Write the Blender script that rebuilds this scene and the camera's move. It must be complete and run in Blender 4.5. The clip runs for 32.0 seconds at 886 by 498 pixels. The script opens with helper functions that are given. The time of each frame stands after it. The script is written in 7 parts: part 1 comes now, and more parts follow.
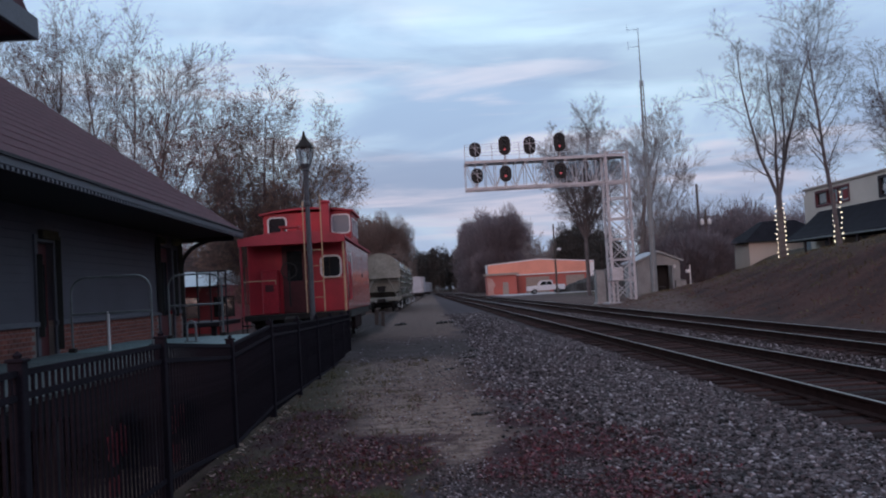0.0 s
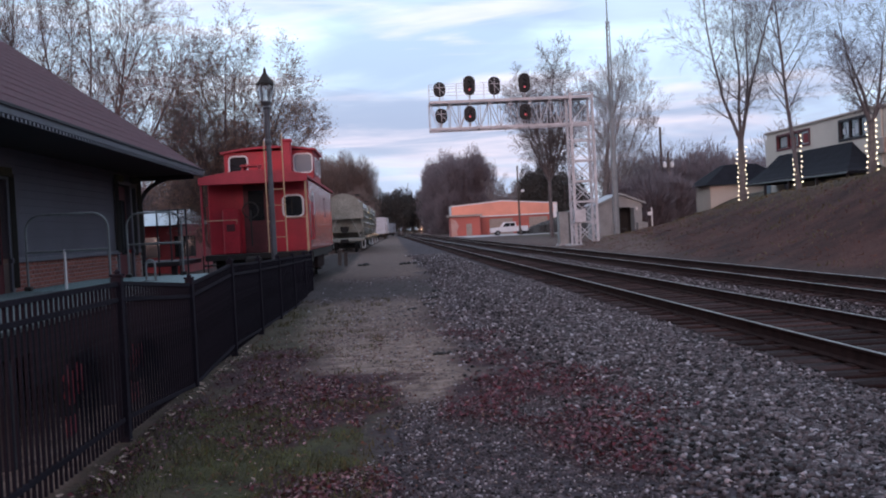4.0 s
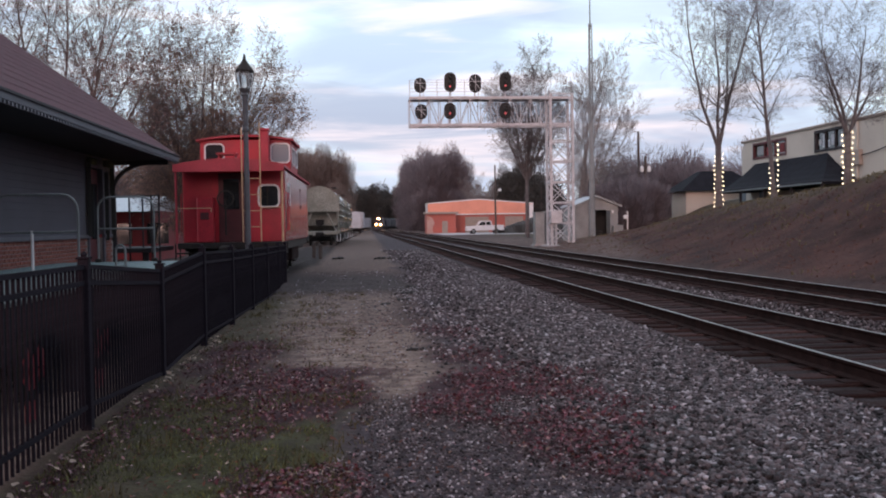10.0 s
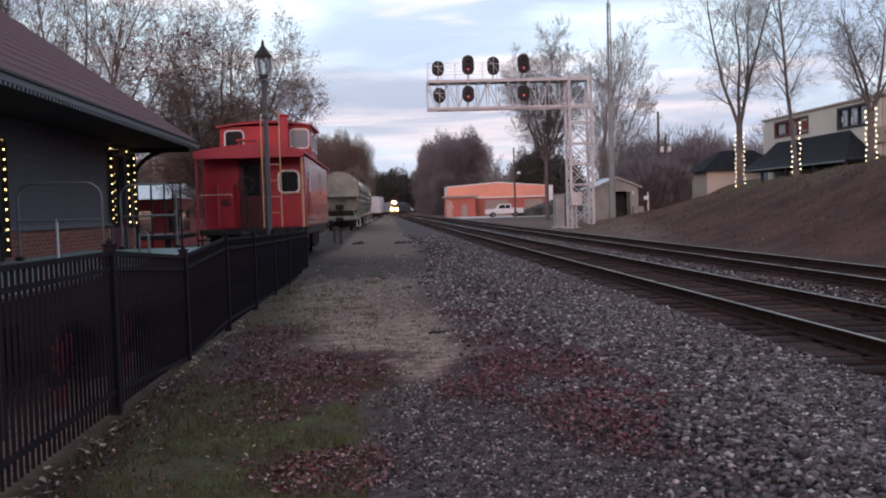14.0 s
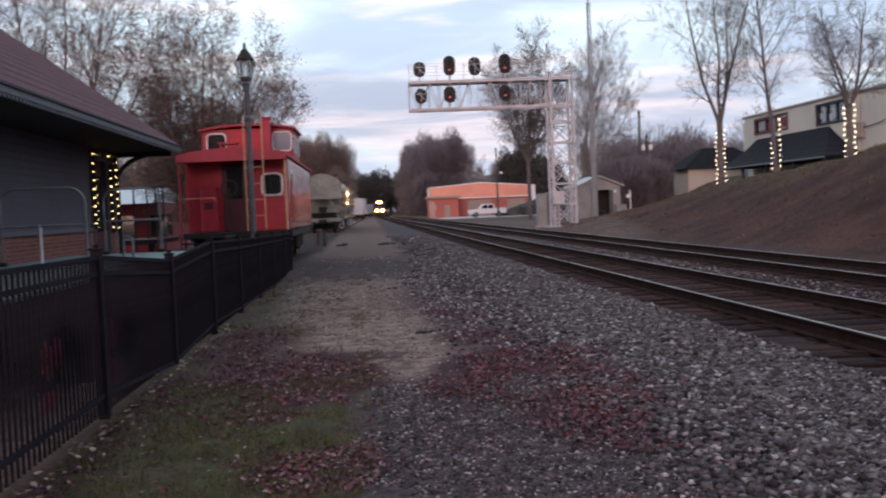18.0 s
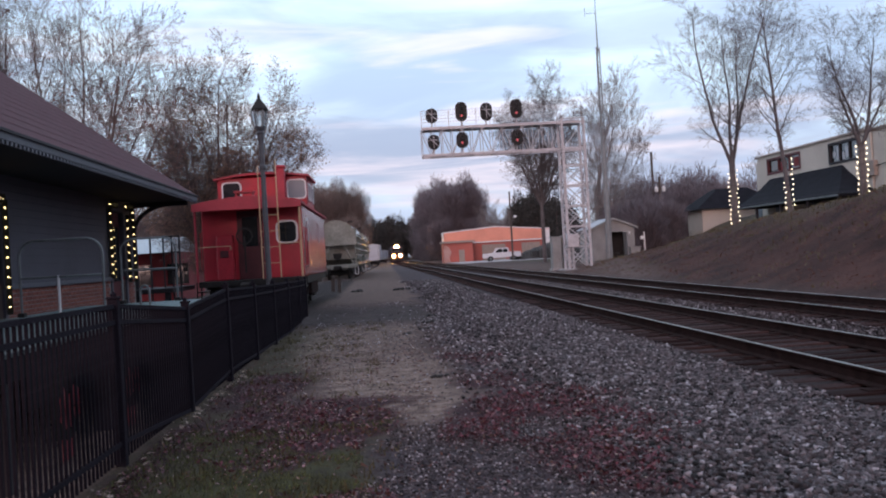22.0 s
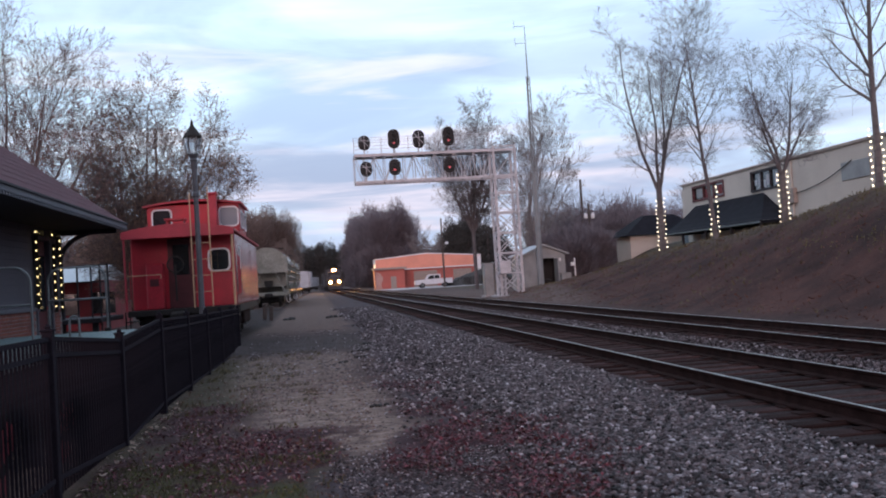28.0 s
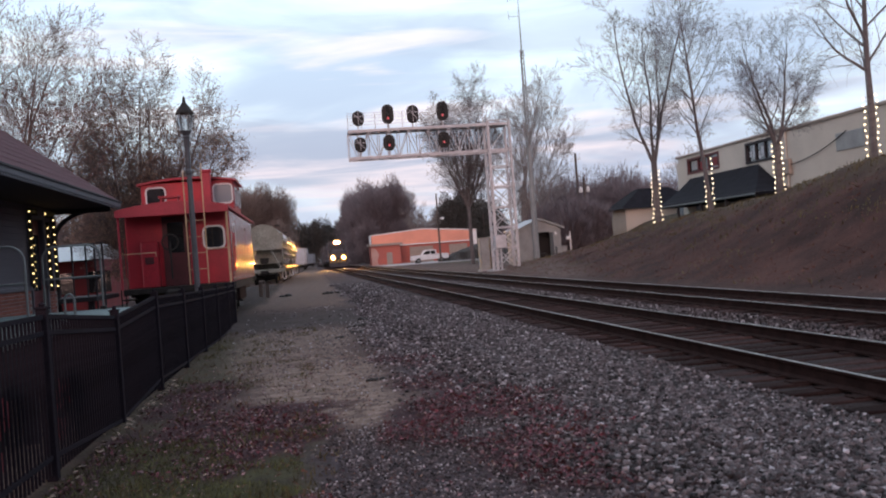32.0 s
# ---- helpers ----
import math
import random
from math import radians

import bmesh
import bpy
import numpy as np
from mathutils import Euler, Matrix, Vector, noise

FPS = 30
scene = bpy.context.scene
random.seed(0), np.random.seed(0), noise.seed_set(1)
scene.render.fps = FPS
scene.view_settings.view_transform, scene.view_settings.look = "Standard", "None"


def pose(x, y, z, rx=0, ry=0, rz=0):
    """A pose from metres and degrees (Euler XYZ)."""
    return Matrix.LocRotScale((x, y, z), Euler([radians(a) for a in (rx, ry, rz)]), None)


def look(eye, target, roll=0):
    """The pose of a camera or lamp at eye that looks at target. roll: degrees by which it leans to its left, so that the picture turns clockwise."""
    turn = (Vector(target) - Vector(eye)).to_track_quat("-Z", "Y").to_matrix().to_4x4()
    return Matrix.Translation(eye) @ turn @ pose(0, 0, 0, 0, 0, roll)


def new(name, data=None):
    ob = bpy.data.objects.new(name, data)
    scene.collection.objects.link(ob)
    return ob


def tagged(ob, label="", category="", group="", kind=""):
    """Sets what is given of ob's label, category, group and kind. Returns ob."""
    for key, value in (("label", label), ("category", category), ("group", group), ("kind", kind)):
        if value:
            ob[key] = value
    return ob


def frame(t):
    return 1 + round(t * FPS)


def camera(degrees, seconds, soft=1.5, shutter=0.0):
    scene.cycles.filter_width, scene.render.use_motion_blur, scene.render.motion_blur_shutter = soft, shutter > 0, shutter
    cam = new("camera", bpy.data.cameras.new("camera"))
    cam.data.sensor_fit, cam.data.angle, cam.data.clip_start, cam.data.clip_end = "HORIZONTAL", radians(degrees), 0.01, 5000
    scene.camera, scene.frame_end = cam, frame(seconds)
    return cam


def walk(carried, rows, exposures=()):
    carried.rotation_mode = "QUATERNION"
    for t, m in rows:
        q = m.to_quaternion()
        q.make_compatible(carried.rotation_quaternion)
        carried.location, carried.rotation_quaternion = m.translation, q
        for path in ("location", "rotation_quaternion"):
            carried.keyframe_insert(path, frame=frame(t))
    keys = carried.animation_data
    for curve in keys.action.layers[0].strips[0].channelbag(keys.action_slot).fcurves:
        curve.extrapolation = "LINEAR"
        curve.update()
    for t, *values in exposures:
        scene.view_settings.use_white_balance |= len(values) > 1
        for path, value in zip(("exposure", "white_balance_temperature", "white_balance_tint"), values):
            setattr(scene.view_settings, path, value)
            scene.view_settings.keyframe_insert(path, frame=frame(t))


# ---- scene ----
cam = camera(50.6, 32.0, 2.0, 0.6)
PATH = [
    (0.0, pose(0.016, -0.212, 1.650, 92.44, 3.26, -1.39)),
    (0.5, pose(0.061, -0.190, 1.642, 91.63, 2.82, -2.73)),
    (1.0, pose(0.064, -0.181, 1.643, 90.76, 2.05, -4.60)),
    (1.5, pose(0.046, -0.185, 1.654, 90.96, 2.42, -3.13)),
    (2.0, pose(0.031, -0.165, 1.650, 91.40, 2.50, -2.81)),
    (2.5, pose(0.031, -0.192, 1.658, 91.55, 2.83, -3.43)),
    (3.0, pose(0.022, -0.141, 1.653, 90.39, 3.37, -3.31)),
    (3.5, pose(0.040, -0.157, 1.645, 89.11, 3.09, -3.70)),
    (5.5, pose(-0.013, -0.055, 1.595, 88.48, 2.21, -2.95)),
    (6.0, pose(-0.006, -0.050, 1.602, 91.00, 2.45, -3.75)),
    (6.5, pose(0.019, -0.040, 1.619, 92.07, 2.16, -6.10)),
    (7.0, pose(0.026, -0.015, 1.605, 90.72, 2.14, -5.48)),
    (7.5, pose(0.028, 0.014, 1.588, 90.01, 0.98, -4.47)),
    (8.0, pose(0.023, 0.002, 1.590, 88.86, 0.89, -4.81)),
    (8.5, pose(0.007, -0.002, 1.596, 87.76, 0.47, -5.57)),
    (9.0, pose(-0.002, 0.009, 1.600, 88.57, 1.20, -6.05)),
    (9.5, pose(0.017, 0.011, 1.595, 88.67, 1.09, -5.72)),
    (10.0, pose(0.013, 0.026, 1.602, 88.50, 0.92, -5.11)),
    (10.5, pose(0.014, 0.005, 1.609, 88.56, 0.41, -5.37)),
    (11.0, pose(-0.010, 0.014, 1.592, 89.04, 1.10, -3.45)),
    (11.5, pose(0.002, 0.021, 1.599, 88.05, 1.47, -4.50)),
    (12.0, pose(0.010, 0.023, 1.599, 88.28, 1.31, -4.33)),
    (12.5, pose(0.016, 0.019, 1.597, 88.59, 1.84, -4.45)),
    (13.0, pose(0.002, 0.056, 1.589, 86.85, 2.10, -4.44)),
    (13.5, pose(0.007, 0.003, 1.602, 87.17, 2.19, -3.50)),
    (14.0, pose(-0.008, 0.015, 1.590, 87.54, 1.70, -3.93)),
    (14.5, pose(-0.006, 0.013, 1.595, 88.33, 2.15, -4.46)),
    (16.5, pose(-0.009, 0.019, 1.587, 87.68, 1.73, -4.86)),
    (17.0, pose(-0.014, 0.027, 1.581, 87.18, 1.09, -4.81)),
    (17.5, pose(-0.047, 0.047, 1.585, 86.92, 1.57, -6.92)),
    (18.0, pose(-0.039, -0.028, 1.584, 87.55, 2.46, -4.98)),
    (18.5, pose(0.015, -0.107, 1.579, 85.79, 2.41, -2.88)),
    (19.0, pose(-0.084, -0.117, 1.572, 87.75, 2.94, -4.69)),
    (19.5, pose(-0.017, -0.108, 1.570, 87.03, 1.49, -3.85)),
    (20.0, pose(0.002, -0.101, 1.562, 88.23, 5.25, -3.17)),
    (20.5, pose(-0.038, -0.080, 1.572, 89.36, 3.98, -4.04)),
    (21.0, pose(-0.018, -0.106, 1.585, 91.81, 4.02, -3.84)),
    (21.5, pose(-0.016, -0.104, 1.586, 91.37, 3.17, -4.09)),
    (22.0, pose(-0.022, -0.109, 1.577, 90.33, 3.37, -4.08)),
    (22.5, pose(-0.018, -0.078, 1.575, 89.58, 4.66, -5.47)),
    (23.0, pose(-0.030, -0.082, 1.571, 89.10, 4.02, -5.71)),
    (23.5, pose(-0.021, -0.042, 1.571, 89.55, 2.70, -7.55)),
    (24.0, pose(-0.018, -0.073, 1.570, 89.12, 2.19, -6.49)),
    (24.5, pose(-0.047, -0.065, 1.578, 89.77, 3.81, -6.75)),
    (26.5, pose(-0.159, -0.158, 1.598, 91.79, 3.13, -4.40)),
    (27.0, pose(-0.125, -0.181, 1.611, 91.16, 3.48, -4.31)),
    (27.5, pose(-0.136, -0.146, 1.620, 91.52, 3.67, -5.31)),
    (28.0, pose(-0.125, -0.125, 1.608, 91.69, 3.65, -8.29)),
    (28.5, pose(-0.120, -0.105, 1.597, 90.03, 2.91, -8.13)),
    (29.0, pose(-0.117, -0.120, 1.600, 90.10, 3.25, -6.49)),
    (29.5, pose(-0.117, -0.134, 1.609, 91.79, 3.26, -7.90)),
    (30.0, pose(-0.134, -0.153, 1.606, 91.37, 3.49, -6.92)),
    (30.5, pose(-0.134, -0.136, 1.607, 91.25, 3.08, -6.50)),
    (31.0, pose(-0.128, -0.163, 1.602, 90.84, 2.79, -7.09)),
    (31.5, pose(-0.118, -0.111, 1.602, 90.88, 3.04, -8.33)),
    (32.0, pose(-0.104, -0.130, 1.588, 90.17, 4.30, -8.53)),
]
EXPOSURES = [
    (0, -0.5, 6550, 23), (0.4, -0.2, 6650, 24), (0.9, 0, 6750, 25), (3.5, 0, 6750, 25), (5.5, 0.1, 6750, 25), (6, -0.1, 6800, 25),
    (6.6, 0, 6750, 25), (7.5, 0, 6850, 25), (9, 0.12, 7450, 25), (14.5, 0.1, 7550, 26), (20.3, 0.12, 7450, 25), (20.9, -0.4, 6950, 24), (21.1, -0.35, 6950, 24), (21.5, -0.02, 6950, 25), (24.5, 0.05, 7150, 25),
    (28, -0.02, 6800, 24), (30, 0.02, 7100, 25), (32, 0.03, 7500, 25),
]
walk(cam, PATH, EXPOSURES)

# ---- light ----


def world_sky():
    w = bpy.data.worlds.new("dusk_sky")
    scene.world = w
    w.use_nodes = True
    nt = w.node_tree
    nt.nodes.clear()
    out = nt.nodes.new("ShaderNodeOutputWorld")
    sky = nt.nodes.new("ShaderNodeTexSky")
    sky.sky_type, sky.sun_disc = "NISHITA", False
    sky.sun_elevation, sky.sun_rotation = radians(4), radians(200)
    clear = nt.nodes.new("ShaderNodeBackground")
    clear.inputs[1].default_value = 0.1
    nt.links.new(sky.outputs[0], clear.inputs[0])
    # cloud deck: long slanting streaks, brightest ahead where the sun has gone down
    tc = nt.nodes.new("ShaderNodeTexCoord")
    sep = nt.nodes.new("ShaderNodeSeparateXYZ")
    nt.links.new(tc.outputs["Generated"], sep.inputs[0])

    def streaks(turn, size, scale, detail, shift, lo, hi):
        mp = nt.nodes.new("ShaderNodeMapping")
        mp.inputs["Rotation"].default_value = (0, radians(turn), 0)
        mp.inputs["Scale"].default_value = size
        mp.inputs["Location"].default_value = shift
        nt.links.new(tc.outputs["Generated"], mp.inputs[0])
        no = nt.nodes.new("ShaderNodeTexNoise")
        no.inputs["Scale"].default_value, no.inputs["Detail"].default_value = scale, detail
        no.inputs["Roughness"].default_value, no.inputs["Distortion"].default_value = 0.52, 0.5
        nt.links.new(mp.outputs[0], no.inputs[0])
        mr = nt.nodes.new("ShaderNodeMapRange")
        mr.interpolation_type = "SMOOTHSTEP"
        mr.inputs["From Min"].default_value, mr.inputs["From Max"].default_value = lo, hi
        nt.links.new(no.outputs[0], mr.inputs[0])
        return mr.outputs[0]

    def blend(f, a, c, kind="MIX"):
        x = nt.nodes.new("ShaderNodeMix")
        x.data_type, x.blend_type = "RGBA", kind
        for socket, value in ((0, f), (6, a), (7, c)):
            if isinstance(value, float):
                x.inputs[socket].default_value = value
            elif isinstance(value, tuple):
                x.inputs[socket].default_value = (*value, 1)
            else:
                nt.links.new(value, x.inputs[socket])
        return x.outputs[2]

    deck = blend(streaks(14, (1.1, 1.0, 3.4), 2.6, 6, (0.6, 0.2, 1.35), 0.36, 0.62), (0.376, 0.58, 0.795), (0.605, 0.905, 1.06))
    deck = blend(streaks(-20, (1.0, 1.0, 4.6), 2.2, 5, (3.1, 0.4, 0.5), 0.5, 0.78), deck, (0.78, 0.98, 1.07))
    # slate banks and pale gaps low over the horizon
    low = nt.nodes.new("ShaderNodeValToRGB")
    e = low.color_ramp.elements
    e[0].position, e[0].color = 0.02, (0.5, 0.5, 0.5, 1)
    e[1].position, e[1].color = 0.36, (0, 0, 0, 1)
    e.new(0.1).color = (0.85, 0.85, 0.85, 1)
    e.new(0.22).color = (0.6, 0.6, 0.6, 1)
    nt.links.new(sep.outputs["Z"], low.inputs[0])
    bank = nt.nodes.new("ShaderNodeMath")
    bank.operation = "MULTIPLY"
    nt.links.new(low.outputs[0], bank.inputs[0])
    nt.links.new(streaks(5, (1.0, 1.0, 6.5), 2.4, 8, (1.7, 2.3, 0.4), 0.44, 0.6), bank.inputs[1])
    deck = blend(bank.outputs[0], deck, (0.32, 0.46, 0.635))
    gap = nt.nodes.new("ShaderNodeMath")
    gap.operation = "MULTIPLY"
    nt.links.new(low.outputs[0], gap.inputs[0])
    nt.links.new(streaks(-4, (1.0, 1.0, 11.0), 2.8, 8, (4.2, 0.3, 1.9), 0.56, 0.72), gap.inputs[1])
    deck = blend(gap.outputs[0], deck, (0.79, 0.85, 0.94))
    # paler and pinker low down
    tint = nt.nodes.new("ShaderNodeValToRGB")
    e = tint.color_ramp.elements
    e[0].position, e[0].color = 0.0, (0.84, 0.74, 0.76, 1)
    e[1].position, e[1].color = 0.36, (1.09, 1.1, 1.13, 1)
    for h, c in ((0.12, (0.885, 0.85, 0.86, 1)), (0.22, (1.02, 1.02, 1.0, 1))):
        e.new(h).color = c
    nt.links.new(sep.outputs["Z"], tint.inputs[0])
    deck = blend(1.0, deck, tint.outputs[0], "MULTIPLY")
    # a rosier glow towards the sun, behind
    warm = nt.nodes.new("ShaderNodeMapRange")
    warm.inputs["From Min"].default_value, warm.inputs["From Max"].default_value = 0.45, -0.5
    nt.links.new(sep.outputs["Y"], warm.inputs[0])
    deck = blend(1.0, deck, blend(warm.outputs[0], (1.0, 1.0, 1.0), (1.24, 0.985, 1.0)), "MULTIPLY")
    # dusk behind and overhead
    dim = nt.nodes.new("ShaderNodeMapRange")
    dim.inputs["From Min"].default_value, dim.inputs["From Max"].default_value = -0.5, 0.8
    dim.inputs["To Min"].default_value, dim.inputs["To Max"].default_value = SKY_BACK, SKY
    nt.links.new(sep.outputs["Y"], dim.inputs[0])
    clouds = nt.nodes.new("ShaderNodeBackground")
    nt.links.new(dim.outputs[0], clouds.inputs[1])
    nt.links.new(deck, clouds.inputs[0])
    mix = nt.nodes.new("ShaderNodeMixShader")
    mix.inputs[0].default_value = 0.9
    nt.links.new(clear.outputs[0], mix.inputs[1])
    nt.links.new(clouds.outputs[0], mix.inputs[2])
    nt.links.new(mix.outputs[0], out.inputs[0])


SKY, SKY_BACK = 1.5, 0.78
world_sky()
sun = new("sun", bpy.data.lights.new("sun", "SUN"))
sun.data.energy, sun.data.angle, sun.data.color = 1.1, radians(25), (1.0, 0.74, 0.7)
sun.matrix_world = look((-10, -40, 8), (0, 0, 0))


# ---- materials ----
def mat(name, color, rough=0.7, metal=0.0, vary=0.25, scale=3.0, fine=40.0, bump=0.2, color2=None, island=0.0, coat=0.0, spec=0.5, edge=0.45):
    """A surface with a coarse stain and a fine grain."""
    m = bpy.data.materials.new(name)
    m.use_nodes = True
    nt = m.node_tree
    b = nt.nodes["Principled BSDF"]
    b.inputs["Roughness"].default_value, b.inputs["Metallic"].default_value = rough, metal
    b.inputs["Specular IOR Level"].default_value = spec
    b.inputs["Coat Weight"].default_value = coat
    tc = nt.nodes.new("ShaderNodeTexCoord")
    n1, n2 = nt.nodes.new("ShaderNodeTexNoise"), nt.nodes.new("ShaderNodeTexNoise")
    n1.inputs["Scale"].default_value, n1.inputs["Detail"].default_value = scale, 5
    n2.inputs["Scale"].default_value, n2.inputs["Detail"].default_value = fine, 3
    nt.links.new(tc.outputs["Object"], n1.inputs[0])
    nt.links.new(tc.outputs["Object"], n2.inputs[0])
    c2 = color2 or [c * (1 - vary) for c in color]
    ramp = nt.nodes.new("ShaderNodeValToRGB")
    ramp.color_ramp.elements[0].position, ramp.color_ramp.elements[1].position = edge - 0.13, edge + 0.17
    ramp.color_ramp.elements[0].color = (*c2, 1)
    ramp.color_ramp.elements[1].color = (*color, 1)
    nt.links.new(n1.outputs[0], ramp.inputs[0])
    grain = nt.nodes.new("ShaderNodeMix")
    grain.data_type, grain.blend_type = "RGBA", "OVERLAY"
    grain.inputs[0].default_value = min(1.0, vary * 1.4)
    nt.links.new(ramp.outputs[0], grain.inputs[6])
    nt.links.new(n2.outputs[0], grain.inputs[7])
    last = grain.outputs[2]
    if island:
        geo = nt.nodes.new("ShaderNodeNewGeometry")
        info = nt.nodes.new("ShaderNodeObjectInfo")
        sm = nt.nodes.new("ShaderNodeMath")
        nt.links.new(geo.outputs["Random Per Island"], sm.inputs[0])
        nt.links.new(info.outputs["Random"], sm.inputs[1])
        fr = nt.nodes.new("ShaderNodeMath")
        fr.operation = "FRACT"
        nt.links.new(sm.outputs[0], fr.inputs[0])
        mr = nt.nodes.new("ShaderNodeMapRange")
        mr.inputs["To Min"].default_value, mr.inputs["To Max"].default_value = 1 - island, 1 + island
        nt.links.new(fr.outputs[0], mr.inputs[0])
        vm = nt.nodes.new("ShaderNodeVectorMath")
        vm.operation = "SCALE"
        nt.links.new(last, vm.inputs[0])
        nt.links.new(mr.outputs[0], vm.inputs["Scale"])
        last = vm.outputs[0]
    nt.links.new(last, b.inputs["Base Color"])
    if bump:
        bp = nt.nodes.new("ShaderNodeBump")
        bp.inputs["Strength"].default_value, bp.inputs["Distance"].default_value = bump, 0.01
        nt.links.new(n2.outputs[0], bp.inputs["Height"])
        nt.links.new(bp.outputs[0], b.inputs["Normal"])
    rr = nt.nodes.new("ShaderNodeMapRange")
    rr.inputs["To Min"].default_value, rr.inputs["To Max"].default_value = max(0.02, rough - 0.1), min(1, rough + 0.1)
    nt.links.new(n1.outputs[0], rr.inputs[0])
    nt.links.new(rr.outputs[0], b.inputs["Roughness"])
    return m


def glow(name, color, strength):
    m = bpy.data.materials.new(name)
    m.use_nodes = True
    b = m.node_tree.nodes["Principled BSDF"]
    b.inputs["Base Color"].default_value = (*color, 1)
    b.inputs["Emission Color"].default_value = (*color, 1)
    b.inputs["Emission Strength"].default_value = strength
    return m


def glass(name, color, rough=0.05):
    m = bpy.data.materials.new(name)
    m.use_nodes = True
    b = m.node_tree.nodes["Principled BSDF"]
    b.inputs["Base Color"].default_value = (*color, 1)
    b.inputs["Roughness"].default_value = rough
    b.inputs["Specular IOR Level"].default_value = 0.6
    b.inputs["Coat Weight"].default_value = 0.5
    return m


def leafy(m):
    """Thin leaves and twigs let half of the light through."""
    nt = m.node_tree
    b, out = nt.nodes["Principled BSDF"], nt.nodes["Material Output"]
    tr, mx = nt.nodes.new("ShaderNodeBsdfTranslucent"), nt.nodes.new("ShaderNodeMixShader")
    mx.inputs[0].default_value = 0.5
    nt.links.new(b.inputs["Base Color"].links[0].from_socket, tr.inputs[0])
    nt.links.new(b.outputs[0], mx.inputs[1])
    nt.links.new(tr.outputs[0], mx.inputs[2])
    nt.links.new(mx.outputs[0], out.inputs[0])
    return m


M_RED = mat("caboose_red_paint", (0.54, 0.024, 0.042), 0.5, 0, 0.35, 1.2, 30, 0.12, (0.34, 0.018, 0.032))
M_ROOFRED = mat("caboose_roof_red", (0.48, 0.045, 0.066), 0.6, 0, 0.3, 1.5, 30, 0.15)
M_SIDERED = mat("caboose_side_red", (0.46, 0.045, 0.05), 0.13, 0, 0.2, 1.2, 30, 0.01, (0.4, 0.045, 0.05), coat=0.8)
M_YELLOW = mat("grab_iron_yellow", (0.62, 0.41, 0.25), 0.5, 0, 0.3)
M_WHITE = mat("white_trim", (0.78, 0.78, 0.78), 0.5, 0, 0.12)
M_BLACK = mat("black_iron", (0.012, 0.012, 0.014), 0.55, 0.2, 0.3, 4, 60, 0.1)
M_DARKSTEEL = mat("dark_running_gear", (0.03, 0.027, 0.025), 0.75, 0.3, 0.4, 4, 30)
M_FENCE = mat("fence_black", (0.024, 0.02, 0.027), 0.9, 0, 0.3, 3, 60, 0.05, spec=0.06)
# near-black so that the boards pass for the shaded void below the deck
M_DOCKSHADE = mat("dock_shade_black", (0.013, 0.012, 0.014), 0.9, 0, 0.3, 2, 40, 0.2, spec=0.1)
M_POSTGREEN = mat("lamp_post_grey", (0.1, 0.11, 0.125), 0.42, 0.0, 0.3)
M_DARKGLASS = glass("dark_glass", (0.02, 0.024, 0.026))
M_PALEGLASS = glass("pale_glass", (0.22, 0.27, 0.3), 0.12)
M_STEEL = mat("rail_head_steel", (0.6, 0.55, 0.54), 0.35, 1.0, 0.25, 2, 30, 0.03)
M_RUST = mat("rail_rust", (0.034, 0.0195, 0.018), 0.95, 0.0, 0.4, 5, 60, 0.4, spec=0.06)
M_TIE = mat("creosoted_tie", (0.05, 0.031, 0.03), 0.98, 0, 0.45, 2.5, 45, 0.9, (0.026, 0.017, 0.0165), island=0.5, spec=0.04)
M_STONE = mat("ballast_stone", (0.109, 0.092, 0.096), 0.85, 0, 0.45, 9, 80, 0.7, (0.029, 0.0215, 0.0235), island=0.98, spec=0.35)
M_STONEPALE = mat("pale_ballast_stone", (0.38, 0.345, 0.36), 0.85, 0, 0.4, 9, 80, 0.6, (0.25, 0.23, 0.24), island=0.4, spec=0.35)
M_STONEDARK = mat("oily_ballast", (0.046, 0.031, 0.03), 0.98, 0, 0.35, 9, 80, 0.6, (0.02, 0.015, 0.014), island=0.5, spec=0.06)
M_LEAF = mat("fallen_leaf", (0.115, 0.025, 0.036), 0.65, 0, 0.3, 14, 80, 0.2, (0.045, 0.0105, 0.016), island=0.8)
M_LEAFDRY = mat("dry_purple_leaf", (0.3, 0.17, 0.18), 0.6, 0, 0.3, 14, 80, 0.2, (0.17, 0.085, 0.095), island=0.5)
M_LEAFTAN = mat("fallen_leaf_tan", (0.34, 0.25, 0.2), 0.8, 0, 0.3, 14, 80, 0.2, island=0.5)
M_GRASS = mat("grass_blade", (0.1, 0.115, 0.035), 0.8, 0, 0.35, 5, 40, 0, (0.045, 0.048, 0.02), island=0.75)
M_DRYGRASS = mat("dry_grass", (0.15, 0.13, 0.075), 0.95, 0, 0.3, 5, 40, 0, (0.09, 0.08, 0.045), island=0.4, spec=0.1)
M_LITTER = mat("leaf_litter", (0.16, 0.07, 0.05), 0.95, 0, 0.3, 5, 40, 0, (0.095, 0.042, 0.034), island=0.4, spec=0.1)
M_BARK = mat("bare_bark", (0.16, 0.146, 0.15), 0.9, 0, 0.3, 3, 30, 0.6, spec=0.2)
M_BARKDARK = mat("dark_bark", (0.17, 0.133, 0.128), 0.9, 0, 0.3, 3, 30, 0.6, spec=0.2)
M_BARKPALE = mat("pale_bark", (0.3, 0.275, 0.27), 0.9, 0, 0.3, 3, 30, 0.6, spec=0.2)
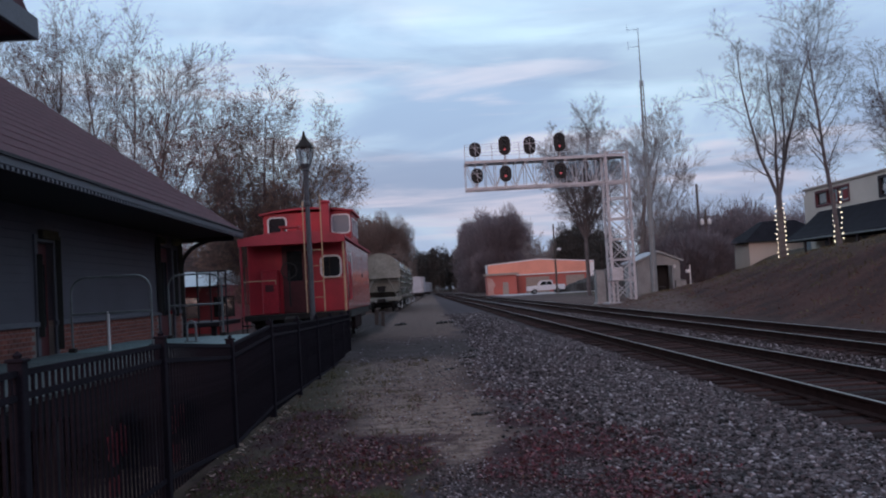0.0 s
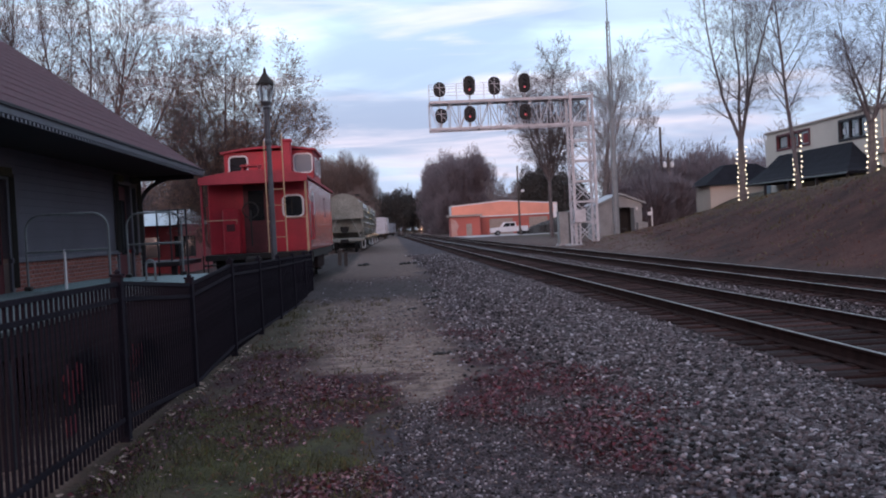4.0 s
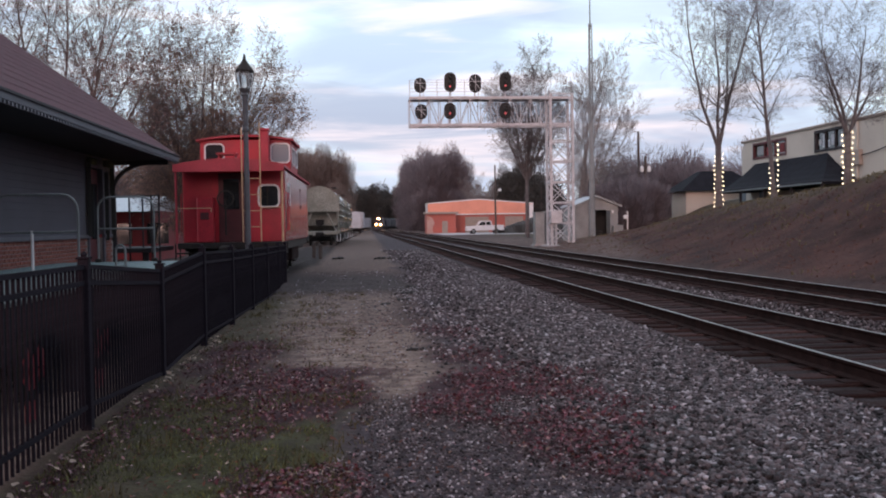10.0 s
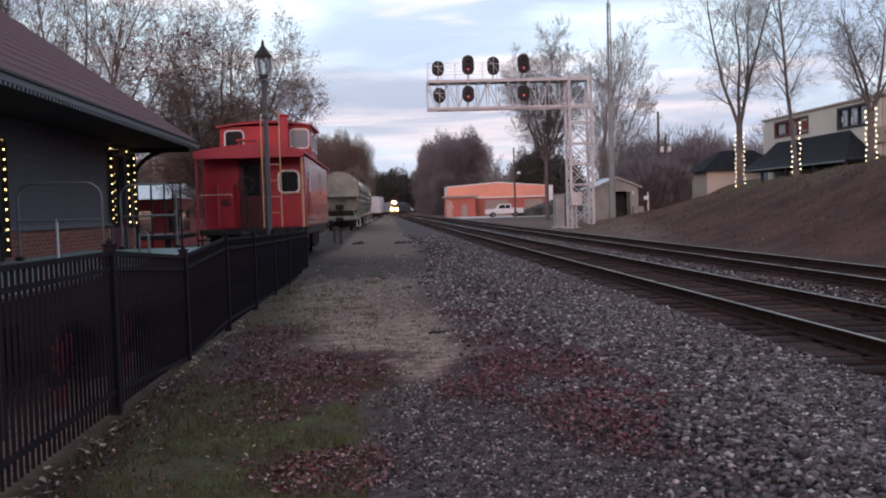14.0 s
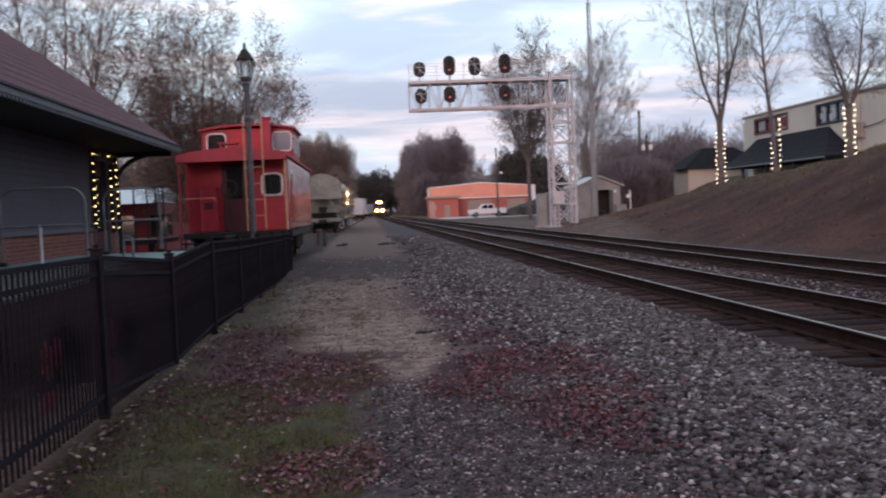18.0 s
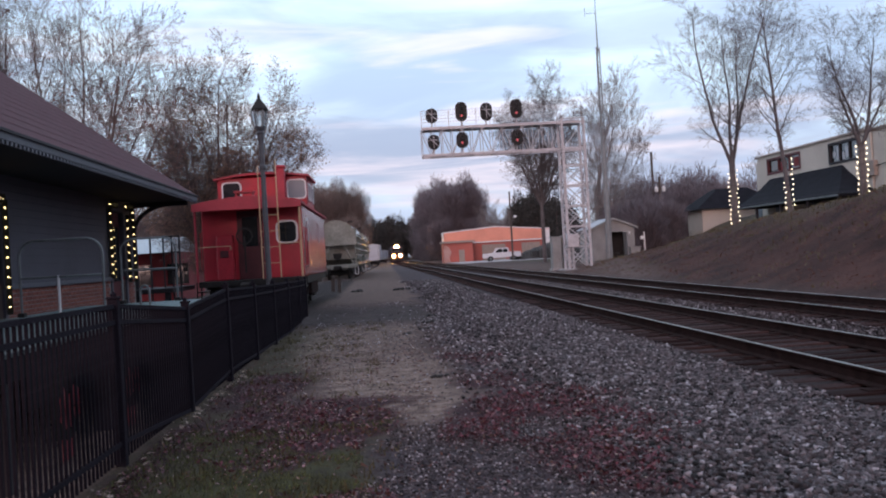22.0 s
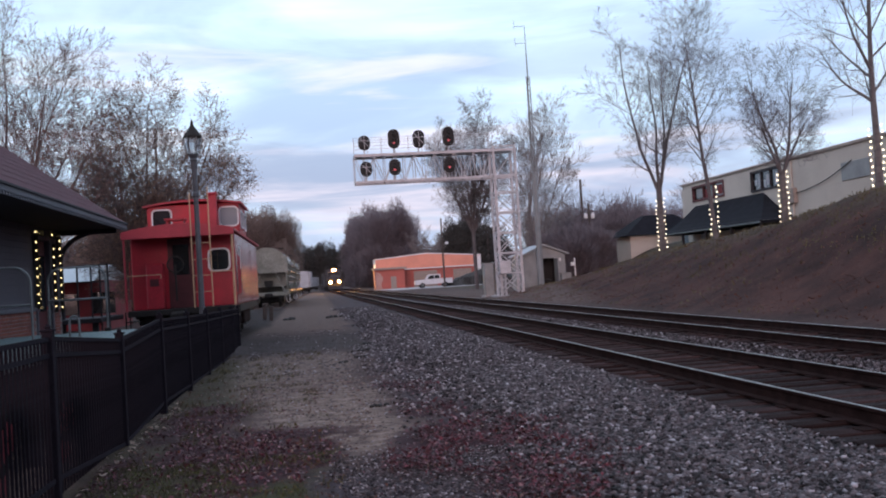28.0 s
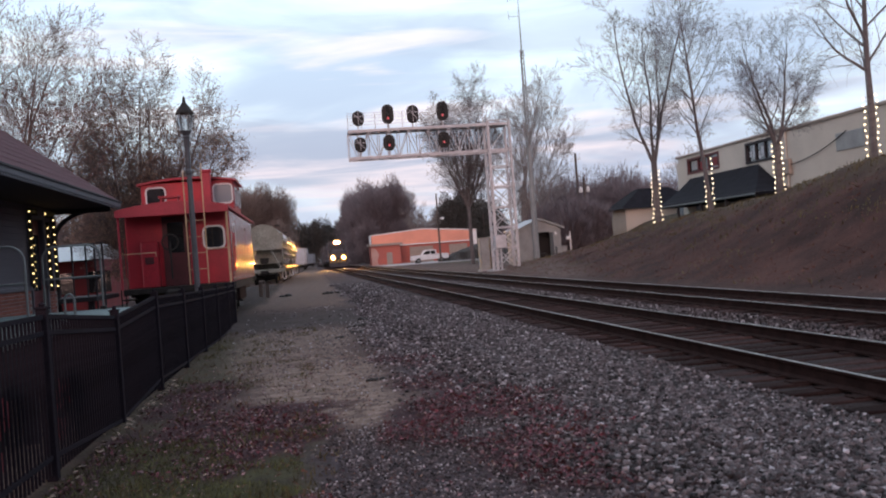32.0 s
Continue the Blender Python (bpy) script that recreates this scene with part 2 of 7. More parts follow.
M_BROWNLEAF = leafy(mat("withered_leaf", (0.37, 0.25, 0.19), 0.85, 0, 0.3, 1.5, 30, 0, (0.27, 0.175, 0.135), island=0.4, spec=0.1))
M_REDLEAF = leafy(mat("russet_leaf", (0.36, 0.18, 0.165), 0.8, 0, 0.3, 1.5, 30, 0, (0.27, 0.15, 0.14), island=0.4))
M_WOODS = leafy(mat("far_woods", (0.255, 0.21, 0.22), 0.95, 0, 0.3, 0.15, 3, 0, (0.19, 0.155, 0.165), island=0.25, spec=0.1))
M_SIDEWOODS = leafy(mat("siding_thicket", (0.26, 0.185, 0.16), 0.95, 0, 0.3, 0.15, 3, 0, (0.19, 0.14, 0.125), island=0.25, spec=0.1))
M_PINES = mat("far_pines", (0.07, 0.07, 0.066), 0.95, 0, 0.3, 0.15, 3, 0, (0.04, 0.042, 0.042), island=0.3)
M_SHINGLE = mat("maroon_shingle", (0.12, 0.051, 0.061), 0.92, 0, 0.3, 5.0, 60, 0.5, (0.09, 0.038, 0.046), spec=0.25)
M_FASCIA = mat("fascia_grey", (0.11, 0.115, 0.14), 0.6, 0, 0.25, 2, 40)
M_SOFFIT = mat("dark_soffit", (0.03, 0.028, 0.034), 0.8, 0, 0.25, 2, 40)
M_SIDING = mat("slate_siding", (0.096, 0.092, 0.115), 0.75, 0, 0.2, 1.5, 40, 0.15)
M_BRICK = mat("red_brick", (0.26, 0.085, 0.065), 0.85, 0, 0.3, 4, 50, 0.6, (0.19, 0.065, 0.055), island=0.25)
M_MORTAR = mat("mortar", (0.26, 0.24, 0.23), 0.95, 0, 0.2, 4, 60)
M_TEAL = mat("teal_dock_paint", (0.135, 0.205, 0.21), 0.55, 0, 0.25, 2, 30, 0.15, (0.095, 0.155, 0.16), island=0.15)
# darker copy of the teal, with the shade of the eave in its colour
M_TEALSHADE = mat("eave_shaded_teal", (0.07, 0.098, 0.102), 0.7, 0, 0.35, 2, 30, 0.15, (0.042, 0.055, 0.058), island=0.2)
M_PIPE = mat("galvanised_pipe", (0.2, 0.225, 0.23), 0.5, 0.3, 0.25, 4, 40)
M_GANTRY = mat("aluminium_paint", (0.6, 0.6, 0.625), 0.5, 0.15, 0.25, 2, 30, 0.08)
M_SIGRED = glow("signal_red", (1.0, 0.22, 0.26), 0.38)
M_LENSOFF = glass("dark_lens", (0.03, 0.03, 0.03))
M_ORANGE = mat("orange_fascia", (0.86, 0.34, 0.235), 0.6, 0, 0.15, 0.4, 10, 0.05)
M_PATCH = mat("faded_pink_paint", (0.52, 0.33, 0.29), 0.85, 0, 0.25, 0.6, 8, 0.1, (0.46, 0.22, 0.18))
M_REDWALL = mat("red_block_wall", (0.5, 0.135, 0.105), 0.8, 0, 0.25, 0.5, 8, 0.2, (0.4, 0.12, 0.1))
M_TAN = mat("tan_shutter", (0.36, 0.3, 0.26), 0.7, 0, 0.2)
M_CONCRETE = mat("pale_concrete", (0.42, 0.4, 0.4), 0.9, 0, 0.2, 0.8, 15)
M_TRUCK = mat("white_truck_paint", (0.72, 0.73, 0.75), 0.3, 0, 0.1, coat=0.4)
M_TYRE = mat("tyre_rubber", (0.015, 0.015, 0.016), 0.9)
M_SHED = mat("grey_shed_metal", (0.33, 0.345, 0.345), 0.55, 0.2, 0.25, 1.2, 20)
M_CREAM = mat("cream_wall", (0.6, 0.545, 0.475), 0.85, 0, 0.12, 0.5, 12, 0.1)
M_AWNING = mat("black_shingle_awning", (0.017, 0.018, 0.023), 0.95, 0, 0.3, 1.5, 25, 0.4, island=0.25, spec=0.1)
M_HOPPER = mat("hopper_grey_green", (0.36, 0.36, 0.31), 0.22, 0, 0.4, 0.9, 12, 0.05, (0.24, 0.245, 0.205), coat=0.4)
M_BOXCAR = mat("boxcar_white", (0.5, 0.54, 0.59), 0.5, 0, 0.2, 0.8, 15)
M_LOCO = mat("locomotive_dark_blue", (0.03, 0.035, 0.05), 0.4, 0, 0.3, 0.8, 15)
M_LOCOYEL = mat("locomotive_yellow", (0.45, 0.3, 0.05), 0.45, 0, 0.3, 0.8, 15)
M_HEAD = glow("headlight_glow", (1.0, 0.48, 0.12), 9000.0)
# glow of the added rings that imitate the bloom round the lamps
M_HALO = glow("headlight_reflector", (1.0, 0.52, 0.14), 1.7)
M_BULB = glow("warm_bulb", (1.0, 0.8, 0.36), 4.5)
M_BULBW = glow("pale_bulb", (1.0, 0.88, 0.6), 5.0)
M_WIRE = mat("dark_wire", (0.02, 0.022, 0.02), 0.7)
M_DOOR = mat("maroon_door", (0.11, 0.02, 0.026), 0.6, 0, 0.3)
M_METALROOF = mat("pale_metal_roof", (0.5, 0.51, 0.54), 0.4, 0.3, 0.15, 0.8, 10)
M_BARNRED = mat("barn_red", (0.26, 0.035, 0.04), 0.8, 0, 0.3, 0.8, 20)
M_RIBBON = mat("red_ribbon", (0.26, 0.012, 0.026), 0.6, 0, 0.2)
M_WOODPOLE = mat("weathered_pole", (0.11, 0.09, 0.08), 0.9, 0, 0.35, 2, 30)



# ---- mesh building ----
class Build:
    """Collects solids into one mesh."""

    def __init__(self):
        self.v, self.f, self.smooth = [], [], False

    def add(self, vs, fs):
        n = len(self.v)
        self.v += [tuple(p) for p in vs]
        self.f += [tuple(n + i for i in q) for q in fs]
        return self

    def box(self, x0, x1, y0, y1, z0, z1, bev=0.0, m=None):
        x0, x1, y0, y1, z0, z1 = min(x0, x1), max(x0, x1), min(y0, y1), max(y0, y1), min(z0, z1), max(z0, z1)
        if bev <= 0:
            vs = [Vector((x, y, z)) for z in (z0, z1) for y in (y0, y1) for x in (x0, x1)]
            fs = [(0, 2, 3, 1), (4, 5, 7, 6), (0, 1, 5, 4), (2, 6, 7, 3), (0, 4, 6, 2), (1, 3, 7, 5)]
        else:
            b = min(bev, (x1 - x0) / 2.1, (y1 - y0) / 2.1, (z1 - z0) / 2.1)
            vs, c = [], {}
            for k, (i, j, h) in enumerate((i, j, h) for h in (0, 1) for j in (0, 1) for i in (0, 1)):
                p = (x0, x1)[i], (y0, y1)[j], (z0, z1)[h]
                s = (1 - 2 * i) * b, (1 - 2 * j) * b, (1 - 2 * h) * b
                for a in range(3):
                    q = [p[d] + (0 if d == a else s[d]) for d in range(3)]
                    c[i, j, h, a] = len(vs)
                    vs.append(Vector(q))
            fs = []
            for a in range(3):
                u, w = [d for d in range(3) if d != a]
                for side in (0, 1):
                    q = []
                    for cu, cw in ((0, 0), (1, 0), (1, 1), (0, 1)):
                        k = [0, 0, 0]
                        k[a], k[u], k[w] = side, cu, cw
                        q.append(c[k[0], k[1], k[2], a])
                    fs.append(q)
            for a in range(3):
                u, w = [d for d in range(3) if d != a]
                for cu in (0, 1):
                    for cw in (0, 1):
                        k, l = [0, 0, 0], [0, 0, 0]
                        k[u], k[w], l[u], l[w] = cu, cw, cu, cw
                        l[a] = 1
                        fs.append((c[(*k, u)], c[(*l, u)], c[(*l, w)], c[(*k, w)]))
            for i in (0, 1):
                for j in (0, 1):
                    for h in (0, 1):
                        fs.append((c[i, j, h, 0], c[i, j, h, 1], c[i, j, h, 2]))
        if m is not None:
            vs = [m @ p for p in vs]
        return self.add(vs, fs)

    def tube(self, p0, p1, r0, r1=None, n=6, caps=True):
        p0, p1 = Vector(p0), Vector(p1)
        r1 = r0 if r1 is None else r1
        d = (p1 - p0).normalized()
        a = d.cross(Vector((0, 0, 1)) if abs(d.z) < 0.9 else Vector((1, 0, 0))).normalized()
        b = d.cross(a)
        vs = []
        for p, r in ((p0, r0), (p1, r1)):
            vs += [p + (a * math.cos(k * math.tau / n) + b * math.sin(k * math.tau / n)) * r for k in range(n)]
        fs = [(k, (k + 1) % n, n + (k + 1) % n, n + k) for k in range(n)]
        if caps:
            fs += [tuple(reversed(range(n))), tuple(range(n, 2 * n))]
        return self.add(vs, fs)

    def path(self, pts, r, n=6):
        for p, q in zip(pts, pts[1:]):
            self.tube(p, q, r, r, n)
        return self

    def lathe(self, c, prof, n=12):
        """Rings (radius, z) about a vertical axis through c."""
        vs = []
        for r, z in prof:
            vs += [(c[0] + r * math.cos(k * math.tau / n), c[1] + r * math.sin(k * math.tau / n), c[2] + z) for k in range(n)]
        fs = [(i * n + k, i * n + (k + 1) % n, (i + 1) * n + (k + 1) % n, (i + 1) * n + k) for i in range(len(prof) - 1) for k in range(n)]
        fs += [tuple(reversed(range(n))), tuple(range((len(prof) - 1) * n, len(prof) * n))]
        return self.add(vs, fs)

    def prism(self, outline, axis, a, b):
        """An outline in the two other axes, in order, extruded from a to b."""
        vs = []
        for h in (a, b):
            for u, w in outline:
                vs.append({0: (h, u, w), 1: (u, h, w), 2: (u, w, h)}[axis])
        n = len(outline)
        fs = [(k, (k + 1) % n, n + (k + 1) % n, n + k) for k in range(n)] + [tuple(reversed(range(n))), tuple(range(n, 2 * n))]
        return self.add(vs, fs)

    def mesh(self, name, material):
        me = bpy.data.meshes.new(name)
        me.from_pydata(self.v, [], self.f)
        bm = bmesh.new()
        bm.from_mesh(me)
        bmesh.ops.recalc_face_normals(bm, faces=bm.faces)
        bm.to_mesh(me)
        bm.free()
        me.materials.append(material)
        if self.smooth:
            me.polygons.foreach_set("use_smooth", [True] * len(me.polygons))
        return me


def part(name, build, material, parent, label="", at=None, kind=""):
    me = build if isinstance(build, bpy.types.Mesh) else build.mesh(name, material)
    ob = new(name, me)
    ob.parent = parent
    if at is not None:
        ob.matrix_basis = at
    return tagged(ob, label, "", "", kind)


def thing(name, label, category, at=None, group="", kind="", build=None, material=None):
    ob = new(name, build.mesh(name, material) if build else None)
    if at is not None:
        ob.matrix_basis = at
    return tagged(ob, label, category, group, kind)


def boxes(name, rows, material, parent, bev=0.0, label=""):
    """Each row a box and a part of its own."""
    for row in rows:
        part(name, Build().box(*row, bev), material, parent, label)


def bars(name, rows, radius, material, parent, n=5, label=""):
    """Each row two ends: a round bar and a part of its own."""
    for p, q in rows:
        part(name, Build().tube(p, q, radius, radius, n), material, parent, label)


def rounded(x0, x1, z0, z1, r, n=4):
    pts = []
    for cx, cz, a0 in ((x1 - r, z1 - r, 0), (x0 + r, z1 - r, 90), (x0 + r, z0 + r, 180), (x1 - r, z0 + r, 270)):
        for k in range(n + 1):
            a = radians(a0 + 90 * k / n)
            pts.append((cx + r * math.cos(a), cz + r * math.sin(a)))
    return pts


def ring(b, outer, inner, axis, a, c):
    """A frame between two outlines of equal count."""
    n = len(outer)
    vs = []
    for h in (a, c):
        for o in (outer, inner):
            vs += [{0: (h, u, w), 1: (u, h, w), 2: (u, w, h)}[axis] for u, w in o]
    fs = []
    for k in range(n):
        j = (k + 1) % n
        fs += [(k, j, n + j, n + k), (2 * n + k, 3 * n + k, 3 * n + j, 2 * n + j), (k, 2 * n + k, 2 * n + j, j), (n + k, n + j, 3 * n + j, 3 * n + k)]
    return b.add(vs, fs)

# ---- lie of the land ----
TRACK_A, TRACK_B, RAIL_TOP = 5.62, 9.2, 0.18


def bend(y):
    return 0.00114 * max(0.0, y - 330.0) ** 2 if y < 560 else 0.00114 * 230 ** 2 + (y - 560) * 0.52


def siding(y):
    t = min(1.0, max(0.0, (y - 24.0) / 18.0))
    return -3.62 + 0.56 * t * t * (3 - 2 * t) + 0.02 * max(0.0, y - 68.0)


CREST = ((-40, 4.6), (20, 4.3), (29, 3.75), (35.5, 3.0), (42, 2.7), (48.7, 2.28), (56, 1.6), (66, 0.5), (90, 0.1), (4000, 0.1))


def crest(y):
    for (y0, h0), (y1, h1) in zip(CREST, CREST[1:]):
        if y <= y1:
            return h0 + (h1 - h0) * max(0.0, y - y0) / (y1 - y0)
    return 0.1


def smooth(a, b, x):
    t = min(1.0, max(0.0, (x - a) / (b - a)))
    return t * t * (3 - 2 * t)


def land(x, y):
    z = 0.02 * noise.noise((x * 0.6, y * 0.6, 3.0)) + 0.008 * noise.noise((x * 2.3, y * 2.3, 9.0))
    if x > 11.0:
        h = crest(y)
        up = smooth(11.3, 19.6, x) * 0.55 + 0.45 * min(1.0, max(0.0, (x - 11.3) / 8.3))
        z += 0.12 + (h - 0.12) * up + 0.12 * noise.noise((x * 0.35, y * 0.35, 1.0)) * smooth(11, 14, x)
        if x > 20:
            z += (3.3 - h) * smooth(22, 30, x) * smooth(100, 70, y) * (1 if h < 3.3 else 0)
    if x > 11 and y > 118:
        z *= 0.25
    if x < -8:
        z += 0.3 * smooth(-8, -14, x)
    if -5.2 < x < -1.6 and y > 22:
        z += 0.112 * smooth(22.5, 25, y) * smooth(-5.2, -4.4, x) * smooth(-1.6, -2.2, x)
    if 3.9 < x < 11 and y < 600:
        z = -0.02 + 0.3 * z
    return z


DRIFTS = ((-0.75, 9.2, 0.95, 1.75, 4600), (-1.5, 12.0, 0.55, 1.7, 1500), (1.45, 9.3, 0.85, 1.4, 3600), (0.75, 8.1, 0.45, 0.7, 1300), (1.65, 6.9, 0.6, 1.0, 2600), (2.15, 8.2, 0.5, 0.9, 900),
          (-0.4, 5.8, 0.5, 0.55, 1700), (1.35, 13.9, 0.55, 0.8, 450), (-1.95, 7.5, 0.18, 3.2, 650), (1.3, 11.2, 0.5, 0.8, 500))


def drift(a, b, q):
    """Distance into a leaf drift with a ragged edge; below 1 is inside."""
    return math.hypot((a - q[0]) / q[2], (b - q[1]) / q[3]) + 0.55 * noise.noise((a * 1.7, b * 1.3, 3.0)) + 0.3 * noise.noise((a * 6, b * 4, 6.0))


def path_line(y):
    """Middle and half width of the sandy footpath."""
    pts = ((8.5, 0.55, 0.42), (11.0, 0.13, 0.66), (15.0, -0.3, 0.95), (20.0, -0.45, 1.1), (99.0, -0.5, 1.2))
    for (a, m0, w0), (b, m1, w1) in zip(pts, pts[1:]):
        if y <= b:
            t = max(0.0, (y - a) / (b - a))
            return m0 + (m1 - m0) * t, w0 + (w1 - w0) * t
    return -0.5, 1.3


def make_ground():
    xs = np.concatenate([np.array([-3000, -1200, -500, -220, -120, -70, -45, -30, -22]), np.arange(-17, -3, 0.7), np.arange(-3, 4.5, 0.16),
                         np.arange(4.5, 11, 0.6), np.arange(11, 32, 0.5), np.array([36, 45, 60, 90, 140, 220, 500, 1200, 3000])])
    ys = np.concatenate([np.array([-3000, -1000, -300, -80, -30, -12, -5]), np.arange(-2, 4, 0.5), np.arange(4, 26, 0.16), np.arange(26, 70, 0.6),
                         np.arange(70, 140, 4), np.array([150, 170, 200, 240, 300, 360, 420, 480, 560, 700, 1000, 1600, 3000, 4500])])
    nx, ny = len(xs), len(ys)
    vs = [(x, y, land(x, y)) for y in ys for x in xs]
    fs = [(j * nx + i, j * nx + i + 1, (j + 1) * nx + i + 1, (j + 1) * nx + i) for j in range(ny - 1) for i in range(nx - 1)]
    me = bpy.data.meshes.new("ground")
    me.from_pydata(vs, [], fs)
    kinds = me.color_attributes.new("kinds", "FLOAT_COLOR", "POINT")
    col = np.zeros((len(vs), 4), np.float32)
    for k, (x, y, z) in enumerate(vs):
        w = 0.35 * noise.noise((x * 0.9, y * 0.5, 5.0)) + 0.18 * noise.noise((x * 3, y * 2, 7.0))
        mid, wide = path_line(y)
        sand = smooth(8.3, 9.1, y + w) * smooth(wide + 0.3, wide - 0.2, abs(x - mid + 0.7 * w)) * (1 - smooth(20, 24, y + 2 * w)) * (1 - 0.42 * smooth(11.5, 16, y + 3 * w))
        grass = smooth(-2.1, -1.2, x + w) * smooth(0.15, -0.35, x + w) * smooth(9.4, 7.6, y + 2 * w)
        grass = max(grass, 0.65 * smooth(-2.5, -2.0, x) * smooth(-0.75, -1.25, x + 1.5 * w) * smooth(24, 19, y + 3 * w))
        lip = 11.2 + 0.17 * min(36.0, max(0.0, y - 34)) + 0.5 * w
        bank = smooth(lip - 0.6, lip + 0.6, x) * smooth(110, 85, y)
        if x > 10 and y < 130:
            sand = 0.75 * smooth(10.3, 10.9, x) * smooth(33, 42, y) * smooth(110, 80, y) * smooth(30, 22, x)
        if x < 10 and y > 24:
            sand = 0.4 * smooth(27, 34, y + 4 * w) * smooth(400, 200, y) * smooth(3.6, 2.4, x) * smooth(-7, -5, x)
        if -4.4 < x < -2.25 and 2 < y < 14:
            sand = 0.9
        gravel = max(smooth(0.75, 1.25, x + w - 0.01 * y) * smooth(8.6, 9.6, y) , smooth(-0.3, 0.05, x + w) * smooth(8.5, 7.8, y + w))
        col[k] = (sand * (1 - gravel * 0.6), grass, gravel if x < 10.8 else 0, bank)
    kinds.data.foreach_set("color", col.ravel())
    beds = me.color_attributes.new("beds", "FLOAT_COLOR", "POINT")
    for k, (x, y, z) in enumerate(vs):
        w = 0.12 * noise.noise((x * 1.5, y * 1.5, 4.0))
        bed = max(smooth(4.0, 4.4, x + w) * smooth(7.5, 7.1, x + w), smooth(7.6, 7.95, x + w) * smooth(11.2, 10.7, x + w), smooth(24.5, 26.5, y) * smooth(75, 65, y) * smooth(-4.7, -4.4, x - siding(y) - 3.5 + w) * smooth(-2.0, -2.35, x - siding(y) - 3.5 + w))
        col[k] = (bed if y < 600 else 0, smooth(16.0, 19.6, x + 14 * w), smooth(21.5, 24, y + 4 * w) * smooth(36, 28, y) * smooth(1.9, 0.9, x), max([smooth(1.15, 0.75, drift(x, y, q)) for q in DRIFTS]) if -3 < x < 4 and 3 < y < 18 else 0)
    beds.data.foreach_set("color", col.ravel())
    m = bpy.data.materials.new("ground_soil")
    m.use_nodes = True
    nt = m.node_tree
    b = nt.nodes["Principled BSDF"]
    b.inputs["Roughness"].default_value = 0.95
    b.inputs["Specular IOR Level"].default_value = 0.2
    at = nt.nodes.new("ShaderNodeAttribute")
    at.attribute_name = "kinds"
    sep = nt.nodes.new("ShaderNodeSeparateColor")
    nt.links.new(at.outputs["Color"], sep.inputs[0])
    tc = nt.nodes.new("ShaderNodeTexCoord")

    def patch(c1, c2, scale, detail=6):
        n = nt.nodes.new("ShaderNodeTexNoise")
        n.inputs["Scale"].default_value, n.inputs["Detail"].default_value, n.inputs["Roughness"].default_value = scale, detail, 0.65
        nt.links.new(tc.outputs["Object"], n.inputs[0])
        r = nt.nodes.new("ShaderNodeValToRGB")
        r.color_ramp.elements[0].position, r.color_ramp.elements[1].position = 0.36, 0.64
        r.color_ramp.elements[0].color, r.color_ramp.elements[1].color = (*c1, 1), (*c2, 1)
        nt.links.new(n.outputs[0], r.inputs[0])
        return r.outputs[0]

    def mix(f, a, c):
        x = nt.nodes.new("ShaderNodeMix")
        x.data_type = "RGBA"
        nt.links.new(f, x.inputs[0])
        nt.links.new(a, x.inputs[6])
        nt.links.new(c, x.inputs[7])
        return x.outputs[2]

    base = patch((0.043, 0.0265, 0.025), (0.112, 0.069, 0.062), 1.9, 12)
    c = mix(sep.outputs[1], base, patch((0.034, 0.027, 0.016), (0.066, 0.066, 0.03), 3.4, 12))
    c = mix(sep.outputs[0], c, patch((0.1, 0.066, 0.056), (0.305, 0.218, 0.18), 4.5, 14))
    c = mix(sep.outputs[2], c, patch((0.029, 0.021, 0.0245), (0.084, 0.063, 0.071), 9.0))
    c = mix(at.outputs["Alpha"], c, patch((0.024, 0.0105, 0.009), (0.082, 0.035, 0.0285), 0.55, 14))
    at2 = nt.nodes.new("ShaderNodeAttribute")
    at2.attribute_name = "beds"
    sep2 = nt.nodes.new("ShaderNodeSeparateColor")
    nt.links.new(at2.outputs["Color"], sep2.inputs[0])
    c = mix(sep2.outputs[1], c, patch((0.042, 0.031, 0.022), (0.1, 0.076, 0.05), 0.9, 12))
    c = mix(sep2.outputs[2], c, patch((0.036, 0.027, 0.027), (0.06, 0.046, 0.045), 1.2))
    c = mix(at2.outputs["Alpha"], c, patch((0.03, 0.012, 0.015), (0.06, 0.024, 0.028), 3.0))
    c = mix(sep2.outputs[0], c, patch((0.019, 0.0125, 0.0125), (0.036, 0.024, 0.0235), 5.0))
    fine = nt.nodes.new("ShaderNodeTexNoise")
    fine.inputs["Scale"].default_value, fine.inputs["Detail"].default_value = 26.0, 4
    nt.links.new(tc.outputs["Object"], fine.inputs[0])
    ov = nt.nodes.new("ShaderNodeMix")
    ov.data_type, ov.blend_type = "RGBA", "OVERLAY"
    ov.inputs[0].default_value = 0.6
    nt.links.new(c, ov.inputs[6])
    nt.links.new(fine.outputs[0], ov.inputs[7])
    nt.links.new(ov.outputs[2], b.inputs["Base Color"])
    bp = nt.nodes.new("ShaderNodeBump")
    bp.inputs["Strength"].default_value, bp.inputs["Distance"].default_value = 0.7, 0.03
    nt.links.new(fine.outputs[0], bp.inputs["Height"])
    nt.links.new(bp.outputs[0], b.inputs["Normal"])
    me.materials.append(m)
    me.polygons.foreach_set("use_smooth", [True] * len(me.polygons))
    tagged(new("ground", me), "bare dirt, sand, thin grass and gravel", "ground", "", "structure")


make_ground()


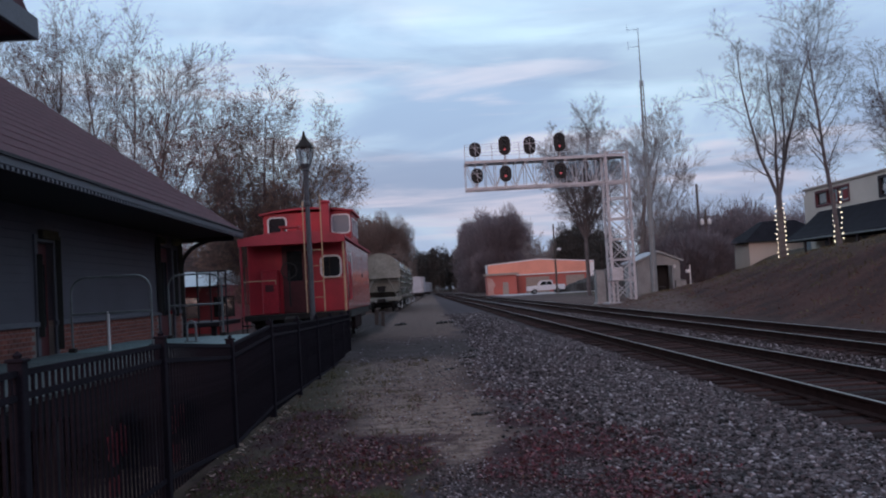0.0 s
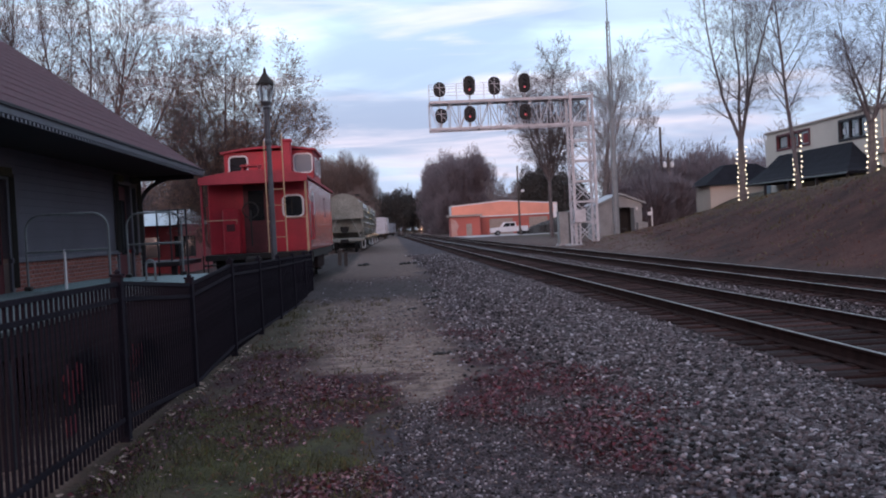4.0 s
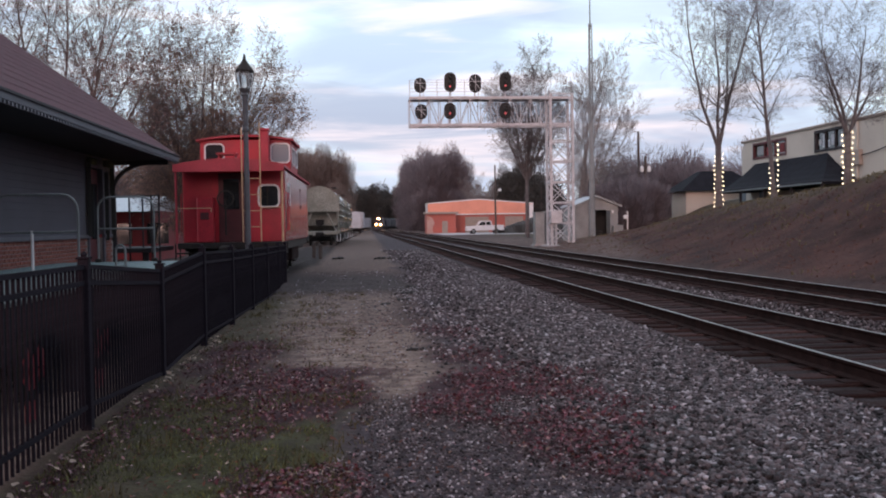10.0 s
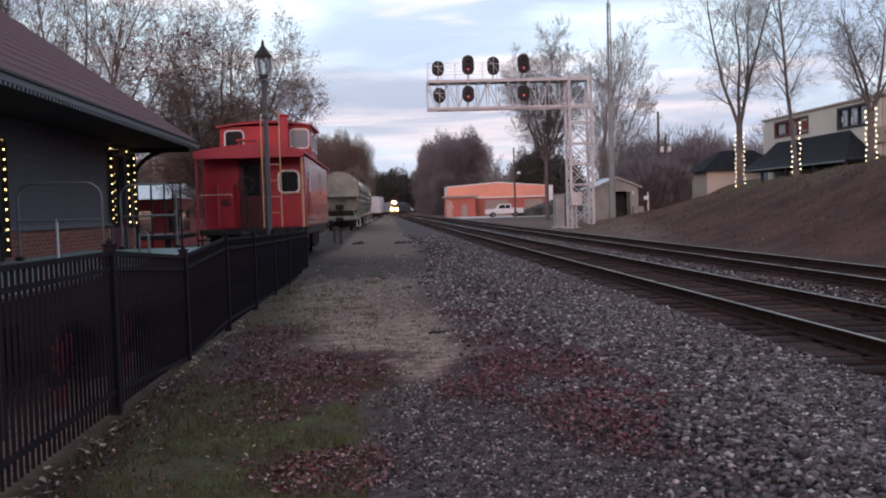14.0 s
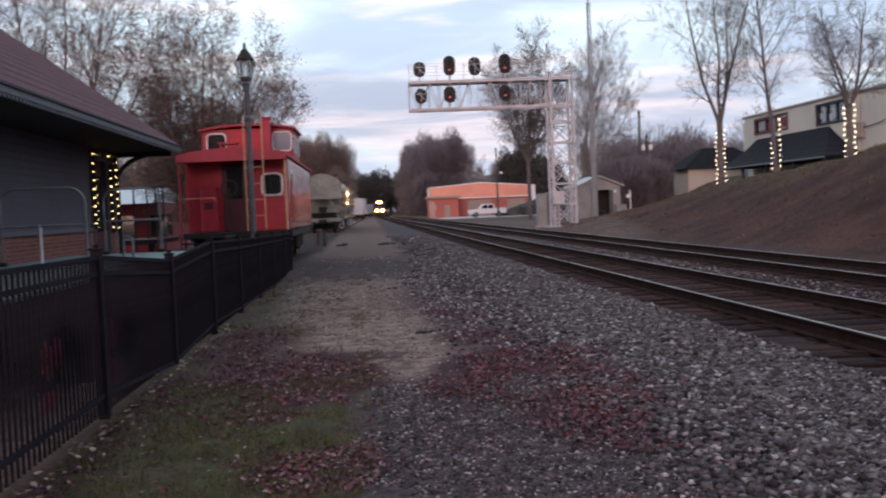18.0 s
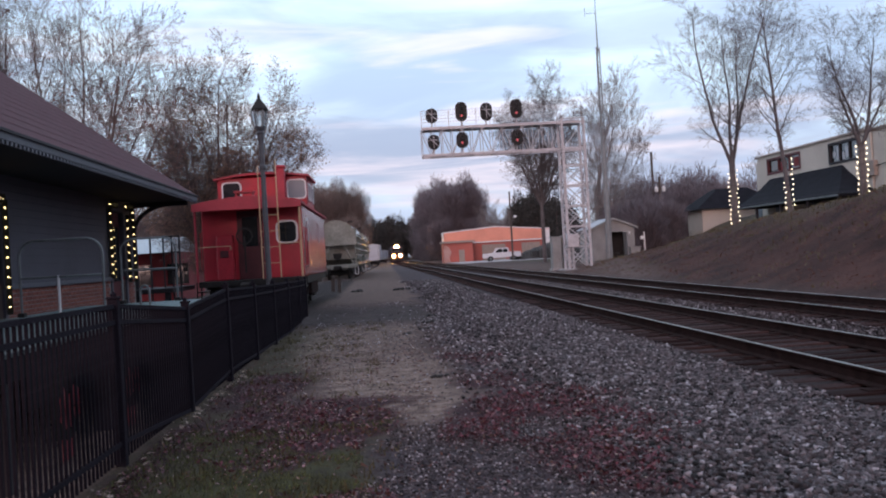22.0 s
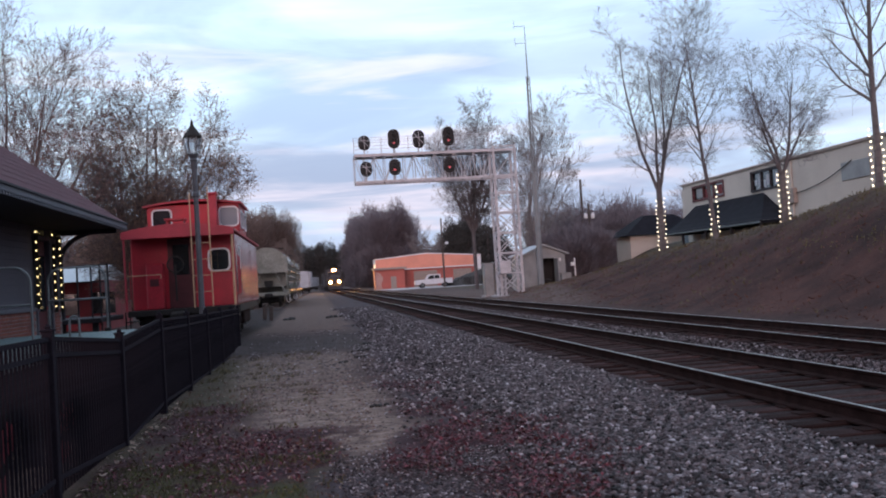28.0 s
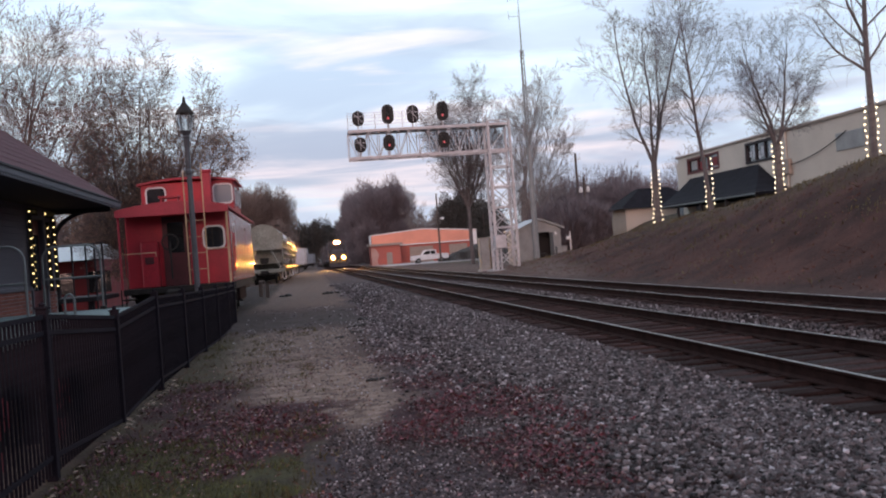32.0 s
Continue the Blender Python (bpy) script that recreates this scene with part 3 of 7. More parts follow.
# ---- railway tracks ----
def sweep(profile, centre, offset, ys, z):
    b = Build()
    n = len(profile)
    vs = [(centre(y) + offset + u, y, z + w) for y in ys for u, w in profile]
    fs = [(i * n + k, i * n + (k + 1) % n, (i + 1) * n + (k + 1) % n, (i + 1) * n + k) for i in range(len(ys) - 1) for k in range(n)]
    fs += [tuple(range(n)), tuple(range((len(ys) - 1) * n, len(ys) * n))]
    return b.add(vs, fs)


WEB = [(-0.07, -0.17), (0.07, -0.17), (0.07, -0.155), (0.012, -0.135), (0.012, -0.04), (0.036, -0.03), (0.036, -0.008), (-0.036, -0.008), (-0.036, -0.03), (-0.012, -0.04), (-0.012, -0.135), (-0.07, -0.155)]
HEAD = [(-0.009, -0.008), (0.009, -0.008), (0.009, -0.003), (0.007, 0.0), (-0.007, 0.0), (-0.009, -0.003)]


def railway_track(label, centre, y0, y1, near0, near1, rail_top, shine, group="railway tracks"):
    tr = thing("railway_track", label, "railway track", None, group)
    ys = [y0, *[y for y in (*range(45, 330, 60), *range(330, 560, 12)) if y0 < y < y1], y1]
    for s in (-0.7525, 0.7525):
        rl = part("rail", sweep(WEB, centre, s, ys, rail_top), M_RUST, tr, "rusty steel rail")
        part("rail_head", sweep(HEAD, centre, s, ys, rail_top), shine, rl, "polished running surface")
    tie = Build().box(-1.3, 1.3, -0.115, 0.115, -0.16, 0.0, 0.012).mesh("tie", M_TIE)
    plate = Build().box(-0.18, 0.18, -0.09, 0.09, 0.0, 0.014, 0.004).mesh("tie_plate", M_RUST)
    rnd = random.Random(int(centre(0) * 100))
    y, far = near0, Build()
    while y < y1:
        m = pose(centre(y) + rnd.uniform(-0.05, 0.05), y + rnd.uniform(-0.03, 0.03), rail_top - 0.17 + rnd.uniform(-0.015, 0.004), rnd.uniform(-0.8, 0.8), rnd.uniform(-0.4, 0.4), rnd.uniform(-1.5, 1.5))
        if y < near1:
            t = part("tie", tie, M_TIE, tr, "", m)
            if y < 30:
                part("tie_plate", plate, M_RUST, t, "", pose(-0.7525, 0, 0))
                part("tie_plate", plate, M_RUST, t, "", pose(0.7525, 0, 0))
        else:
            far.box(-1.3, 1.3, -0.115, 0.115, -0.16, 0.0, 0, m)
        y += 0.52 if y < 140 else 1.1
    if far.v:
        part("far_ties", far, M_TIE, tr, "", None, "stuff")
    return tr


M_DULLHEAD = mat("dull_rail_head", (0.05, 0.038, 0.033), 0.85, 0.1, 0.3, 3, 30, 0.05)
railway_track("main line track with polished rails on dark ties", lambda y: TRACK_A + bend(y), -20, 560, 3.0, 110, RAIL_TOP, M_STEEL)
railway_track("second main track beside a dirt bank", lambda y: TRACK_B + bend(y), -20, 560, 6.0, 90, RAIL_TOP, M_STEEL)
railway_track("rusty siding track under parked rail cars", siding, 23, 330, 24, 80, 0.12, M_DULLHEAD)


# ---- parked rail cars and the train ----
def wheelset(name, parent, y, z, half=0.75, r=0.42):
    b = Build()
    for s in (-1, 1):
        b.tube((s * (half - 0.02), y, z + r), (s * (half + 0.11), y, z + r), r, r, 20)
        b.tube((s * (half - 0.05), y, z + r), (s * (half - 0.02), y, z + r), r + 0.03, r + 0.03, 20)
    b.tube((-half, y, z + r), (half, y, z + r), 0.08, 0.08, 8)
    return part(name, b, M_DARKSTEEL, parent)


def truck_frame(parent, y, z, wb=0.85):
    b = Build()
    for s in (-1.02, 1.02):
        b.prism([(y - wb - 0.25, z + 0.36), (y - wb - 0.25, z + 0.58), (y - 0.5, z + 0.78), (y + 0.5, z + 0.78), (y + wb + 0.25, z + 0.58), (y + wb + 0.25, z + 0.36), (y + 0.45, z + 0.24), (y - 0.45, z + 0.24)], 0, s - 0.07, s + 0.07)
        for k in (-0.2, 0, 0.2):
            b.tube((s, y + k, z + 0.3), (s, y + k, z + 0.62), 0.075, 0.075, 8)
    b.box(-1.0, 1.0, y - 0.18, y + 0.18, z + 0.5, z + 0.72)
    t = part("truck", b, M_DARKSTEEL, parent)
    for k in (-wb, wb):
        wheelset("wheelset", t, y + k, z)
    return t


def caboose():
    """Cupola caboose; its near end platform at y = 0, floor 1.1 above the rail."""
    base = 0.12
    c = thing("caboose", "red cupola caboose with white window frames, parked on the siding", "caboose", pose(-3.5, 26.0, base, 0, 0, -0.5))
    L, hw, f, e = 11.6, 1.41, 1.08, 3.12
    # body between the two end platforms
    body = Build()
    body.box(-hw, hw, 0.9, L - 0.9, f, e, 0.02)
    part("body", body, M_RED, c)
    for s in (-1, 1):
        side = part("side_sheet", Build().box(s * hw, s * (hw + 0.008), 0.92, L - 0.92, f + 0.02, e - 0.05), M_SIDERED, c, "glossy red side sheet")
        w_ = (L - 1.9) / 12
        bay = Build()
        bay.smooth = True
        arc = [(s * (hw + 0.01 + 0.035 * (1 - (2 * k / 10 - 1) ** 2)), w_ * (k / 10 - 0.5)) for k in range(11)]
        bay.add([(x, y, z) for z in (f + 0.02, e - 0.05) for x, y in arc], [(k, k + 1, k + 12, k + 11) for k in range(10)])
        bulge = bay.mesh("side_panel", M_SIDERED)
        rib = Build().box(s * (hw + 0.008), s * (hw + 0.022), -0.014, 0.014, f + 0.02, e - 0.06, 0.004).mesh("side_rib", M_SIDERED)
        for k in range(12):
            part("side_panel", bulge, M_SIDERED, side, "", pose(0, 0.95 + w_ * (k + 0.5), 0))
            part("side_rib", rib, M_SIDERED, side, "", pose(0, 0.95 + w_ * (k + 1), 0))
        for wy, rim in ((2.0, M_WHITE), (6.6, M_DOOR)):
            w = Build()
            ring(w, rounded(wy - 0.38, wy + 0.38, 2.1, 2.78, 0.12), rounded(wy - 0.3, wy + 0.3, 2.18, 2.7, 0.08), 0, s * (hw + 0.01), s * (hw + 0.05))
            fr = part("side_window", w, rim, c, "white rounded window frame" if rim is M_WHITE else "dark window frame")
            part("pane", Build().prism(rounded(wy - 0.3, wy + 0.3, 2.18, 2.7, 0.08), 0, s * (hw + 0.012), s * (hw + 0.02)), M_DARKGLASS, fr)
    # roof: shallow curve with overhang over the platforms
    prof = []
    for k in range(13):
        u = -1 + k / 6
        prof.append((u * 1.49, e + 0.08 + 0.17 * (1 - u * u)))
    under = [(u, w - 0.07) for u, w in reversed(prof)]
    part("roof", Build().prism(prof + under, 1, 0.0, L), M_ROOFRED, c)
    lip = Build()
    lip.prism([(u, w + 0.012) for u, w in prof] + [(u, e - 0.1) for u, w in reversed(prof)], 1, -0.03, 0.03)
    part("roof_edge", lip, M_ROOFRED, c)
    # cupola
    cy0, cy1, cz = 3.7, 6.4, 4.22
    cup = Build().box(-hw + 0.02, hw - 0.02, cy0, cy1, e, cz, 0.02)
    cu = part("cupola", cup, M_RED, c)
    cp = []
    for k in range(9):
        u = -1 + k / 4
        cp.append((u * 1.49, cz + 0.0 + 0.14 * (1 - u * u)))
    part("cupola_roof", Build().prism(cp + [(u, w - 0.06) for u, w in reversed(cp)], 1, cy0 - 0.15, cy1 + 0.15), M_ROOFRED, cu)
    # the right pane has the pale sky in the glass put into its colour
    for wx, glass_m in ((-0.95, M_DARKGLASS), (1.07, M_PALEGLASS)):
        w = Build()
        o, i = rounded(wx - 0.31, wx + 0.31, 3.47, 4.11, 0.14), rounded(wx - 0.265, wx + 0.265, 3.515, 4.065, 0.11)
        ring(w, o, i, 1, cy0 - 0.045, cy0 + 0.0)
        fr = part("cupola_window", w, M_WHITE, cu, "white rounded window frame")
        part("pane", Build().prism(i, 1, cy0 - 0.012, cy0 - 0.004), glass_m, fr)
    for s in (-1, 1):
        for wy in (4.4, 5.7):
            w = Build()
            o, i = rounded(wy - 0.4, wy + 0.4, 3.42, 4.0, 0.12), rounded(wy - 0.33, wy + 0.33, 3.49, 3.93, 0.09)
            ring(w, o, i, 0, s * (hw - 0.02), s * (hw + 0.02))
            fr = part("cupola_window", w, M_WHITE, cu)
            part("pane", Build().prism(i, 0, s * (hw - 0.016), s * (hw - 0.008)), M_PALEGLASS, fr)
    # smoke jack with a cap, beside the cupola
    jack = Build()
    jack.box(0.53, 0.77, 3.05, 3.4, e + 0.1, 4.42, 0.02).box(0.49, 0.81, 3.0, 3.45, 4.42, 4.5, 0.02)
    part("smoke_jack", jack, M_ROOFRED, c)
    # running board bracket on the roof end
    rb = Build()
    for x in (-0.3, 0.12):
        rb.box(x - 0.02, x + 0.02, 0.25, 0.7, e + 0.15, e + 0.42)
    rb.box(-0.36, 0.18, 0.2, 0.75, e + 0.38, e + 0.43).box(-0.36, 0.18, 0.22, 0.27, e + 0.24, e + 0.28)
    part("running_board", rb, M_RED, c, "red running board bracket")
    # end wall details: door, window, toolbox
    d = Build().box(-0.42, 0.3, 0.86, 0.9, f, 3.02, 0.01)
    door = part("end_door", d, M_DOOR, c, "dark red end door")
    part("pane", Build().box(-0.28, 0.16, 0.845, 0.862, 2.0, 2.85), M_DARKGLASS, door)
    w = Build()
    o, i = rounded(0.67, 1.29, 2.03, 2.7, 0.17), rounded(0.72, 1.24, 2.08, 2.65, 0.13)
    ring(w, o, i, 1, 0.83, 0.9)
    fr = part("end_window", w, M_WHITE, c, "white rounded window frame")
    part("pane", Build().prism(i, 1, 0.86, 0.875), M_DARKGLASS, fr)
    part("locker", Build().box(-0.98, -0.52, 0.55, 0.9, f, 2.35, 0.03), M_RED, c)
    part("locker_vent", Build().box(-0.88, -0.64, 0.535, 0.55, 1.72, 1.92, 0.005), M_DOOR, c)
    # platform, railings, ladder
    for y0, y1 in ((0.02, 0.9), (L - 0.9, L - 0.02)):
        part("platform", Build().box(-hw, hw, y0, y1, f - 0.16, f, 0.01), M_DARKSTEEL, c)
    part("underframe", Build().box(-1.2, 1.2, 0.4, L - 0.4, f - 0.4, f - 0.1, 0.02).box(-0.4, 0.4, 3, 9, f - 0.7, f - 0.4, 0.02), M_DARKSTEEL, c)
    lad = Build()
    for x in (0.36, 0.85):
        lad.path([(x, -0.03, f), (x, -0.03, 4.02 + (0.12 if x < 0.5 else 0.28)), (x, 0.12, 4.08 + (0.12 if x < 0.5 else 0.28))], 0.018, 8)
    z = f + 0.42
    while z < 3.2:
        lad.tube((0.36, -0.03, z), (0.85, -0.03, z), 0.012, 0.012, 6)
        z += 0.44
    part("ladder", lad, M_YELLOW, c, "yellow end ladder reaching over the roof")
    for x in (-1.43, 1.43):
        part("corner_post", Build().tube((x, 0.05, f), (x, 0.05, e), 0.032, 0.032, 8), M_YELLOW if x > 0 else M_ROOFRED, c)
    for x0, x1 in ((-1.43, -0.5), (0.85, 1.43)):
        rail = Build().tube((x0, 0.05, f + 0.95), (x1, 0.05, f + 0.95), 0.014, 0.014, 6).tube((x1, 0.05, f + 0.84), (x1, 0.05, f + 0.95), 0.014, 0.014, 6)
        part("end_railing", rail, M_YELLOW, c, "faded yellow pipe railing")
    bw = Build()
    bw.tube((-0.1, -0.02, f + 0.2), (-0.1, -0.02, f + 1.2), 0.025, 0.025, 8)
    for k in range(10):
        a0, a1 = k * math.tau / 10, (k + 1) * math.tau / 10
        bw.tube((-0.1 + 0.22 * math.cos(a0), -0.02, f + 1.2 + 0.22 * math.sin(a0)), (-0.1 + 0.22 * math.cos(a1), -0.02, f + 1.2 + 0.22 * math.sin(a1)), 0.02, 0.02, 5)
    part("brake_wheel", bw, M_DARKSTEEL, c)
    for s in (-1, 1):
        st = Build()
        for k in range(3):
            st.box(s * 1.1, s * 1.5, 0.15, 0.75, f - 0.3 - 0.26 * k, f - 0.27 - 0.26 * k)
        st.box(s * 1.47, s * 1.5, 0.13, 0.16, f - 0.85, f).box(s * 1.47, s * 1.5, 0.74, 0.77, f - 0.85, f)
        part("steps", st, M_DARKSTEEL, c)
        g = Build()
        for gy in (1.05, 1.5):
            g.path([(s * (hw + 0.02), gy, f + 0.3), (s * (hw + 0.08), gy, f + 0.35), (s * (hw + 0.08), gy, f + 1.35), (s * (hw + 0.02), gy, f + 1.4)], 0.016, 6)
        part("grab_iron", g, M_ROOFRED, c)
        part("equipment_box", Build().box(s * 0.75, s * 1.32, 4.4, 7.2, 0.42, f - 0.08, 0.03), M_TIE, c)
        part("side_sill", Build().box(s * 1.28, s * 1.38, 0.9, L - 0.9, f - 0.24, f - 0.01, 0.01), M_DARKSTEEL, c)
    part("coupler", Build().box(-0.12, 0.12, -0.55, 0.4, 0.75, 0.98, 0.03).box(-0.2, 0.2, -0.75, -0.5, 0.7, 1.02, 0.06), M_DARKSTEEL, c)
    for y in (2.6, L - 2.6):
        truck_frame(c, y, 0.0)
    return c


caboose()


def hopper(y, label):
    c = thing("hopper_car", label, "hopper car", pose(siding(y), y, 0.12, 0, 0, -1.15), "parked hopper cars")
    L, hw = 16.0, 1.5
    arch = [(-1.5 * math.cos(radians(a)), 3.2 + 1.36 * math.sin(radians(a)) ** 1.05) for a in range(0, 181, 15)]
    prof = [(-hw, 1.9), *arch, (hw, 1.9), (1.2, 1.55), (-1.2, 1.55)]
    b = Build()
    b.prism(prof, 1, 1.2, L - 1.2)
    part("hopper_body", b, M_HOPPER, c)
    # sloping end sheets and the open end frame
    for a, k in ((0.0, 1), (L, -1)):
        sl = Build()
        sl.add([(-hw, a + k * 1.2, 3.9), (hw, a + k * 1.2, 3.9), (hw, a + k * 1.2, 2.5), (-hw, a + k * 1.2, 2.5), (-hw + 0.1, a + k * 3.0, 1.4), (hw - 0.1, a + k * 3.0, 1.4)],
               [(0, 1, 2, 3), (3, 2, 5, 4)])
        sl.prism([(-hw, 2.6), *[(u * 0.995, w - 0.01) for u, w in arch], (hw, 2.6)], 1, a + k * 0.12, a + k * 1.195)
        part("end_sheet", sl, M_HOPPER, c)
        fr = Build()
        for x in (-1.4, 1.4):
            fr.tube((x, a + k * 0.2, 1.1), (x, a + k * 0.2, 2.6), 0.06, 0.06, 6)
        for x in (-0.55, 0.55):
            fr.tube((x * 2.2, a + k * 0.2, 1.15), (x, a + k * 0.25, 2.6), 0.05, 0.05, 6)
        fr.box(-1.5, 1.5, a, a + k * 0.35, 0.85, 1.12, 0.02)
        part("end_frame", fr, M_HOPPER, c)
        part("emblem_plate", Build().prism([(-0.35, 2.0), (0.35, 2.0), (0.28, 1.6), (0.0, 1.45), (-0.28, 1.6)], 1, a + k * 0.24, a + k * 0.28), M_DARKSTEEL, c)
        for q in (-1.42, 1.42):
            st = Build().path([(q - 0.12, a + k * 0.2, 0.9), (q - 0.12, a + k * 0.2, 0.35), (q + 0.12, a + k * 0.2, 0.35), (q + 0.12, a + k * 0.2, 0.9)], 0.03, 6)
            part("step_iron", st, M_WHITE, c)
    ribs = Build()
    for s in (-1, 1):
        yy = 1.3
        while yy < L - 1:
            ribs.box(s * hw, s * (hw + 0.05), yy - 0.05, yy + 0.05, 1.9, 3.2)
            yy += 1.35
        ribs.box(s * hw, s * (hw + 0.08), 0.1, L - 0.1, 1.05, 1.3)
    part("side_ribs", ribs, M_HOPPER, c)
    for s in (-1, 1):
        for z in (2.72, 2.25, 3.22):
            rod = Build().tube((s * (hw + 0.02), 0.3, z), (s * (hw + 0.02), L - 0.3, z), 0.075, 0.075, 10)
            rod.smooth = True
            part("side_rail", rod, M_HOPPER, c, "rounded horizontal side rail")
    ch = Build()
    for k in range(3):
        y0 = 2.9 + k * 3.6
        ch.add([(-1.3, y0, 1.7), (1.3, y0, 1.7), (1.3, y0 + 3.2, 1.7), (-1.3, y0 + 3.2, 1.7), (-0.5, y0 + 1.2, 0.5), (0.5, y0 + 1.2, 0.5), (0.5, y0 + 2.0, 0.5), (-0.5, y0 + 2.0, 0.5)],
               [(0, 1, 5, 4), (1, 2, 6, 5), (2, 3, 7, 6), (3, 0, 4, 7), (4, 5, 6, 7)])
    part("chutes", ch, M_HOPPER, c)
    part("sill", Build().box(-0.3, 0.3, -0.5, L + 0.5, 0.75, 1.05, 0.02), M_DARKSTEEL, c)
    part("roof_walk", Build().box(-0.35, 0.35, 0.3, L - 0.3, 4.5, 4.55).box(0.9, 1.3, 0.3, 2.0, 4.42, 4.46), M_DARKSTEEL, c)
    for yy in (1.9, L - 1.9):
        truck_frame(c, yy, 0.0)
    return c


hopper(72.0, "grey-green covered hopper car parked on the siding")
for hy in (90.0,):
    hopper(hy, "weathered pale hopper car in the parked row")


def boxcar(name, label, y, x, paint, h=4.3, length=15.5, turn=-1.15, group="parked boxcars"):
    c = thing(name, label, "boxcar", pose(x, y, 0.12, 0, 0, turn), group)
    b = Build().box(-1.5, 1.5, 0, length, 1.05, h - 0.15, 0.03)
    part("box_body", b, paint, c)
    part("roof", Build().prism([(-1.55, h - 0.18), (0, h + 0.06), (1.55, h - 0.18), (1.5, h - 0.26), (-1.5, h - 0.26)], 1, -0.05, length + 0.05), paint, c)
    for s in (-1, 1):
        for k in range(9):
            if not 3 < k < 5:
                part("rib", Build().box(s * 1.5, s * 1.54, 0.8 + k * 1.75, 0.9 + k * 1.75, 1.1, h - 0.2), paint, c)
    for k in range(6):
        part("end_rib", Build().box(-1.42, 1.42, -0.05, 0, 1.4 + k * 0.42, 1.52 + k * 0.42, 0.01), paint, c)
    for s in (-1, 1):
        part("sliding_door", Build().box(s * 1.5, s * 1.57, length / 2 - 1.5, length / 2 + 1.5, 1.15, h - 0.35, 0.01), paint, c)
    part("sill", Build().box(-0.35, 0.35, -0.5, length + 0.5, 0.7, 1.05, 0.02), M_DARKSTEEL, c)
    lad = Build()
    for x0 in (1.05, 1.4):
        lad.tube((x0, -0.08, 0.9), (x0, -0.08, h - 0.3), 0.02, 0.02, 5)
    for k in range(7):
        lad.tube((1.05, -0.08, 1.1 + k * 0.4), (1.4, -0.08, 1.1 + k * 0.4), 0.015, 0.015, 5)
    part("end_ladder", lad, M_DARKSTEEL, c)
    for yy in (1.9, length - 1.9):
        truck_frame(c, yy, 0.0)
    return c


boxcar("boxcar", "pale blue-white boxcar parked on the siding", 188.0, siding(188), M_BOXCAR)
boxcar("boxcar", "pale boxcar standing far along the siding", 262.0, siding(262) + 0.9, M_BOXCAR, 3.6)


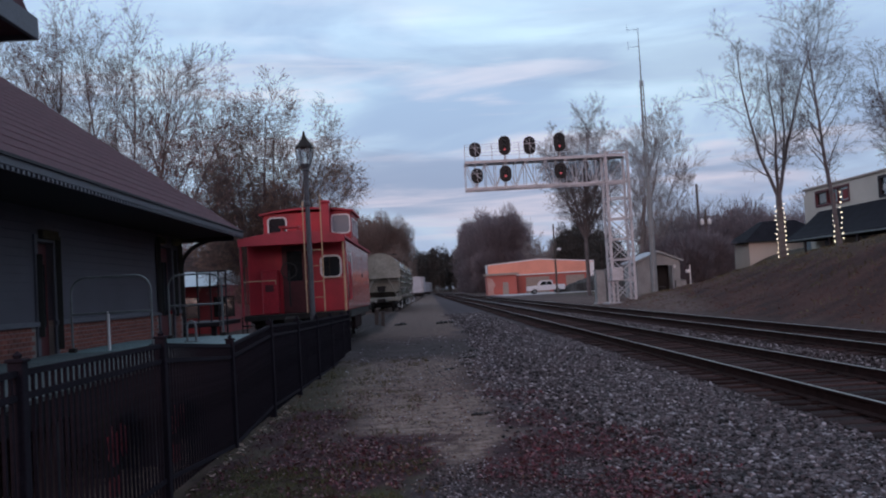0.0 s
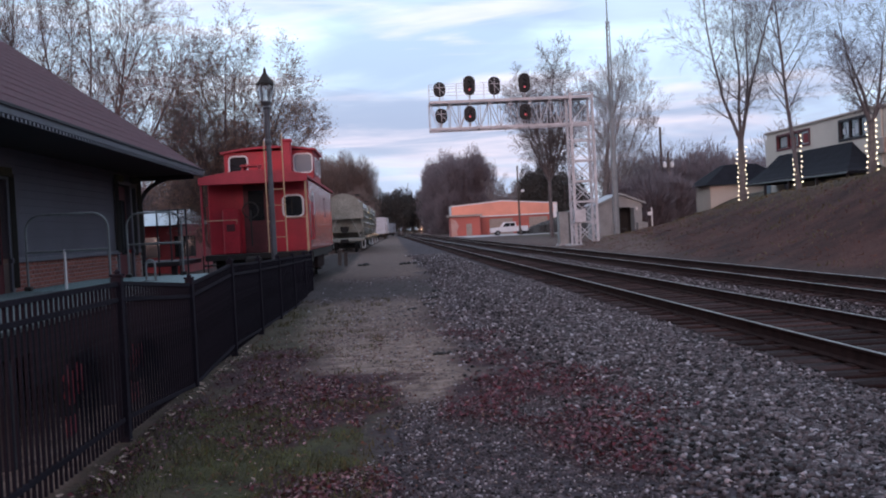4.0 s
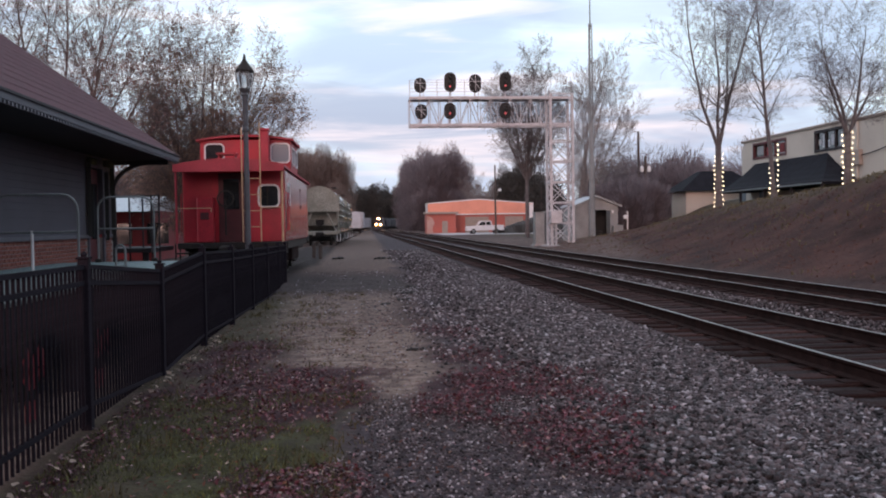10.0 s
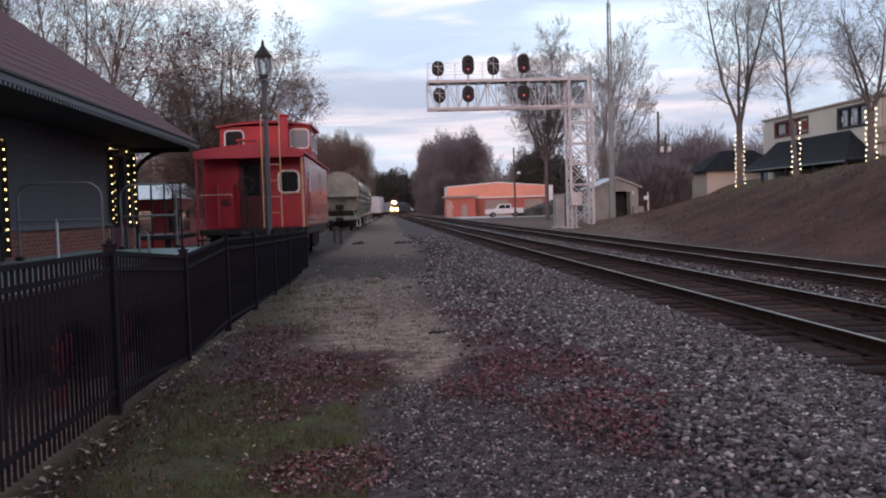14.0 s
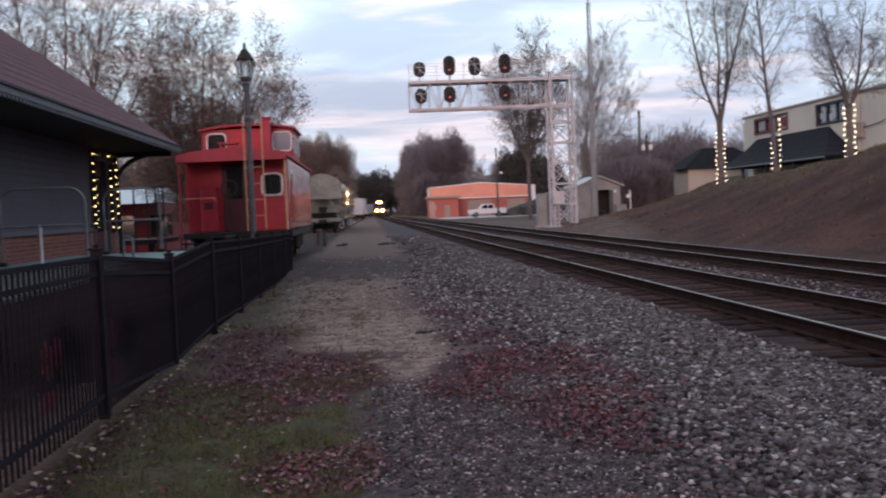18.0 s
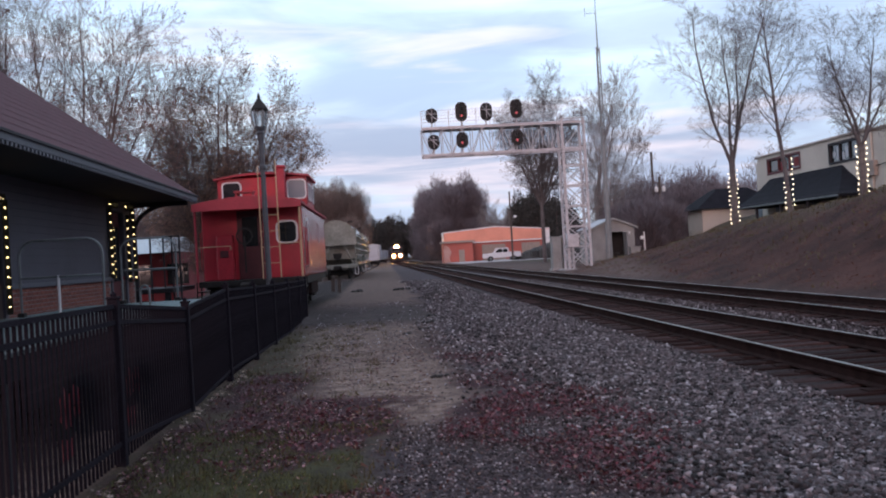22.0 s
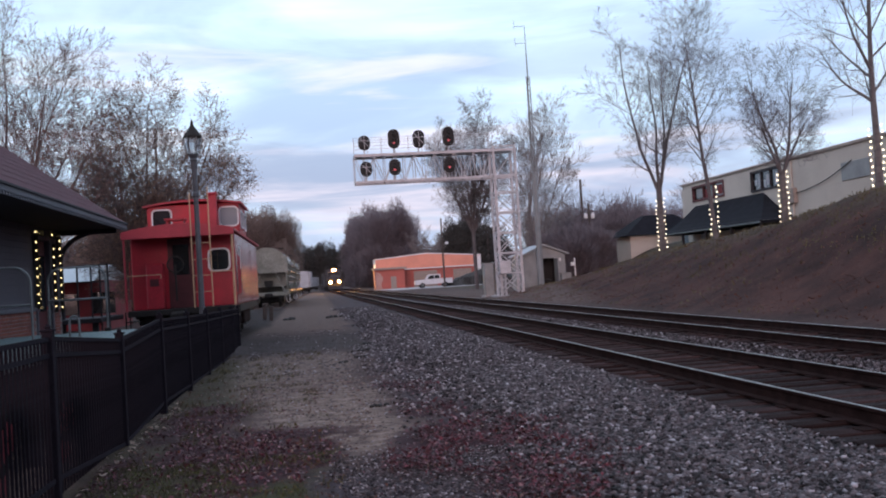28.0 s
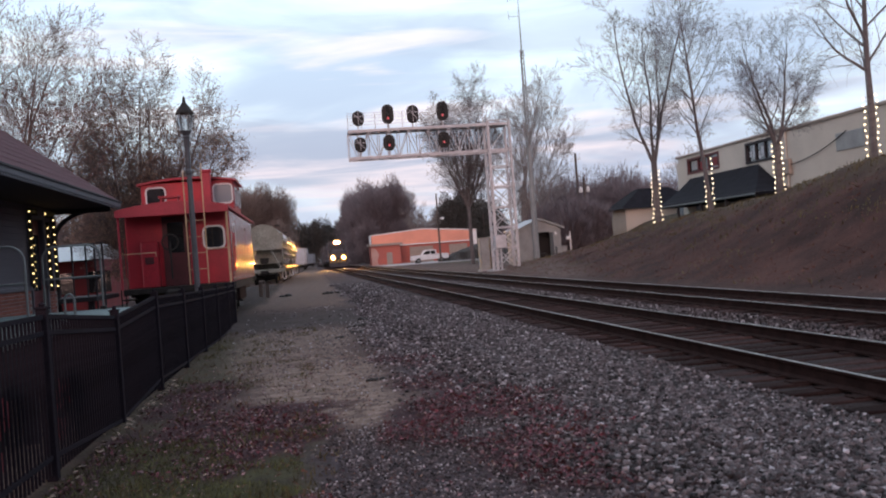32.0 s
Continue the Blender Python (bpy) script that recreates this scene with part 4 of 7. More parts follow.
def locomotive():
    """Nose at y = 0, running towards -y; rail level at z = 0."""
    c = thing("locomotive", "dark diesel locomotive approaching with blazing headlights", "locomotive")
    b = Build().box(-1.5, 1.5, 0.4, 20.5, 1.15, 1.5, 0.03)
    part("frame", b, M_LOCO, c)
    part("nose", Build().box(-0.95, 0.95, 0.9, 2.6, 1.5, 3.0, 0.12), M_LOCO, c)
    cab = part("cab", Build().prism([(-1.5, 1.5), (1.5, 1.5), (1.5, 4.15), (1.1, 4.55), (-1.1, 4.55), (-1.5, 4.15)], 1, 2.6, 5.4), M_LOCO, c)
    for x0, x1 in ((-1.3, -0.75), (-0.65, -0.05), (0.05, 0.65), (0.75, 1.3)):
        part("windscreen", Build().box(x0, x1, 2.56, 2.6, 3.2 if abs(x0 + x1) < 1 else 2.9, 3.85, 0.02), M_DARKGLASS, cab)
    part("hood", Build().box(-0.95, 0.95, 5.4, 19.6, 1.5, 4.35, 0.1), M_LOCO, c)
    part("radiator", Build().box(-1.35, 1.35, 15.5, 19.0, 3.5, 4.45, 0.1), M_LOCO, c)
    part("pilot", Build().prism([(-1.45, 0.25), (1.45, 0.25), (1.45, 1.5), (-1.45, 1.5)], 1, 0.3, 0.45), M_LOCO, c)
    st = Build()
    for k in range(5):
        st.prism([(-1.4 + 0.56 * k, 0.95), (-1.15 + 0.56 * k, 0.95), (-0.9 + 0.56 * k, 1.45), (-1.15 + 0.56 * k, 1.45)], 1, 0.27, 0.3)
    part("stripes", st, M_LOCOYEL, c, "yellow warning stripes")
    rl = Build()
    for s in (-1.45, 1.45):
        rl.path([(s, 0.45, 1.5), (s, 0.45, 2.5), (s, 2.5, 2.5)], 0.025, 6)
    rl.tube((-1.45, 0.45, 2.3), (-0.4, 0.45, 2.3), 0.02, 0.02, 6).tube((0.4, 0.45, 2.3), (1.45, 0.45, 2.3), 0.02, 0.02, 6)
    part("handrail", rl, M_LOCOYEL, c)
    hb = part("headlight_box", Build().box(-0.42, 0.42, 2.38, 2.6, 4.08, 4.42, 0.03), M_LOCO, c)
    for s in (-0.18, 0.18):
        hood = Build()
        ring(hood, [(s + 0.178 * math.cos(radians(a)), 4.25 + 0.178 * math.sin(radians(a))) for a in range(0, 360, 30)], [(s + 0.172 * math.cos(radians(a)), 4.25 + 0.172 * math.sin(radians(a))) for a in range(0, 360, 30)], 1, 1.85, 2.38)
        part("headlight_hood", hood, M_LOCO, hb)
        # added glowing ring, the lamp's orange halo as a solid
        rf = Build()
        ring(rf, [(s + 0.36 * math.cos(radians(a)), 4.25 + 0.36 * math.sin(radians(a))) for a in range(0, 360, 20)], [(s + 0.179 * math.cos(radians(a)), 4.25 + 0.179 * math.sin(radians(a))) for a in range(0, 360, 20)], 1, 1.9 if s < 0 else 1.93, 1.92 if s < 0 else 1.95)
        part("headlight_reflector", rf, M_HALO, hb, "glowing ring for the halo of the headlight")
        part("headlight", Build().tube((s, 2.33, 4.25), (s, 2.38, 4.25), 0.125, 0.125, 14), M_HEAD, hb, "glowing headlight")
    for s in (-0.85, 0.85):
        db = part("ditch_light_box", Build().box(s - 0.2, s + 0.2, 0.32, 0.6, 1.55, 1.95, 0.03), M_LOCO, c)
        hood = Build()
        ring(hood, [(s + 0.195 * math.cos(radians(a)), 1.75 + 0.195 * math.sin(radians(a))) for a in range(0, 360, 30)], [(s + 0.185 * math.cos(radians(a)), 1.75 + 0.185 * math.sin(radians(a))) for a in range(0, 360, 30)], 1, -0.2, 0.32)
        part("light_hood", hood, M_LOCO, db)
        # same made-up halo ring round the ditch light
        rf = Build()
        ring(rf, [(s + 0.42 * math.cos(radians(a)), 1.75 + 0.42 * math.sin(radians(a))) for a in range(0, 360, 20)], [(s + 0.197 * math.cos(radians(a)), 1.75 + 0.197 * math.sin(radians(a))) for a in range(0, 360, 20)], 1, -0.12, -0.1)
        part("light_reflector", rf, M_HALO, db, "glowing ring for the halo of the ditch light")
        part("ditch_light", Build().tube((s, 0.27, 1.75), (s, 0.32, 1.75), 0.135, 0.135, 14), M_HEAD, db, "glowing ditch light")
    part("coupler", Build().box(-0.15, 0.15, -0.45, 0.4, 0.75, 1.0, 0.04), M_DARKSTEEL, c)
    part("fuel_tank", Build().box(-1.2, 1.2, 8.0, 13.0, 0.35, 1.15, 0.1), M_DARKSTEEL, c)
    for y in (3.4, 17.4):
        truck_frame(c, y, 0.0, 1.3)
    return c


LOCO = locomotive()
CARS = [boxcar("train_car", "dark freight car coupled behind the locomotive", 0, 0, M_LOCO, 4.3, 15.5, 0, "cars of the train") for _ in range(3)]
# ---- depot ----
WX, ENDY, NEARY = -5.9, 23.2, 2.0


def depot():
    d = thing("depot", "old railway depot with maroon shingle roof, slate siding and brick base", "building")
    doors = ((14.45, 15.08, 2.75), (21.2, 22.33, 3.0))
    y, upper, lower, laps = NEARY, [], [], []
    for a, b_, top in doors:
        upper += [(WX - 0.2, WX, y, a, 1.5, 4.0), (WX - 0.2, WX, a, b_, top, 4.0)]
        y = b_
    upper += [(WX - 0.2, WX, y, ENDY, 1.5, 4.0), (-14, WX - 0.2, ENDY - 0.2, ENDY, 1.5, 4.0)]
    boxes("wall_panel", upper, M_SIDING, d, 0, "slate grey board siding")
    z = 1.58
    while z < 3.3:
        y = NEARY
        for a, b_, top in (*doors, (ENDY, ENDY, 9)):
            if a - y > 0.4:
                laps.append((WX, WX + 0.014, y, a - 0.1, z, z + 0.012))
            y = b_ + 0.1
        z += 0.13
    boxes("siding_board", laps, M_SIDING, d)
    y = NEARY
    for a, b_, top in (*doors, (ENDY, ENDY, 9)):
        lower.append((WX - 0.2, WX, y, a, -0.1, 1.42))
        y = b_
    lower.append((-14, WX - 0.2, ENDY - 0.2, ENDY, -0.1, 1.42))
    boxes("brick_base", lower, M_MORTAR, d)
    y, sills = NEARY, []
    for a, b_, top in (*doors, (ENDY, ENDY, 9)):
        sills.append((WX - 0.02, WX + 0.06, y, a, 1.42, 1.5))
        y = b_
    boxes("water_table", sills, M_FASCIA, d, 0.008)
    for a, b_, top in doors:
        dr = part("door", Build().box(WX - 0.15, WX - 0.09, a, b_, 0.1, top - 0.02, 0.01), M_DOOR, d, "dark maroon door")
        cas = Build()
        cas.box(WX - 0.02, WX + 0.035, a - 0.11, a, 0.1, top + 0.1, 0.006).box(WX - 0.02, WX + 0.035, b_, b_ + 0.11, 0.1, top + 0.1, 0.006).box(WX - 0.02, WX + 0.035, a, b_, top, top + 0.1, 0.006)
        part("door_casing", cas, M_FASCIA, dr, "pale grey door casing")
        part("door_pane", Build().box(WX - 0.09, WX - 0.075, a + 0.12, b_ - 0.12, 1.4, top - 0.35), M_DARKGLASS, dr)
    # hipped roof with a deep eave
    ex, ez, ey, pit = -4.43, 3.4, 23.75, math.tan(radians(38.0))
    rx = -10.2
    rz = ez + (ex - rx) * pit
    hip = (rx, ey - (ex - rx), rz)
    n_ = 1.0
    slope = Build()
    T = 0.1
    slope.add([(ex, n_, ez), (ex, ey, ez), hip, (rx, n_, rz), (2 * rx - ex, ey, ez), (2 * rx - ex, n_, ez)], [(0, 1, 2, 3), (1, 4, 2), (3, 2, 4, 5)])
    slope.add([(ex, n_, ez - T), (ex, ey, ez - T), (2 * rx - ex, ey, ez - T), (2 * rx - ex, n_, ez - T)], [(3, 2, 1, 0)])
    part("roof_deck", slope, M_SHINGLE, d)
    # shingle courses on the track side, each a proud strip
    k, run = 0, 0.26
    while run * k < (ex - rx) - 0.2:
        s = run * k
        x0, z0 = ex - s + 0.02, ez + s * pit + 0.012
        x1, z1 = x0 - run, z0 + run * pit - 0.008
        yb0, yb1 = ey - s, ey - s - run
        c = Build()
        c.add([(x0, n_, z0 + 0.005), (x0, yb0, z0 + 0.005), (x1, yb1, z1 + 0.003), (x1, n_, z1 + 0.003), (x0, n_, z0), (x0, yb0, z0)], [(0, 1, 2, 3), (4, 5, 1, 0)])
        part("shingle_course", c, M_SHINGLE, d)
        k += 1
    fa = Build()
    fa.box(ex - 0.03, ex + 0.03, n_, ey, ez - 0.13, ez + 0.01, 0.006).box(2 * rx - ex, ex - 0.03, ey - 0.03, ey + 0.03, ez - 0.13, ez + 0.01, 0.006)
    part("fascia", fa, M_FASCIA, d)
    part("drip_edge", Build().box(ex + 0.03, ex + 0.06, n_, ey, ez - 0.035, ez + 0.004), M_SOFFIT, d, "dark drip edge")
    dentil = Build().box(-0.02, 0.02, 0, 0.07, 0, 0.05).mesh("dentil", M_FASCIA)
    y = n_ + 0.1
    while y < ey - 0.05:
        part("dentil", dentil, M_FASCIA, d, "", pose(ex, y, ez - 0.18))
        y += 0.14
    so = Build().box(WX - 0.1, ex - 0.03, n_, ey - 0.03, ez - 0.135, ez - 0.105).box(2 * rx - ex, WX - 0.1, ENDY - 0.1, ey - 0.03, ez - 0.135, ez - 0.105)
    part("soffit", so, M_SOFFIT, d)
    for y in (4.0, 23.1):
        br = Build()
        pts = [(WX + 0.05 + 0.95 * (1 - math.cos(radians(a))), y, 2.5 + 0.7 * math.sin(radians(a))) for a in range(0, 91, 15)]
        br.path(pts, 0.055, 6)
        br.box(WX, WX + 0.08, y - 0.05, y + 0.05, 2.45, 3.22, 0.01).box(WX, ex - 0.1, y - 0.05, y + 0.05, 3.14, 3.25, 0.01)
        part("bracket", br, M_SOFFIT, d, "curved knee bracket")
    # bay with its own higher roof near the middle of the depot
    bay = part("bay_wall", Build().box(WX, -4.25, 4.2, 7.6, 1.5, 4.25, 0.01), M_SIDING, d)
    part("bay_base", Build().box(WX, -4.25, 4.2, 7.6, -0.1, 1.5), M_BRICK, bay)
    br = Build()
    br.prism([(3.4, 4.35), (8.9, 4.35), (8.9, 4.5), (6.15, 6.6), (3.4, 4.5)], 0, -9.5, -3.62)
    part("bay_roof", br, M_SHINGLE, d)
    part("bay_fascia", Build().box(-3.62, -3.57, 3.35, 8.95, 4.3, 4.52, 0.006).box(-9.5, -3.62, 8.9, 8.95, 4.3, 4.52, 0.006), M_FASCIA, d)
    # bricks of the base, running bond
    brick = Build().box(-0.006, 0.012, -0.097, 0.097, -0.03, 0.03, 0.004).mesh("brick", M_BRICK)
    rest = Build()
    n = 0
    for row in range(20):
        z = 0.04 + row * 0.071
        y = NEARY + 0.1 + (0.104 if row % 2 else 0)
        while y < ENDY - 0.1:
            if not any(a - 0.22 < y < b_ + 0.22 for a, b_, t in doors) and not (4.2 < y < 7.6):
                if 0.85 < z and 15.4 < y < 20.4 and n < 300:
                    part("brick", brick, M_BRICK, d, "", pose(WX, y, z))
                    n += 1
                else:
                    rest.box(WX - 0.006, WX + 0.012, y - 0.097, y + 0.097, z - 0.03, z + 0.03)
            y += 0.208
    part("bricks", rest, M_BRICK, d, "", None, "stuff")
    return d


depot()


def dock():
    d = thing("loading_dock", "teal painted plank loading dock with iron pipe railings", "loading dock")
    x0, x1, y0, y1, z = -5.2, -2.75, 4.6, 16.9, 1.04
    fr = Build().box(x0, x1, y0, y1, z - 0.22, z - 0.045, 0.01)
    part("deck_frame", fr, M_DOCKSHADE, d, "deck frame blackened for the shade under the dock")
    pl = Build().box(x0, x1, -0.07, 0.07, -0.04, 0.0, 0.005).mesh("plank", M_TEAL)
    # planks short of y = 13.2 carry the eave's shade in their paint
    shaded = Build().box(x0, x1, -0.07, 0.07, -0.04, 0.0, 0.005).mesh("plank", M_TEALSHADE)
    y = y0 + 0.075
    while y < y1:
        part("plank", *((pl, M_TEAL) if y > 13.2 else (shaded, M_TEALSHADE)), d, "" if y > 13.2 else "dirty worn teal plank", pose(0, y, z))
        y += 0.15
    for px in (x0 + 0.1, x1 - 0.1):
        for py in (y0 + 0.1, 7.0, 9.6, 12.2, 14.5, y1 - 0.1):
            part("leg", Build().box(px - 0.07, px + 0.07, py - 0.07, py + 0.07, -0.05, z - 0.22, 0.01), M_SOFFIT, d)
    # boards coloured as dark as the shade beneath the dock
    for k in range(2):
        part("skirt_board", Build().box(x1 - 0.03, x1, 7.3, y1, 0.55 + k * 0.145, 0.55 + k * 0.145 + 0.138, 0.005), M_DOCKSHADE, d, "skirt board blackened for the shade under the dock")
    return d


dock()


def hoop(y, xa, xb, z0, z1, low, material, label, r=0.018):
    """A pipe rail across the dock with rounded top corners and a mid rail."""
    h = thing("pipe_railing", label, "railing", None, "pipe railings")
    c = 0.22
    pts = [(xa, y, z0), (xa, y, z1 - c)]
    pts += [(xa + c - c * math.cos(radians(a)), y, z1 - c + c * math.sin(radians(a))) for a in range(15, 91, 15)]
    pts += [(xb - c + c * math.sin(radians(a)), y, z1 - c + c * math.cos(radians(a))) for a in range(0, 91, 15)]
    pts += [(xb, y, z0)]
    part("hoop", Build().path(pts, r, 8), material, h)
    part("mid_rail", Build().tube((xa, y, low), (xb, y, low), r, r, 8), material, h)
    for x in (xa, xb):
        part("foot_bracket", Build().box(x - 0.05, x + 0.05, y - 0.05, y + 0.05, z0, z0 + 0.06, 0.01), M_DARKSTEEL, h, "dark foot bracket")
    return h


h = hoop(13.4, -5.0, -3.86, 1.04, 2.1, 1.58, M_PIPE, "grey pipe railing with rounded corners on the dock")
part("mid_post", Build().tube((-4.48, 13.4, 1.04), (-4.48, 13.4, 1.6), 0.02, 0.02, 8), M_WHITE, h, "pale post")
hoop(16.75, -4.5, -3.55, 1.04, 2.17, 1.62, M_PIPE, "grey pipe railing at the end of the dock")


def light_string(name, label, p0, p1, n, base, lit_out, keyed=True):
    """Always-lit bulbs on one side of a flat opaque strip from p0 to p1; the glowing side points along lit_out once it
    is turned on.
    """
    p0, p1 = Vector(p0), Vector(p1)
    ax = (p1 - p0).normalized()
    out = Vector(lit_out).normalized()
    side = ax.cross(out)
    m = Matrix((side, out, ax)).transposed().to_4x4()
    m.translation = p0
    s = thing(name, label, "string lights", m, "door light strings")
    L = (p1 - p0).length
    # added black strip and side walls block the glow while bulbs face the wall
    part("cord", Build().box(-0.036, 0.036, -0.006, 0.006, -0.04, L + 0.04), M_WIRE, s)
    part("channel", Build().box(-0.042, -0.036, -0.006, 0.048, -0.04, L + 0.04).box(0.036, 0.042, -0.006, 0.048, -0.04, L + 0.04).box(-0.036, 0.036, 0.006, 0.048, -0.04, -0.034).box(-0.036, 0.036, 0.006, 0.048, L + 0.034, L + 0.04), M_WIRE, s)
    me = Build().lathe((0, 0, 0), [(0.006, 0.0), (0.013, 0.01), (0.0145, 0.02), (0.009, 0.031), (0.003, 0.035)], 8).mesh("bulb", base)
    for k in range(n):
        z = L * (k + 0.5) / n
        part("bulb", me, base, s, "", pose(0, 0.006, z, -90, 0, 0))
    return s, m


STRINGS = []
for p0, p1, n in (((-5.82, 14.39, 1.3), (-5.82, 14.39, 2.5), 7), ((-5.82, 15.15, 1.07), (-5.82, 15.15, 2.8), 11), ((-5.82, 14.43, 2.86), (-5.82, 15.13, 2.86), 7),
                  ((-5.82, 21.05, 1.5), (-5.82, 21.05, 3.0), 8), ((-5.82, 22.45, 1.4), (-5.82, 22.45, 2.9), 8), ((-5.82, 23.0, 1.38), (-5.82, 23.0, 3.1), 10),
                  ((-5.82, 21.0, 3.12), (-5.82, 21.6, 3.12), 5), ((-5.82, 22.3, 3.13), (-5.82, 23.0, 3.13), 6)):
    if p0[2] != p1[2]:
        STRINGS.append(light_string("string_lights", "warm white bulbs on an opaque strip round the depot door", p0, p1, n, M_BULB, (0.3, -0.95, 0)))
    else:
        for k in range(n):
            y = p0[1] + (p1[1] - p0[1]) * (k + 0.5) / n
            STRINGS.append(light_string("lintel_bulb", "warm white bulb over the depot door", (-5.82, y, p0[2] - 0.03), (-5.82, y, p0[2] + 0.03), 1, M_BULB, (0.3, -0.95, 0)))


# ---- fence ----
def fence():
    f = thing("fence", "black metal picket fence along the depot yard", "fence")
    fx = lambda y: -2.2 + 0.009 * (y - 6)
    picket = Build().box(-0.0095, 0.0095, -0.0095, 0.0095, 0.0, 1.0).mesh("picket", M_FENCE)
    posts = ((2.3, 1.29), (5.0, 1.32), (7.74, 1.31), (10.45, 1.15), (13.1, 1.262), (15.8, 1.215), (18.5, 1.18), (21.2, 1.15), (23.9, 1.12), (25.9, 1.1))
    for (y, top), (y1, top1) in zip(posts, (*posts[1:], posts[-1])):
        m = pose(fx(y), y, 0)
        part("post", Build().box(-0.042, 0.042, -0.042, 0.042, -0.1, top + 0.06, 0.006).box(-0.052, 0.052, -0.052, 0.052, top + 0.06, top + 0.08, 0.005).lathe((0, 0, top + 0.08), [(0.02, 0), (0.028, 0.02), (0.0, 0.045)], 8), M_FENCE, f, "", m)
        if y1 == y:
            break
        x0, x1 = fx(y), fx(y1)
        for dz in (0.0, 0.13, 1.12):
            r = Build()
            za, zb = top - dz, top1 - dz
            r.add([(x + u, yy, z + w) for x, yy, z in ((x0, y + 0.042, za), (x1, y1 - 0.042, zb)) for u, w in ((-0.016, -0.018), (0.016, -0.018), (0.016, 0.018), (-0.016, 0.018))],
                  [(0, 1, 2, 3), (4, 7, 6, 5), (0, 4, 5, 1), (1, 5, 6, 2), (2, 6, 7, 3), (3, 7, 4, 0)])
            part("rail", r, M_FENCE, f)
        n = int((y1 - y) / 0.094)
        for k in range(1, n):
            t = k / n
            z1 = top + (top1 - top) * t - 0.01
            part("picket", picket, M_FENCE, f, "", pose(x0 + (x1 - x0) * t, y + (y1 - y) * t, 0.05) @ Matrix.Diagonal((1, 1, z1 - 0.05, 1)))
    return f


fence()


def wreath(y, z, r, label):
    """Hangs on the yard side of the pickets."""
    w = thing("wreath", label, "wreath", pose(-2.2 + 0.009 * (y - 6) - 0.06, y, z), "fence wreaths")
    rr = random.Random(int(y * 10))
    vs, n, k_ = [], 24, 6
    for i in range(n):
        a = i * math.tau / n
        for k in range(k_):
            c = k * math.tau / k_
            q = r + 0.04 * math.cos(c) * rr.uniform(0.8, 1.3)
            vs.append((0.035 * math.sin(c), q * math.cos(a), q * math.sin(a)))
    fs = [(i * k_ + k, i * k_ + (k + 1) % k_, ((i + 1) % n) * k_ + (k + 1) % k_, ((i + 1) % n) * k_ + k) for i in range(n) for k in range(k_)]
    part("ring", Build().add(vs, fs), M_WREATH, w)
    nd = Build()
    for k in range(300):
        a = rr.uniform(0, math.tau)
        c = Vector((rr.uniform(-0.03, 0.02), (r + rr.uniform(-0.04, 0.04)) * math.cos(a), (r + rr.uniform(-0.04, 0.04)) * math.sin(a)))
        nd.tube(c, c + Vector((rr.uniform(-0.05, 0.02), rr.gauss(0, 0.05), rr.gauss(0, 0.05))), 0.006, 0.002, 3)
    part("needles", nd, M_WREATH, w, "dark green needles", None, "stuff")
    for sgn in (-1, 1):
        lp = Build()
        pts = [(0.0, 0.0, -r * 0.2), (0.03, sgn * 0.13, -r * 0.2 + 0.12), (0.03, sgn * 0.22, -r * 0.2 + 0.03), (0.01, sgn * 0.13, -r * 0.2 - 0.07), (0.0, 0, -r * 0.2)]
        lp.add([(p[0] + u, p[1], p[2] + v) for p in pts for u, v in ((0, -0.06), (0, 0.06), (0.008, 0.06), (0.008, -0.06))],
               [(4 * i + a, 4 * i + (a + 1) % 4, 4 * i + 4 + (a + 1) % 4, 4 * i + 4 + a) for i in range(4) for a in range(4)])
        part("bow_loop", lp, M_RIBBON, w, "dark red ribbon loop")
        part("ribbon_tail", Build().box(0.0, 0.008, sgn * 0.06 - 0.05, sgn * 0.06 + 0.05, -r * 0.2 - 0.34, -r * 0.2), M_RIBBON, w, "dark red ribbon tail")


M_WREATH = mat("dark_needles", (0.012, 0.016, 0.012), 0.9, 0, 0.3, spec=0.1)
wreath(6.65, 0.68, 0.21, "dim evergreen wreath with a dark red bow behind the fence pickets")
wreath(8.3, 0.62, 0.18, "small dim wreath with a dark red bow behind the fence pickets")
# small fittings on the dock and beside the siding
sp = thing("standpipe", "short bent grey pipe standing on the dock deck", "pipe", pose(-3.62, 14.7, 1.04))
part("pipe", Build().path([(0.07 * math.cos(radians(a)), 0, 0.24 + 0.09 * math.sin(radians(a))) for a in range(0, 181, 20)], 0.018, 8).tube((-0.07, 0, 0), (-0.07, 0, 0.24), 0.018, 0.018, 8).tube((0.07, 0, 0), (0.07, 0, 0.24), 0.018, 0.018, 8), M_PIPE, sp)
part("base_plate", Build().box(-0.11, 0.11, -0.06, 0.06, 0, 0.02, 0.004), M_PIPE, sp)
for x, h in ((-2.16, 0.8), (-1.86, 0.7)):
    tm = thing("timber_post", "short weathered timber post beside the siding", "post", pose(x, 45.0, 0.0, 0, 2), "timber posts")
    part("stump", Build().box(-0.09, 0.09, -0.09, 0.09, -0.2, h, 0.02), M_WOODPOLE, tm)
    part("cap_board", Build().box(-0.11, 0.11, -0.11, 0.11, h, h + 0.04, 0.01), M_WOODPOLE, tm)
